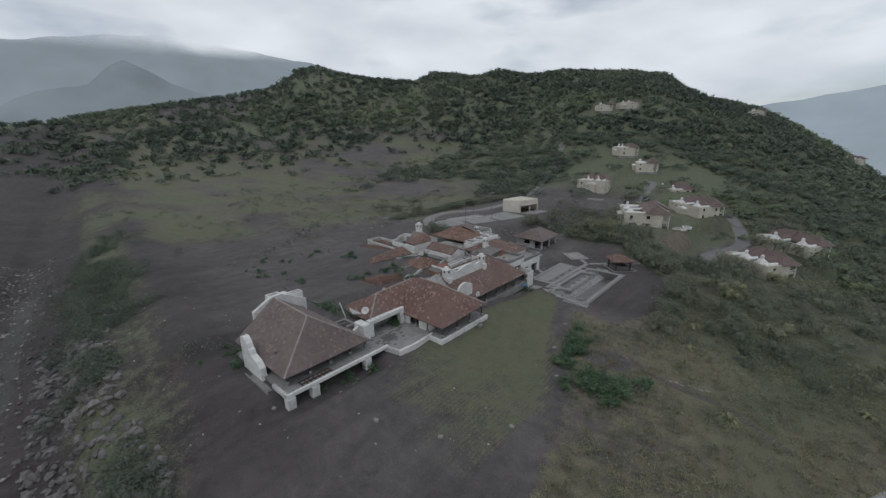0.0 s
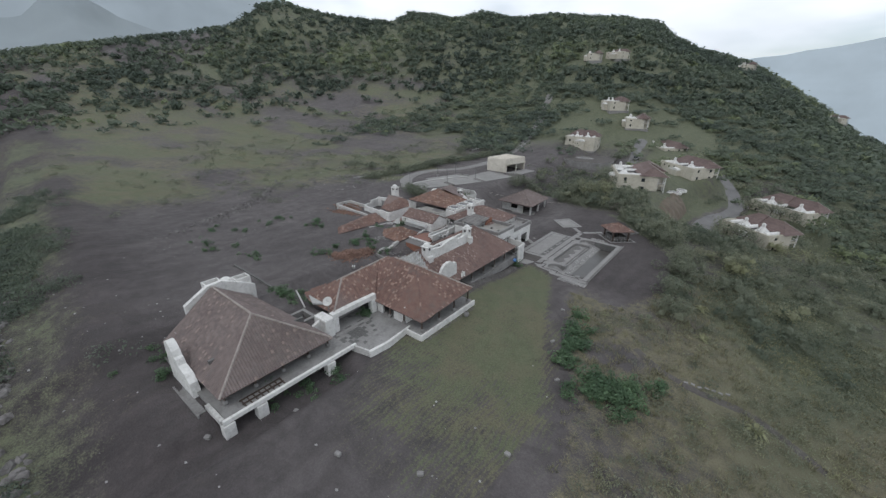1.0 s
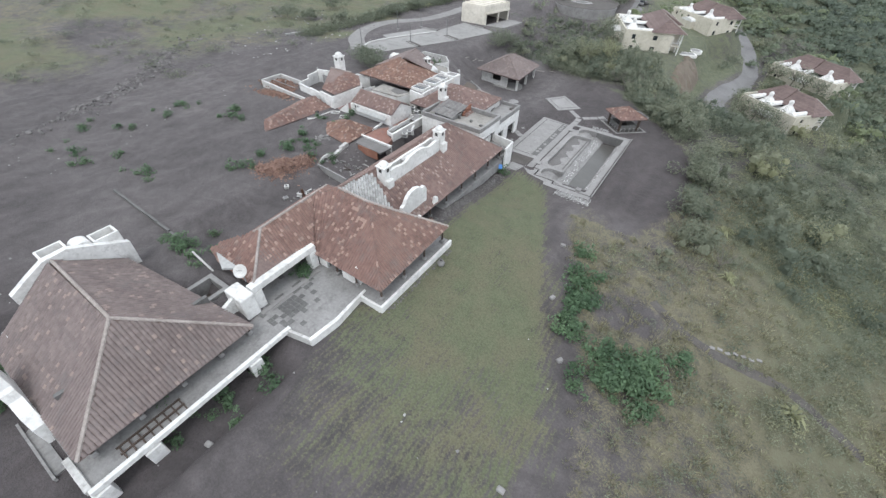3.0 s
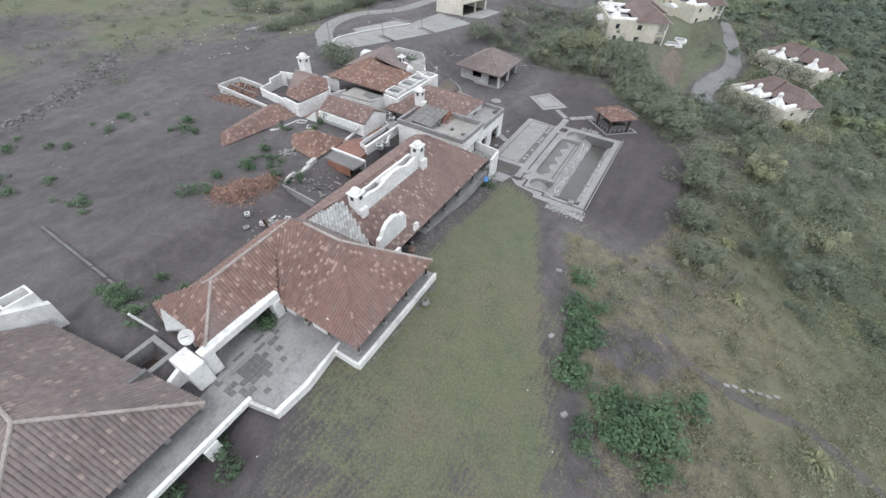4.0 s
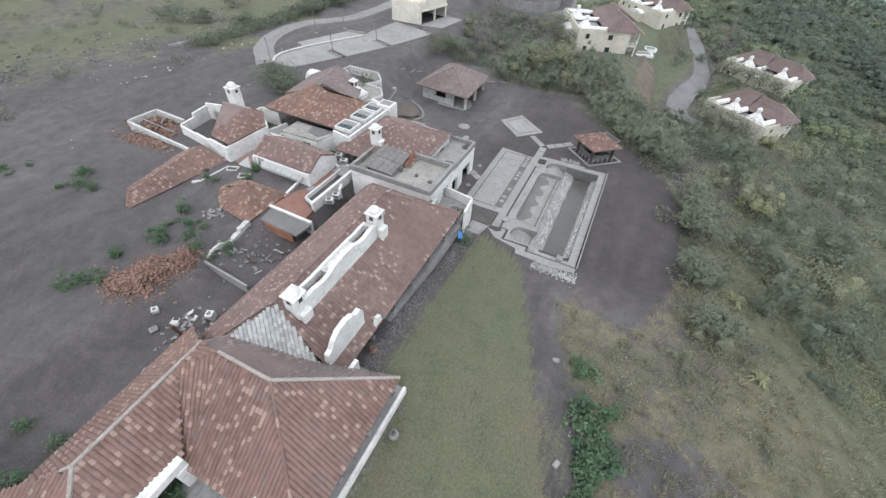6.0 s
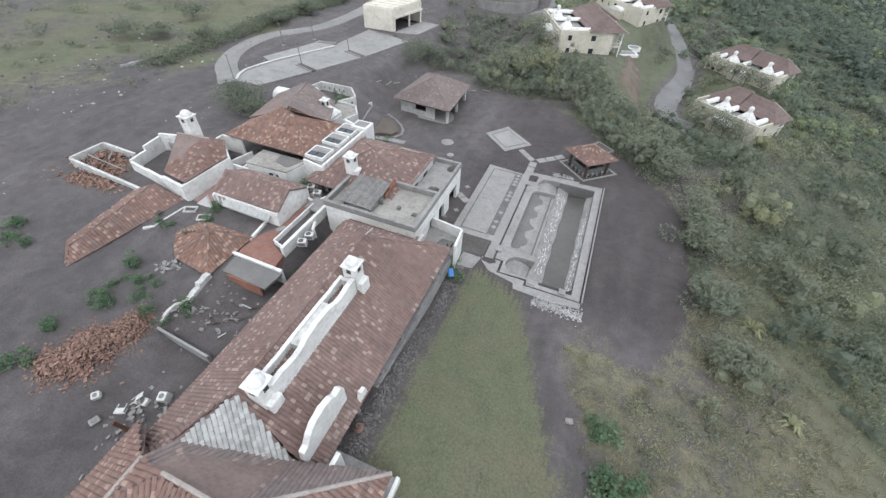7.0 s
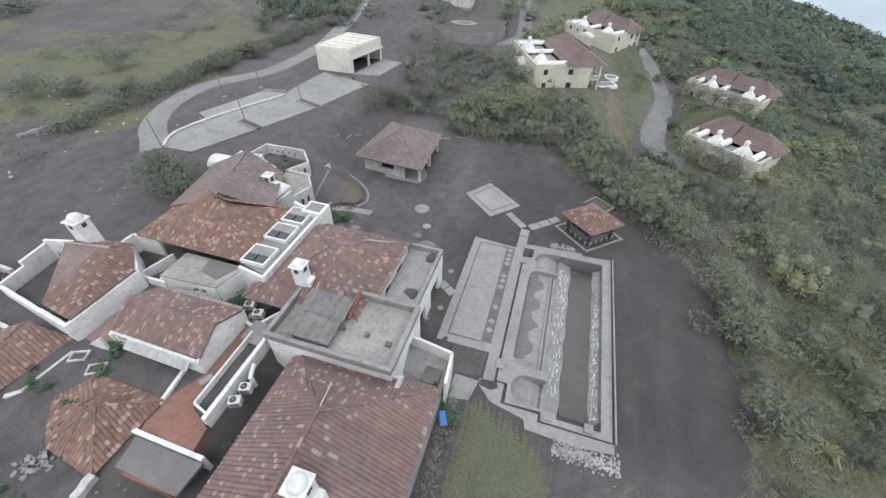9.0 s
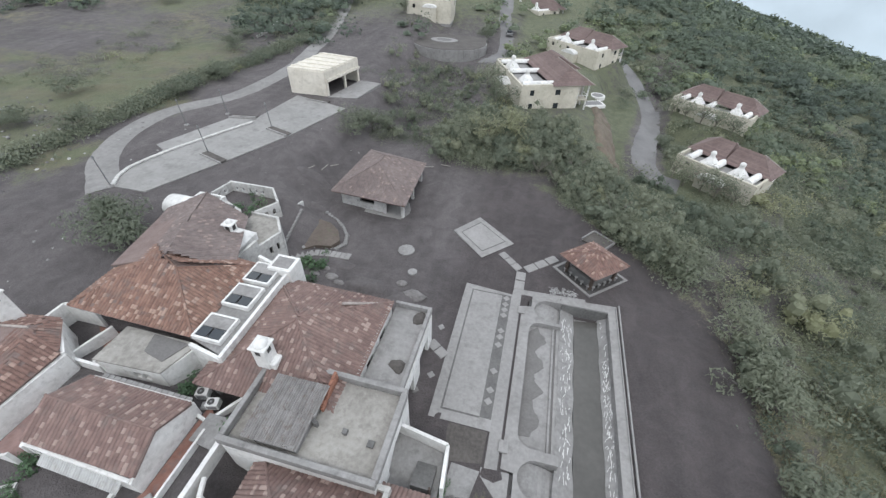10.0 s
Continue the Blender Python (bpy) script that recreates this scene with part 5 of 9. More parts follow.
# ---- north wing: long roof, cupola, roofless rooms ----
def north_wing():
    t = thing("north_wing", (-38, 17, 2.5), "long tiled wing with white cupola and roofless rooms", "house")
    a, b = (-36.0, 8.9, 7.78), (-41.0, 19.4, 6.4)
    planes = [((-31.4, 10.4, 6.2), (-36.2, 18.6, 4.9), b, a), (a, b, (-45.6, 18.3, 4.3), (-41.6, 8.4, 5.95)), ((-36.2, 18.6, 4.9), (-43.5, 20.8, 4.6), b), (b, (-43.5, 20.8, 4.6), (-45.6, 18.3, 4.3))]
    r = tiled_roof(t, planes, M_tile_a, label="dusty grey-brown tile roof")
    ridge_cap(r, a, b, M_tile_a, 0.1)
    # roofless room with weeds, side room and its low yard wall
    slots = lambda n, sill, head: [(0.5 + 0.85 * i, 0.85 + 0.85 * i, sill, head) for i in range(n)]
    for row in (((-43.4, 22.2), (-42.9, 24.7), 1.0, 4.3, 0.22, slots(2, 2.4, 2.8)), ((-42.9, 24.7), (-37.4, 24.8), 0.4, 4.4, 0.22, slots(5, 2.9, 3.4)), ((-37.4, 24.8), (-35.5, 22.7), 0.2, 4.3, 0.22, slots(2, 2.7, 3.4)), ((-35.5, 22.7), (-37.0, 20.2), 0.2, 4.2, 0.22, slots(2, 2.7, 3.4)), ((-37.1, 20.3), (-34.0, 20.2), 0.2, 4.2, 0.22), ((-34.0, 20.2), (-32.4, 18.1), 0.0, 4.2, 0.24, slots(2, 2.4, 3.3)), ((-32.4, 18.1), (-33.2, 15.6), 0.0, 4.2, 0.24, slots(2, 2.4, 3.3)), ((-33.2, 15.6), (-33.6, 12.6), 1.0, 4.9, 0.25)):
        part("roofless_room_wall", wall(bmesh.new(), *row), M_white_dirty, t, "stained white wall with small openings")
    part("yard_wall", wall(bmesh.new(), (-36.1, 23.9), (-35.2, 26.6), -0.6, 1.9, 0.2), M_white_dirty, t, "low white yard wall")
    part("room_floor", prism(bmesh.new(), [(-43.2, 22.2), (-42.7, 24.5), (-37.5, 24.6), (-35.8, 22.7), (-37.2, 20.4)], 1.0, 3.0), M_soil, t, "weedy soil in the roofless room")
    part("side_roof", prism(bmesh.new(), [(-36.9, 18.0), (-37.0, 20.2), (-34.1, 20.1), (-32.6, 18.1), (-33.3, 15.8)], 3.7, 3.95), M_silted, t, "silted flat roof of the side room")
    # cupola: stepped base, sloping skirt, lantern
    part("cupola_base", boxes((-36.8, -34.0, 14.0, 16.8, 3.6, 4.75), bevel=0.04), M_white, t, "white plastered cupola base")
    skirt = bmesh.new()
    bmesh.ops.create_cone(skirt, cap_ends=True, segments=4, radius1=1.95, radius2=0.66, depth=1.05, matrix=Matrix.Translation((-35.35, 15.4, 5.27)) @ Matrix.Rotation(radians(45), 4, "Z"))
    part("cupola_skirt", skirt, M_white, t, "white sloping cupola skirt")
    cup = part("cupola", boxes((-35.75, -34.95, 15.0, 15.8, 5.8, 6.55), bevel=0.03), M_white, t, "white lantern cupola")
    ob = finish("cupola_cap", boxes((-35.9, -34.8, 14.85, 15.95, 6.55, 6.7), bevel=0.05), M_white); ob.parent = cup
    ob = finish("cupola_dome", dome(bmesh.new(), -35.35, 15.4, 6.7, 0.32), M_white, True); ob.parent = cup
    # Thin dark plates put the shade of four openings on the lantern.
    for dx, dy in ((0.405, 0), (-0.405, 0), (0, 0.405), (0, -0.405)):
        sx, sy = (0.01, 0.2) if dx else (0.2, 0.01)
        ob = finish("cupola_opening", boxes((-35.35 + dx - sx, -35.35 + dx + sx, 15.4 + dy - sy, 15.4 + dy + sy, 5.95, 6.45)), M_dark); ob.parent = cup
    part("white_vault", vault(bmesh.new(), -47.6, -43.6, 18.9, 21.8, 2.9, 1.3, "x"), M_white, t, "white barrel vault", True)
    fr = boxes((-43.3, -40.2, 19.0, 19.25, 4.2, 5.3), (-43.3, -40.2, 20.5, 20.75, 4.2, 5.3), (-43.3, -43.05, 19.25, 20.5, 4.2, 5.3), (-40.45, -40.2, 19.25, 20.5, 4.2, 5.3))
    bmesh.ops.remove_doubles(fr, verts=fr.verts[:], dist=0.0005)
    part("skylight_frame", fr, M_white, t, "white raised skylight frame")
    part("skylight_glass", boxes((-43.05, -40.45, 19.25, 20.5, 4.9, 5.1)), M_conc_dark, t)
    part("stepped_roof", prism(bmesh.new(), [(-40.2, 19.0), (-40.2, 20.7), (-37.8, 19.7), (-36.6, 17.7), (-37.6, 17.3)], 4.0, 4.75), M_white_dirty, t, "stepped white plaster roof edge")
    for r, z in (((-39.9, -38.6, 19.1, 19.9), 4.76), ((-38.4, -37.4, 17.9, 18.7), 4.76)):
        part("roof_hatch", boxes((*r, z, z + 0.25), bevel=0.02), M_conc_dark, t)
north_wing()

# ---- kitchen house ----
def kitchen():
    t = thing("kitchen_house", (-31.5, -2.2, 2.6), "low white house with grey-brown gabled tile roof", "house")
    e, w_ = -27.4, -35.3
    rz, ez = 6.2, 4.9
    planes = [((w_, -4.2, 5.05), (e, -4.2, 5.05), (e, -2.1, rz), (w_, -2.0, rz)), ((w_, 0.1, 5.05), (e, 0.2, 5.05), (e, -2.1, rz), (w_, -2.0, rz))]
    r = tiled_roof(t, planes, M_tile_c, label="dusty grey-brown gabled tile roof")
    ridge_cap(r, (w_, -2.0, rz), (e, -2.1, rz), M_tile_c, 0.1)
    part("gable", plate(bmesh.new(), [(-4.5, 2.6), (0.4, 2.6), (0.4, 4.9), (-2.1, 6.15), (-4.5, 4.8)], "y", -27.65, -27.45), M_white, t, "white gable wall")
    part("west_gable", plate(bmesh.new(), [(-4.5, 2.6), (0.3, 2.6), (0.3, 4.8), (-2.1, 6.0), (-4.5, 4.8)], "y", -35.25, -35.05), M_white, t)
    w = wall(bmesh.new(), (-35.0, -4.3), (-27.6, -4.4), 2.6, 4.95, 0.2, [(0.4, 0.75, 1.6, 2.25), (0.9, 1.25, 1.6, 2.25)])
    part("front_wall", w, M_white, t)
    part("back_wall", wall(bmesh.new(), (-35.0, 0.2), (-27.6, 0.3), 2.6, 4.95, 0.2), M_white, t)
    # Dark sheet behind the small windows stands in for the shaded inside.
    part("dark_opening", boxes((-34.7, -33.6, -4.2, -4.1, 4.0, 5.0)), M_dark, t)
    part("lean_to_sheet", corrugated((-33.8, -4.95, 4.3), (-28.2, -5.05, 4.25), (0.02, 0.62, 0.42), 34, 0.06), M_sheet_pale, t, "pale corrugated lean-to sheet under the eave")
    for i in range(15):
        part("gutter_slab", boxes((-34.6 + 0.46 * i, -34.2 + 0.46 * i, 0.25, 0.65, 4.75, 4.83)), M_conc_pale, t)
    part("wing_sail", plate(bmesh.new(), [(-37.9, 3.0), (-35.3, 3.0), (-35.3, 5.0)], "x", -5.1, -4.9), M_white, t)
kitchen()

# ---- west house with lantern chimney and half a roof ----
def west_house():
    t = thing("west_house", (-42.5, -2, 2.8), "roofless white house with half a red tile roof", "house")
    for row in (((-47.6, -3.5), (-44.6, -4.0), 2.8, 4.75, 0.3), ((-44.6, -4.0), (-41.6, -4.5), 2.8, 4.9, 0.3), ((-41.6, -4.5), (-38.3, -5.0), 2.8, 5.2, 0.3), ((-38.3, -5.0), (-38.0, 0.9), 2.8, 5.3, 0.3), ((-47.6, -3.5), (-47.9, -1.4), 2.8, 4.9, 0.25), ((-47.9, -1.4), (-48.3, 1.1), 2.8, 5.4, 0.25), ((-48.3, 1.1), (-44.5, 2.1), 2.8, 5.7, 0.25), ((-44.5, 2.1), (-40.8, 3.0), 2.8, 5.6, 0.25), ((-38.0, 0.9), (-40.8, 3.0), 2.8, 5.5, 0.25)):
        part("wall", wall(bmesh.new(), *row), M_white, t)
    r0, r1 = (-44.2, 0.6, 6.9), (-40.6, 1.4, 6.7)
    planes = [((-41.6, -4.1, 5.45), (-38.3, -4.6, 5.45), r1, r0), (r0, r1, (-40.6, 3.1, 5.6), (-44.6, 2.4, 5.7)), (r1, (-38.2, 0.8, 5.55), (-40.6, 3.1, 5.6))]
    planes.append(((-38.3, -4.6, 5.45), (-38.1, 0.9, 5.5), r1))
    r = tiled_roof(t, planes, M_tile_b, gaps=0.05, label="broken red clay tile roof")
    ridge_cap(r, r0, r1, M_cap, 0.1)
    chimney(t, -43.4, 1.9, 5.2, 8.5, 0.62, False)
    part("room_floor", prism(bmesh.new(), [(-47.4, -3.3), (-41.5, -4.4), (-43.5, 1.9), (-48.0, 1.0)], 2.8, 3.1), M_soil, t, "ash-filled room floor")
    part("stained_wall", boxes((-46.6, -44.2, 0.6, 0.75, 3.1, 5.2)), M_conc, t)
west_house()

# ---- walled yard of rubble west of it ----
def rubble_bits(name, spots, material, size, n, seed, label, category, flat=0.35):
    """A heap of broken pieces: angular slabs at all tilts. spots: (x, y, z, spread x, spread y, height)."""
    rnd = random.Random(seed)
    rows = []
    cube = np.array([(-1, -1, -1), (1, -1, -1), (1, 1, -1), (-1, 1, -1), (-1, -1, 1), (1, -1, 1), (1, 1, 1), (-1, 1, 1)], dtype=float)
    F = ((4, 5, 6, 7), (0, 1, 5, 4), (1, 2, 6, 5), (2, 3, 7, 6), (3, 0, 4, 7))
    for _ in range(n):
        x, y, z, sx, sy, hgt = rnd.choice(spots)
        dx, dy = rnd.gauss(0, 0.5), rnd.gauss(0, 0.5)
        px, py = x + dx * sx, y + dy * sy
        fall = max(0.0, 1 - dx * dx - dy * dy)
        pz = (z if z is not None else land(px, py)) + rnd.random() * hgt * fall
        m = np.array(Euler((rnd.gauss(0, 0.45), rnd.gauss(0, 0.45), rnd.random() * 6.3)).to_matrix())
        s = size * rnd.uniform(0.5, 1.4)
        jit = np.array([[rnd.uniform(0.6, 1.2) for _ in range(3)] for _ in range(8)])
        C = (cube * jit * (s, s * rnd.uniform(0.4, 0.9), s * flat)) @ m.T + (px, py, pz)
        for f in F:
            rows.append(C[list(f)])
    ob = quads_object(name, np.concatenate(rows), material)
    return tagged(ob, label, category, kind="stuff")

def rubble_yard():
    t = thing("rubble_yard_wall", (-49.5, -3.5, 2.8), "low broken plaster wall round a rubble yard", "wall")
    for row in (((-55.4, -5.2), (-55.2, -1.4), 2.6, 4.1, 0.28), ((-55.2, -1.4), (-49.8, -1.6), 2.6, 4.1, 0.28), ((-55.4, -5.2), (-43.8, -6.0), 2.6, 4.0, 0.28)):
        part("wall", wall(bmesh.new(), *row), M_white_dirty, t)
    rubble_bits("tile_rubble", [(-52.5, -3.4, 3.4, 3.4, 2.0, 0.5), (-49.5, -4.2, 3.3, 2.6, 1.6, 0.4), (-51, -6.6, None, 5, 1.0, 0.3)], M_rubble, 0.15, 1100, 3, "heap of broken red roof tiles", "rubble")
    for a, b in (((-54.5, -3.8, 3.9), (-47.5, -4.6, 4.3)), ((-52.8, -2.2, 3.9), (-51.4, -3.6, 4.0))):
        o = tagged(finish("fallen_beam", tube(bmesh.new(), a, b, 0.09, 0.07, 6), M_conc), "fallen grey roof beam on tile rubble", "beam")
rubble_yard()

# ---- alley, yards and buried roofs ----
def yards():
    t = thing("service_alley", (-26, -3, 2.4), "narrow service alley between white walls", "alley")
    for row in (((-26.3, -0.6), (-26.3, -6.6), 2.2, 3.95, 0.14), ((-26.3, -6.6), (-25.2, -6.9), 2.2, 3.9, 0.14), ((-24.8, 2.6), (-24.8, -7.4), 2.0, 4.2, 0.3), ((-28.6, 0.4), (-26.6, -0.1), 2.2, 3.8, 0.2), ((-26.6, -0.1), (-25.2, 2.2), 2.2, 3.8, 0.2)):
        part("wall", wall(bmesh.new(), *row), M_white, t)
    part("alley_floor", prism(bmesh.new(), [(-26.2, -6.6), (-25.0, -6.8), (-25.0, -0.6), (-26.2, -0.6)], 1.6, 3.05), M_conc_dark, t)
    part("slab_roof", prism(bmesh.new(), [(-26.8, -1.4), (-25.0, -1.6), (-24.9, 0.4), (-26.7, 0.4)], 3.7, 3.9), M_conc, t, "grey concrete canopy")
    part("red_floor", prism(bmesh.new(), [(-28.9, -7.6), (-28.4, -9.0), (-24.4, -9.0), (-24.6, -7.6), (-26.35, -6.8), (-26.4, 0.4), (-27.3, 1.0), (-27.4, -4.4)], 2.3, 3.5), M_redfloor, t, "red clay yard floor")
    part("pink_floor", prism(bmesh.new(), [(-38.0, -4.8), (-35.4, -5.0), (-35.4, 0.6), (-38.0, 0.8)], 2.4, 3.5), M_pinkfloor, t, "faded pink courtyard floor")
    for x, y, r in ((-27.9, 0.0, 20), (-27.3, 0.9, 20), (-26.9, -4.9, 60)):
        p = tagged(finish("planter_box", boxes((x - 0.45, x + 0.45, y - 0.25, y + 0.25, 3.48, 3.74, r), bevel=0.03), M_conc_pale), "small concrete planter box on the red floor", "planter", "planter boxes")
    # wall between the two sunken roofs
    w2 = thing("courtyard_wall", (-30, -6, 2.4), "low white courtyard wall with pilasters", "wall")
    for row in (((-29.0, -4.5), (-28.6, -7.3), 2.2, 3.7, 0.24), ((-28.9, -9.1), (-23.5, -9.2), 2.0, 3.6, 0.28)):
        part("wall", wall(bmesh.new(), *row), M_white, w2)
    part("brick_face", boxes((-27.6, -24.2, -11.3, -11.15, 2.2, 3.3)), M_brick, w2, "exposed red brick face")
    part("annex_roof", prism(bmesh.new(), [(-28.2, -11.1), (-23.6, -11.3), (-23.4, -9.4), (-28.5, -9.3)], 3.2, 3.4), M_drift, w2, "ash-covered flat annex roof")
    # small white frames and curbs in the ash
    for x, y, a in ((-37.0, -6.1, 25), (-34.9, -6.5, 30)):
        f = tagged(finish("well_curb", boxes((x - 0.6, x + 0.6, y - 0.42, y - 0.32, 3.2, 3.62, a, (x, y)), (x - 0.6, x + 0.6, y + 0.32, y + 0.42, 3.2, 3.62, a, (x, y)), (x - 0.6, x - 0.5, y - 0.32, y + 0.32, 3.2, 3.62, a, (x, y)), (x + 0.5, x + 0.6, y - 0.32, y + 0.32, 3.2, 3.62, a, (x, y))), M_white_dirty), "open white plastered curb in the ash", "curb")
    w3 = tagged(finish("broken_wall", wall(wall(bmesh.new(), (-37.9, -5.9), (-38.2, -9.2), 2.4, 3.5, 0.2), (-38.2, -9.2), (-39.0, -9.9), 2.4, 3.4, 0.3), M_white_dirty), "broken low white wall in the ash", "wall")
yards()

def sunken_roofs():
    t = thing("buried_roof", (-40.5, -10, 2.6), "red clay tile roof half buried in ash", "roof", "buried roofs")
    pl = [((-40.9, -16.0, 3.05), (-39.1, -5.0, 3.35), (-42.1, -5.4, 4.6)), ((-40.9, -16.0, 3.05), (-42.1, -5.4, 4.6), (-42.0, -14.4, 3.75)), ((-42.0, -14.4, 3.75), (-42.1, -5.4, 4.6), (-44.6, -6.0, 3.5)), ((-42.0, -14.4, 3.75), (-44.6, -6.0, 3.5), (-43.9, -13.8, 3.1)), ((-40.9, -16.0, 3.05), (-42.0, -14.4, 3.75), (-43.9, -13.8, 3.1))]
    tiled_roof(t, pl, M_tile_b, gaps=0.03, label="broken red clay tile roof")
    # Small dark block puts the shade of a hole on the roof.
    part("dark_gap", boxes((-39.3, -38.9, -8.1, -7.6, 3.6, 3.75)), M_dark, t)
    t2 = thing("buried_roof", (-31.5, -9, 2.6), "red clay tile hip roof sunk into ash", "roof", "buried roofs")
    a = (-31.2, -8.9, 4.85)
    pl = [((-36.3, -9.0, 3.15), (-33.3, -11.4, 3.15), a), ((-33.3, -11.4, 3.15), (-29.2, -11.9, 3.15), a), ((-29.2, -11.9, 3.15), (-28.5, -7.0, 3.7), a), ((-28.5, -7.0, 3.7), (-34.5, -6.9, 3.4), a), ((-34.5, -6.9, 3.4), (-36.3, -9.0, 3.15), a)]
    r = tiled_roof(t2, pl, M_tile_n, gaps=0.04, label="broken orange-brown tile hips")
    ridge_cap(r, (-29.2, -11.9, 3.15), a, M_tile_n, 0.1), ridge_cap(r, (-28.5, -7.0, 3.7), a, M_tile_n, 0.1)
sunken_roofs()

def ruin():
    t = thing("ruined_wall", (-29, -14, 2.4), "broken white wall with an arched gap in ash", "wall")
    b = plate(bmesh.new(), [(-16.9, 1.6), (-16.55, 1.6), (-16.5, 2.75), (-16.0, 3.0), (-15.5, 2.7), (-15.4, 1.6), (-14.4, 1.6), (-14.4, 2.85), (-14.8, 2.95), (-15.3, 3.2), (-15.9, 3.22), (-16.4, 3.1), (-16.9, 2.7)], "y", -29.25, -29.0)
    part("leaning_slab", plate(bmesh.new(), [(-14.4, 1.6), (-11.8, 1.6), (-11.8, 3.4), (-12.2, 3.45), (-12.65, 3.3), (-13.05, 3.32), (-13.15, 3.0), (-13.7, 2.95), (-14.05, 2.75), (-14.4, 2.8)], "y", -29.35, -28.85), M_white_dirty, t, "broken white wall slab")
    part("wall", b, M_white_dirty, t, "stained white arched wall")
    w = wall(bmesh.new(), (-29.0, -17.3), (-23.6, -17.7), 1.6, 2.75, 0.18)
    part("curb", w, M_conc, t)
    rubble_bits("tile_rubble", [(-32.3, -22.4, None, 2.2, 1.4, 0.35), (-31.2, -20.8, None, 1.8, 2.2, 0.45), (-30.6, -18.2, None, 1.3, 1.8, 0.35), (-32.2, -20.4, None, 1.4, 1.5, 0.4)], M_rubble, 0.10, 3000, 11, "heap of broken red clay roof tiles on ash", "rubble")
    rubble_bits("wall_rubble", [(-26.5, -14.2, None, 3.0, 3.2, 0.3), (-24.6, -22.5, None, 2.6, 2.4, 0.3), (-23.4, -26.5, None, 1.6, 2.4, 0.3), (-33.0, -12.2, None, 0.8, 0.8, 0.3)], M_conc_pale, 0.14, 230, 12, "scattered grey plaster rubble in the ash", "rubble")
    rnd = random.Random(8)
    for i in range(11):
        x, y = -26.3 + rnd.gauss(0, 1.3), -14.6 + rnd.gauss(0, 1.6)
        z = land(x, y)
        a, l = rnd.random() * 6.3, rnd.uniform(0.6, 1.7)
        tagged(finish("loose_plank", tube(bmesh.new(), (x, y, z + 0.08), (x + l * math.cos(a), y + l * math.sin(a), z + 0.25), 0.055, 0.045, 5), rnd.choice((M_white_dirty, M_conc, M_wood))), "loose grey plank lying in the ruined room", "plank", "loose planks")
ruin()

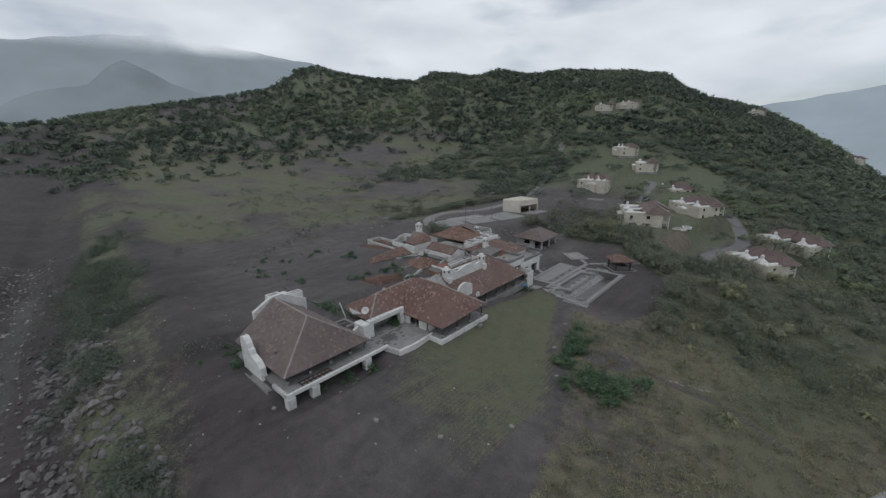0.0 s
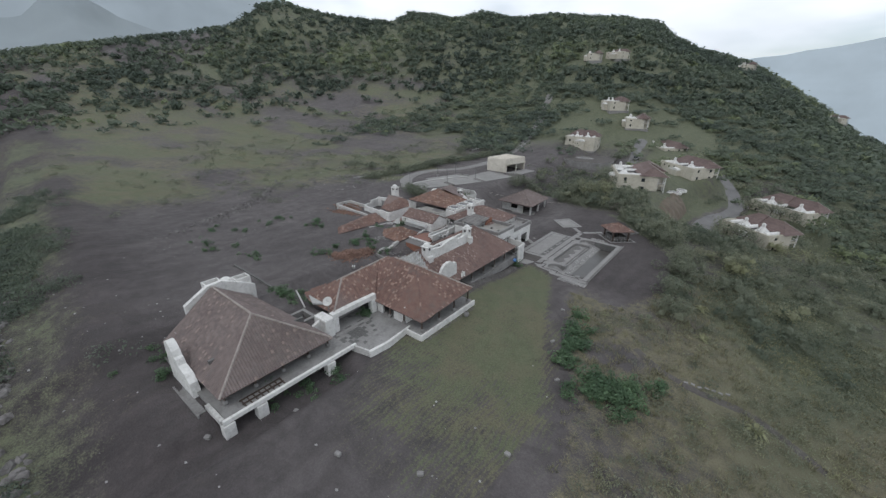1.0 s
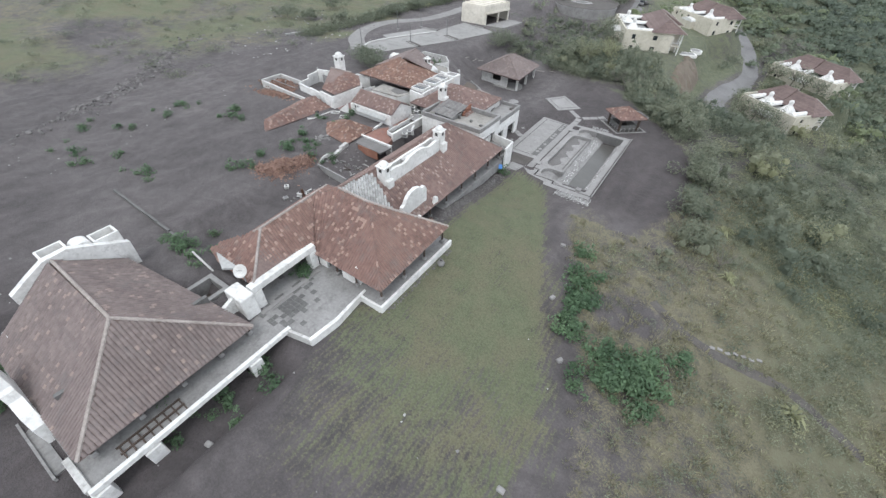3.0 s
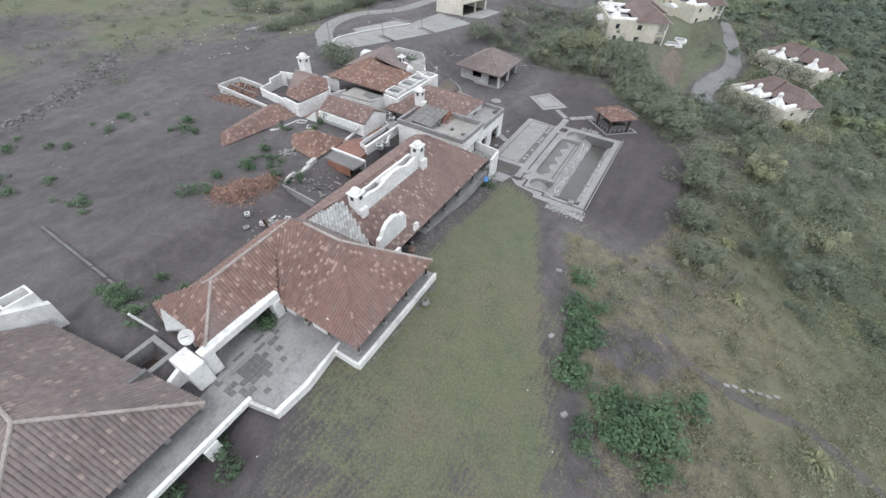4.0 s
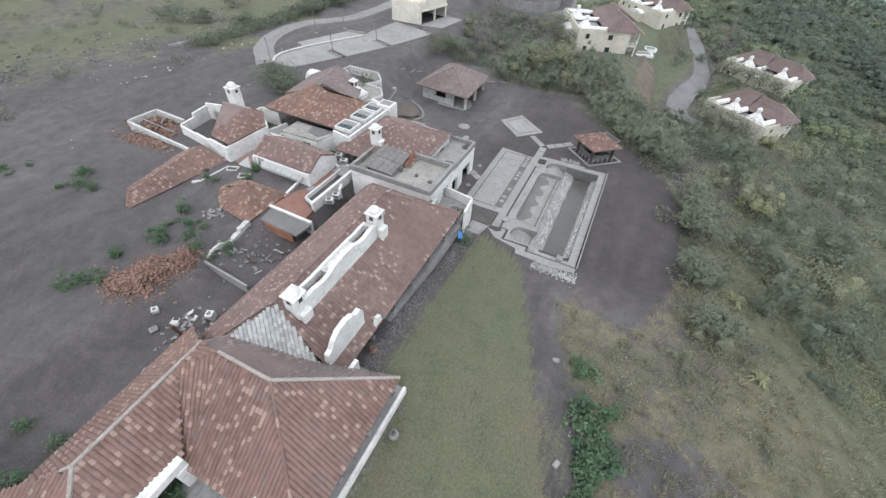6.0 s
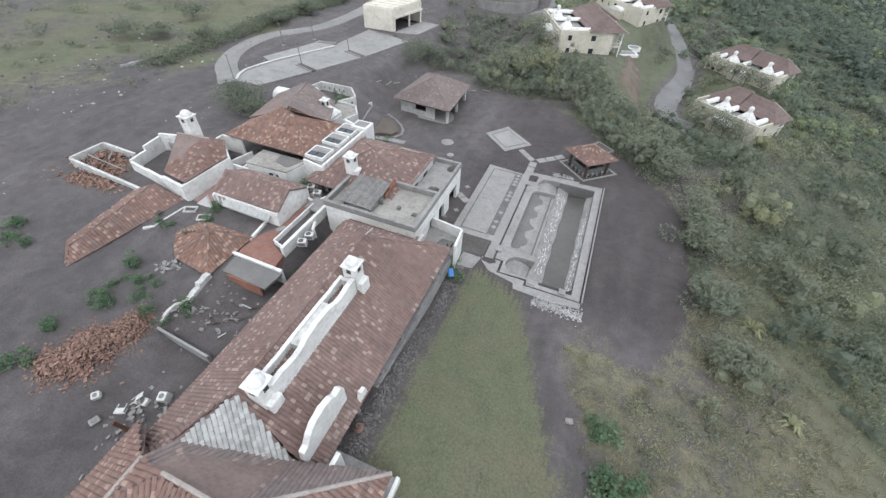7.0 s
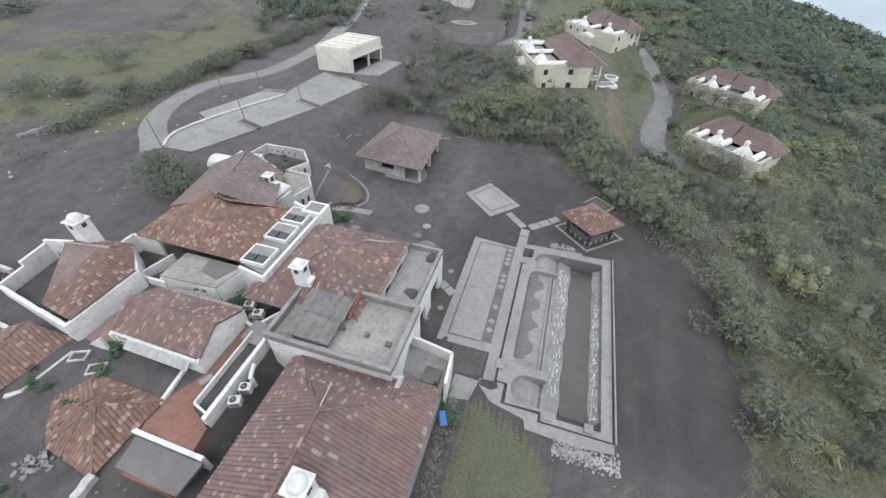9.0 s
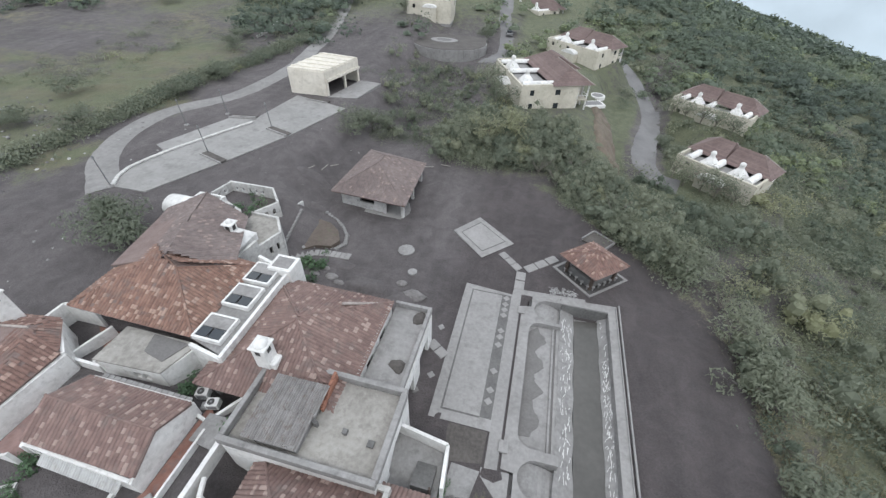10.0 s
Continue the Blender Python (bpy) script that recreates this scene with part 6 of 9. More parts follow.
# ---- pool terrace ----
def pool():
    t = thing("swimming_pool", (-2.7, 10.7, -1.5), "abandoned concrete swimming pool with murky water", "pool")
    z = 0.06
    arc = lambda cx, cy, r, a0, a1, n=10: [(cx + r * math.cos(radians(a0 + (a1 - a0) * i / n)), cy + r * math.sin(radians(a0 + (a1 - a0) * i / n))) for i in range(n + 1)]
    outer = [(-6.75, 20.25), (-6.75, 18.9), (-7.65, 18.75), (-7.65, 3.45), (-6.75, 3.4), (-6.7, 1.75), (-3.95, 1.85), (-3.85, 1.15), (1.3, 1.1), (1.35, 21.1), (-3.95, 20.75), (-3.95, 20.4)]
    hole = [(0.5, 1.6), (0.5, 20.15), (-3.9, 20.1)] + arc(-5.15, 18.72, 1.32, 80, 280, 14) + [(-3.9, 17.35), (-3.9, 17.05)]
    hole += arc(-5.75, 16.05, 1.0, 90, 180, 6) + arc(-5.75, 6.35, 1.0, 180, 270, 6) + [(-3.75, 5.3), (-3.75, 4.6)] + arc(-5.2, 3.3, 1.28, 85, 275, 14) + [(-3.85, 2.05), (-2.75, 2.05), (-2.75, 1.6)]
    top = bmesh.new()
    loops = []
    for ring in (outer, hole):
        vs = [top.verts.new((x, y, z)) for x, y in ring]
        loops += [top.edges.new((vs[i], vs[(i + 1) % len(vs)])) for i in range(len(vs))]
    bmesh.ops.triangle_fill(top, use_beauty=True, edges=loops)
    for f in top.faces:
        if f.normal.z < 0:
            f.normal_flip()
    for ring, low in ((outer, -0.5), (hole, -0.12)):
        for (ax, ay), (bx, by) in zip(ring, ring[1:] + ring[:1]):
            top.faces.new([top.verts.new(p) for p in ((ax, ay, z), (bx, by, z), (bx, by, low), (ax, ay, low))])
    part("coping", top, M_conc_pale, t, "pale concrete pool edge with rounded bays")
    side = bmesh.new()
    for (ax, ay), (bx, by) in zip(hole, hole[1:] + hole[:1]):
        side.faces.new([side.verts.new(p) for p in ((ax, ay, -0.12), (bx, by, -0.12), (bx, by, -2.3), (ax, ay, -2.3))])
    part("basin_wall", side, M_conc, t, "stained basin wall")
    for r in ((1.47, 1.6, 1.0, 21.2, -0.3, 0.2), (1.2, 1.28, 1.8, 20.6, 0.06, 0.15)):
        solid("rim_curb", [r], M_conc_pale, t)
    part("north_face", boxes((-3.85, 0.48, 20.0, 20.13, -2.2, 0.03)), M_conc_dark, t, "dark end wall")
    # shallow bay, sloping side, deep trench, pale east slope
    fl = bmesh.new()
    xs = [(-3.95, -0.62), (-2.5, -1.15), (-2.35, -1.6), (-0.35, -1.6), (-0.2, -1.15), (0.5, -0.7)]
    rows = []
    for i in range(31):
        y = 1.62 + 18.5 * i / 30
        rows.append([fl.verts.new((x + 0.05 * math.sin(i * 1.1 + x), y, zz)) for x, zz in xs])
    for p, q in zip(rows, rows[1:]):
        for k in range(len(xs) - 1):
            fl.faces.new((p[k], p[k + 1], q[k + 1], q[k]))
    part("basin_floor", fl, M_conc, t, "stained grey sloping basin floor")
    part("shallow_floor", boxes((-6.8, -3.95, 5.2, 17.2, -0.7, -0.46)), M_conc_pale, t, "pale floor of the shallow bay")
    part("water", prism(bmesh.new(), [(-2.48, 3.4), (-2.3, 2.4), (-0.9, 2.0), (-0.22, 2.6), (-0.2, 19.7), (-2.45, 19.3)], -1.3, -1.2), M_water, t, "murky stagnant water strip")
    rnd = random.Random(4)
    edge = [(-4.95 - 0.8 * abs(math.sin(y * 1.22)) ** 1.6 - rnd.random() * 0.25, y) for y in np.arange(6.4, 16.6, 0.2)]
    pts = [(-6.7, 6.3)] + [(x, float(y)) for x, y in edge] + [(-5.9, 16.95), (-6.7, 16.2)]
    part("ash_drift", prism(bmesh.new(), pts, -0.47, -0.42), M_drift, t, "dark ash drift with a ragged edge")
    for x, h in ((-4.5, -0.3), (-4.15, -0.36)):
        part("bay_ledge", boxes((x - 0.08, x + 0.08, 5.32, 17.03, -0.8, h)), M_conc_pale, t, "low pale ledge of the shallow bay")
    part("ledge_gutter", boxes((-4.42, -4.23, 5.4, 17.0, -0.6, -0.43)), M_drift, t)
    for y0, y1, yc in ((17.45, 20.0, 18.7), (2.05, 4.5, 3.3)):
        part("bay_floor", boxes((-6.5, -5.0, y0, y1, -0.9, -0.42)), M_conc, t, "stained floor of a rounded bay")
        for k in range(4):
            part("bay_step", boxes((-5.0 + 0.28 * k, -4.72 + 0.28 * k, y0, y1, -1.2, -0.5 - 0.13 * k)), M_conc if k % 2 else M_conc_pale, t, "concrete step of a rounded bay")
    # pale flaked streaks on the slopes
    st = bmesh.new()
    for _ in range(230):
        a = rnd.random() < 0.6
        x, y = (rnd.uniform(-0.05, 0.42), min(19.5, max(3, rnd.gauss(9.5, 4.0)))) if a else (rnd.uniform(-3.7, -2.7), rnd.uniform(4, 19))
        zz = (-1.15 + 0.643 * (x + 0.2)) if a else (-0.62 - 0.366 * (x + 3.95))
        l, th = rnd.uniform(0.12, 0.6), rnd.gauss(1.35 if a else 1.5, 0.22)
        c, s = math.cos(th) * l / 2, math.sin(th) * l / 2
        vs = [st.verts.new(p) for p in ((x - c - 0.02, y - s, zz + 0.03), (x - c + 0.02, y - s, zz + 0.04), (x + c + 0.02, y + s, zz + 0.04), (x + c - 0.02, y + s, zz + 0.03))]
        st.faces.new(vs)
    ob = part("flaked_paint", st, M_white, t, "flaked white paint streaks")
    tagged(ob, kind="stuff")
    for r in ((-3.75, -3.1, 1.3, 1.75, 0.06, 0.2), (-0.75, -0.1, 1.2, 1.85, 0.06, 0.32), (-8.0, -7.3, 4.5, 5.4, 0.06, 0.2), (-8.0, -7.35, 17.7, 18.6, 0.06, 0.18)):
        solid("edge_block", [r], M_conc_pale, t, "square pale concrete block", 0.02)
pool()

def deck():
    t = thing("pool_deck", (-11, 13, 0), "pale paved pool deck with dark inlaid border", "deck")
    part("deck_slab", prism(bmesh.new(), [(-13.5, 5.8), (-8.75, 5.8), (-8.75, 20.0), (-13.5, 20.4)], -0.35, 0.03), M_conc_pale, t)
    part("deck_border", boxes((-12.75, -12.6, 6.6, 19.75, 0.03, 0.036), (-12.6, -9.7, 19.6, 19.75, 0.03, 0.036), (-12.6, -9.7, 6.6, 6.75, 0.03, 0.036)), M_strip, t, "thin dark inlaid border")
    part("pebble_strip", boxes((-9.7, -8.8, 6.7, 19.75, 0.03, 0.038)), M_strip, t, "dark pebble strip")
    for y in (8.1, 9.1, 10.9, 13.6, 14.5, 15.2, 17.1, 17.8, 18.5, 19.3):
        part("diamond_paver", boxes((-9.25 - 0.24, -9.25 + 0.24, y - 0.24, y + 0.24, 0.038, 0.06, 45)), M_conc_pale, t, "pale diamond paver")
    part("walk_strip", prism(bmesh.new(), [(-8.75, 3.2), (-7.86, 3.28), (-7.86, 20.3), (-8.75, 20.0)], -0.35, 0.03), M_paver, t, "pale walk beside the pool")
    for r in ((-7.85, -7.66, 3.3, 18.9), (-7.0, -6.76, 1.75, 3.4), (-6.7, -3.9, 1.6, 1.76), (-4.1, 1.3, 0.98, 1.1), (-7.0, -6.76, 18.9, 20.3), (-7.85, -6.76, 18.76, 18.9), (-7.85, -6.76, 3.28, 3.44)):
        part("drain_channel", boxes((*r, -0.3, -0.05)), M_dark, t, "dark drain channel")
    part("south_apron", prism(bmesh.new(), [(-8.9, 2.6), (-7.8, 1.5), (-5.1, 0.9), (-4.9, 0.2), (-1.2, 0.0), (1.45, 0.3), (1.45, 0.98), (-4.1, 0.98), (-4.1, 1.6), (-7.0, 1.6), (-7.0, 3.28), (-7.85, 3.28), (-9.0, 3.2)], -0.4, 0.02), M_conc_pale, t, "pale concrete apron")
    part("north_apron", prism(bmesh.new(), [(-8.75, 20.0), (-7.85, 20.3), (-4.0, 20.35), (-4.0, 20.8), (-1.6, 20.85), (-1.6, 21.3), (-8.7, 20.9)], -0.4, 0.025), M_conc_pale, t)
    part("garden_bed", prism(bmesh.new(), [(-11.6, 3.0), (-9.0, 3.4), (-8.9, 5.7), (-13.0, 5.7)], -0.3, 0.02), M_soil, t, "dark soil bed beside the deck")
    part("corner_paving", prism(bmesh.new(), [(-11.2, 0.8), (-9.4, 1.1), (-9.0, 2.9), (-11.0, 3.0)], -0.3, 0.035), M_conc, t)
deck()

def slab_piece(name, pts, z0, z1, material, label, category, group=""):
    return tagged(finish(name, prism(bmesh.new(), pts, z0, z1), material), label, category, group)

def garden():
    t = thing("patio", (-14, 29, -0.5), "pale square patio slab with dark border in ash", "patio")
    q = [(-14.2, 32.2), (-16.8, 28.7), (-12.7, 24.8), (-9.5, 28.2)]
    cx, cy = -13.3, 28.5
    sh = lambda k: [(cx + (x - cx) * k, cy + (y - cy) * k) for x, y in q]
    zs = max(ground_z(x, y) for x, y in q) + 0.03
    part("slab", prism(bmesh.new(), q, zs - 0.6, zs), M_conc_pale, t)
    part("border", prism(bmesh.new(), sh(0.74), zs - 0.1, zs + 0.006), M_strip, t, "dark inlaid border")
    part("field", prism(bmesh.new(), sh(0.69), zs - 0.1, zs + 0.012), M_paver, t, "pale paved field")
    def pavers(points, w, n):
        for (ax, ay), (bx, by) in zip(points, points[1:]):
            L = math.hypot(bx - ax, by - ay)
            k = max(1, int(L / n))
            ang = math.degrees(math.atan2(by - ay, bx - ax))
            for i in range(k):
                u = (i + 0.5) / k
                x, y = ax + (bx - ax) * u, ay + (by - ay) * u
                zz = ground_z(x, y)
                tagged(finish("path_slab", boxes((x - L / k * 0.46, x + L / k * 0.46, y - w / 2, y + w / 2, zz - 0.2, zz + 0.07, ang), bevel=0.02), M_paver), "pale square concrete path slab in ash", "paving slab", "garden path slabs")
    pavers([(-10.7, 26.2), (-8.4, 23.9)], 0.85, 0.95)
    pavers([(-8.2, 23.6), (-8.2, 20.9)], 1.0, 1.2)
    pavers([(-7.8, 24.0), (-4.6, 26.9)], 1.0, 1.3)
    pavers([(-15.2, 12.4), (-13.5, 11.2)], 0.9, 0.9)
    pavers([(-32.4, 18.2), (-32.0, 19.5), (-30.9, 20.6), (-29.1, 21.0), (-26.8, 21.1)], 0.95, 0.5)
    pavers([(-33.2, 16.8), (-33.9, 20.6), (-34.7, 25.4)], 0.35, 0.6)
    for x, y in ((-14.2, 9.2), (-13.2, 8.0), (-15.1, 7.6), (-14.6, 14.2)):
        zz = ground_z(x, y)
        tagged(finish("stepping_stone", boxes((x - 0.25, x + 0.25, y - 0.25, y + 0.25, zz - 0.1, zz + 0.05, 45), bevel=0.015), M_conc_pale), "small pale stepping stone in dark soil", "stone", "stepping stones")
    # round table slab and discs
    for x, y, r in ((-21.2, 23.9, 0.95), (-19.4, 20.5, 0.5)):
        zz = ground_z(x, y)
        bm = tube(bmesh.new(), (x, y, zz - 0.1), (x, y, zz + 0.18), r, r * 0.97, 20)
        tagged(finish("stone_disc", bm, M_conc), "round grey concrete disc lying in ash", "concrete disc", "garden discs")
    # curved garden bed edging
    pts = [(-32.8, 18.6), (-33.5, 21.6), (-34.0, 25.2), (-32.9, 26.0), (-31.4, 25.7), (-29.8, 24.5), (-28.9, 23.0), (-29.4, 21.8), (-31.2, 21.4), (-32.3, 20.2)]
    bed = slab_piece("garden_bed", pts[::-1], -2.4, sum(ground_z(*p) for p in pts) / len(pts) + 0.04, M_bed, "brown planted soil bed with stone edging", "garden bed")
    edge = [(-33.2, 28.2), (-31.4, 27.3), (-30.0, 26.1), (-28.8, 24.6), (-28.3, 23.0), (-28.9, 21.9), (-31.0, 21.75), (-32.6, 20.4)]
    for (ax, ay), (bx, by) in zip(edge, edge[1:]):
        for u in (0.0, 0.25, 0.5, 0.75):
            x, y = ax + (bx - ax) * u, ay + (by - ay) * u
            zz = ground_z(x, y)
            w = 0.2 + 0.06 * noise.noise((x, y, 2.0))
            tagged(finish("edging_stone", boxes((x - w, x + w, y - w * 0.7, y + w * 0.7, zz - 0.15, zz + 0.13, 57 * x), bevel=0.05), M_conc), "rough grey edging stone beside the soil bed", "stone", "bed edging stones")
    for i, (x, y, r) in enumerate(((-29.2, 17.4, 0.5), (-27.3, 17.6, 0.6), (-28.4, 18.6, 0.35), (-26.2, 17.0, 0.45), (-18.3, 17.2, 1.0), (-20.0, 18.6, 0.5), (-30.9, 18.8, 0.55))):
        zz = ground_z(x, y)
        bm = bmesh.new()
        bmesh.ops.create_icosphere(bm, subdivisions=2, radius=r)
        for v in bm.verts:
            k = 1 + 0.3 * noise.noise(v.co * 1.6 + Vector((i, 0, 0)))
            v.co = (x + v.co.x * k * 1.25, y + v.co.y * k * 0.85, zz + v.co.z * 0.38 * k)
        tagged(finish("boulder", bm, M_rock, True), "weathered grey garden boulder in ash", "boulder", "garden boulders")
garden()

def ash_mound(x, y, rx, ry, h, seed):
    """A low, lumpy heap of damp ash."""
    bm = bmesh.new()
    bmesh.ops.create_grid(bm, x_segments=14, y_segments=14, size=1.0)
    for v in bm.verts:
        r = math.hypot(v.co.x, v.co.y)
        k = sm(1.0, 0.45, r + 0.25 * noise.noise((v.co.x * 2 + seed, v.co.y * 2, 0)))
        px, py = x + v.co.x * rx, y + v.co.y * ry
        v.co = (px, py, ground_z(px, py) - 0.12 + h * k * (0.8 + 0.4 * noise.noise((v.co.x * 3 + seed, v.co.y * 3, 5))))
    tagged(finish("ash_mound", bm, M_dampash, True), "low mound of dark damp ash in the garden", "ash mound", "ash mounds")
for k, (x, y, rx, ry, h) in enumerate(((-23.6, 17.4, 2.5, 1.5, 0.75), (-19.4, 16.2, 1.9, 1.5, 0.6), (-27.0, 19.6, 1.8, 1.0, 0.35), (-37.4, 33.4, 2.6, 1.4, 0.5), (-34.6, 28.8, 1.5, 1.0, 0.4))):
    ash_mound(x, y, rx, ry, h, k * 7.3)
for x, y, l, a in ((-38.4, 34.0, 1.7, 55), (-37.2, 36.0, 1.5, 80), (-36.6, 37.4, 1.4, 30), (-24.0, 42.6, 1.8, 8), (-21.5, 43.6, 1.6, -12)):
    z, c, sn = ground_z(x, y) + 0.3, math.cos(radians(a)), math.sin(radians(a))
    tagged(finish("fallen_log", tube(bmesh.new(), (x - c * l / 2, y - sn * l / 2, z - 0.15), (x + c * l / 2, y + sn * l / 2, z + 0.0), 0.07, 0.05, 7), M_driftwood), "bleached grey fallen log on the ash", "log", "fallen logs")

# ---- pool bar under a small tiled roof ----
def pool_bar():
    cx, cy = -1.2, 25.0
    t = thing("pool_bar", (cx, cy, 0), "small pool bar with red tiled hip roof", "bar")
    R = 3.45
    c = [(cx - R, cy, 2.25), (cx, cy - R + 0.4, 2.25), (cx + R, cy, 2.25), (cx, cy + R - 0.4, 2.25)]
    a = (cx, cy, 3.55)
    r = tiled_roof(t, [(c[0], c[1], a), (c[1], c[2], a), (c[2], c[3], a), (c[3], c[0], a)], M_tile_b, label="red clay tile hip roof")
    for k in c:
        ridge_cap(r, k, a, M_tile_b, 0.09)
    for x, y in ((cx - 2.4, cy), (cx, cy - 2.1), (cx + 2.4, cy), (cx, cy + 2.1)):
        part("post", boxes((x - 0.15, x + 0.15, y - 0.15, y + 0.15, -0.4, 2.3, 45)), M_wood, t, "dark timber post")
    q = [(cx - 3.8, cy + 0.3), (cx, cy - 3.3), (cx + 4.0, cy + 0.3), (cx, cy + 3.9)]
    inn = [(cx + (x - cx) * 0.9, cy + (y - cy) * 0.9) for x, y in q]
    for i in range(4):
        (ax, ay), (bx, by), (ex, ey), (fx, fy) = q[i], q[(i + 1) % 4], inn[(i + 1) % 4], inn[i]
        part("curb", prism(bmesh.new(), [(ax, ay), (bx, by), (ex, ey), (fx, fy)], -0.5, 0.12), M_conc_pale, t, "pale concrete curb")
    # Floor nearly level with the curb; near-black colour stands in for pit shade.
    part("pit_floor", prism(bmesh.new(), inn, -0.5, 0.045), M_dark, t, "dark floor with the pit's shade in its colour")
    k2 = [(cx + (x - cx) * 0.62, cy + (y - cy) * 0.62) for x, y in q]
    k3 = [(cx + (x - cx) * 0.52, cy + (y - cy) * 0.52) for x, y in q]
    for i in range(4):
        part("counter", prism(bmesh.new(), [k2[i], k2[(i + 1) % 4], k3[(i + 1) % 4], k3[i]], 0.0, 0.95), M_conc_dark, t, "dark bar counter")
    for i in (0, 1):
        for j in range(5):
            u = (j + 0.5) / 5
            x, y = k2[i][0] * (1 - u) + k2[i + 1][0] * u, k2[i][1] * (1 - u) + k2[i + 1][1] * u
            x, y = cx + (x - cx) * 1.18, cy + (y - cy) * 1.18
            s = tagged(finish("bar_stool", tube(tube(bmesh.new(), (x, y, 0.02), (x, y, 0.45), 0.08, 0.08, 8), (x, y, 0.45), (x, y, 0.53), 0.17, 0.17, 10), M_conc), "fixed concrete bar stool beside the counter", "stool", "bar stools")
    n = thing("garden_planter", (0.2, 31.2, -0.3), "low concrete frame with bare soil", "planter")
    w = wall(bmesh.new(), (-1.9, 31.0), (-0.4, 32.9), -0.6, 0.35, 0.16)
    wall(w, (-0.4, 32.9), (1.8, 31.2), -0.6, 0.35, 0.16)
    wall(w, (1.8, 31.2), (0.4, 29.4), -0.6, 0.35, 0.16)
    part("frame", w, M_conc, n)
    part("soil", prism(bmesh.new(), [(-1.8, 30.9), (0.4, 29.5), (1.7, 31.2), (-0.4, 32.8)], -0.5, 0.2), M_soil, n)
pool_bar()

# ---- garden kiosk ----
def kiosk():
    t = thing("garden_kiosk", (-28.1, 35.3, -0.9), "open white garden pavilion with brown hipped roof", "pavilion")
    c = [(-33.1, 29.9, 1.75), (-23.1, 29.2, 1.75), (-23.6, 40.1, 1.75), (-32.5, 41.7, 1.75)]
    a, b = (-28.3, 34.5, 4.1), (-28.3, 36.5, 4.1)
    r = tiled_roof(t, [(c[0], c[1], a), (c[1], c[2], b, a), (c[2], c[3], b), (c[3], c[0], a, b)], M_tile_a, label="dusty grey-brown hipped roof")
    for p, q in ((c[0], a), (c[1], a), (c[2], b), (c[3], b), (a, b)):
        ridge_cap(r, p, q, M_tile_a, 0.1)
    zf = -0.75
    part("floor_slab", prism(bmesh.new(), [(-32.9, 30.3), (-23.2, 29.7), (-23.7, 39.7), (-32.3, 41.1)], -2.4, zf), M_conc_pale, t, "pale floor slab")
    w = wall(bmesh.new(), (-32.3, 31.1), (-26.5, 30.7), zf, 1.9, 0.3, [(2.6, 4.6, 0.9, 2.1)])
    wall(w, (-32.3, 31.1), (-31.7, 40.1), zf, 1.9, 0.3)
    wall(w, (-31.7, 40.1), (-26.7, 39.5), zf, 1.9, 0.3)
    part("wall", w, M_white_dirty, t)
    for x, y in ((-26.3, 30.6), (-23.8, 30.3), (-23.9, 34.7), (-24.1, 39.1), (-26.5, 39.4)):
        part("post", boxes((x - 0.2, x + 0.2, y - 0.2, y + 0.2, zf, 1.85), bevel=0.03), M_white_dirty, t, "square white post")
    # Dark inner sheet gives the kiosk its shaded middle.
    part("inside", boxes((-31.1, -27.2, 35.8, 36.0, zf, 1.7)), M_conc_dark, t)
kiosk()

# ---- roads, car park and the raw block ----
def ribbon(name, pts, width, material, label, kind="structure", lift=0.07, step=1.3, across=4, zof=None):
    """A strip laid on the land along a line of (x, y) points, smoothed, with a ragged edge."""
    P = [Vector((x, y, 0)) for x, y in pts]
    line = []
    for i in range(len(P) - 1):
        p0, p1, p2, p3 = P[max(i - 1, 0)], P[i], P[i + 1], P[min(i + 2, len(P) - 1)]
        n = max(1, int((p2 - p1).length / step))
        for k in range(n):
            u = k / n
            line.append(0.5 * (2 * p1 + (p2 - p0) * u + (2 * p0 - 5 * p1 + 4 * p2 - p3) * u * u + (3 * p1 - p0 - 3 * p2 + p3) * u ** 3))
    line.append(P[-1])
    bm = bmesh.new()
    rows = []
    for i, p in enumerate(line):
        d = (line[min(i + 1, len(line) - 1)] - line[max(i - 1, 0)]).normalized()
        s = Vector((-d.y, d.x, 0))
        row = []
        for k in range(across + 1):
            u = k / across - 0.5
            rag = 0.25 * noise.noise((p.x * 0.4, p.y * 0.4, u * 7)) if k in (0, across) else 0
            q = p + s * (u * width + rag * (1 if u > 0 else -1))
            zz = max(land(q.x, q.y), land(p.x, p.y) - 0.25) + lift - (0.12 if k in (0, across) else 0)
            row.append(bm.verts.new((q.x, q.y, zz)))
        rows.append(row)
    for a, b in zip(rows, rows[1:]):
        for k in range(across):
            bm.faces.new((a[k], b[k], b[k + 1], a[k + 1]))
    bmesh.ops.recalc_face_normals(bm, faces=bm.faces[:])
    return tagged(finish(name, bm, material, True), label, "road", kind=kind)

ribbon("road", [(-57, 20.5), (-63.5, 26.5), (-67.2, 34), (-67.2, 42.5), (-62.0, 51), (-60.8, 60), (-61.2, 69), (-64, 84), (-67, 100), (-74, 128), (-84, 160), (-100, 205)], 4.4, M_road, "dusty grey concrete approach road")
ribbon("villa_road", [(15.5, 57.0), (12.2, 58.6), (10.4, 63), (11.6, 72), (14.6, 84), (16.0, 97), (13.5, 112), (9, 124), (6, 138)], 5.0, M_cobble, "dark cobbled villa road with pale edge")
ribbon("villa_path", [(-27, 150), (-25, 134), (-22, 116), (-21, 103), (-24, 93)], 4.6, M_cobble, "cobbled side lane")

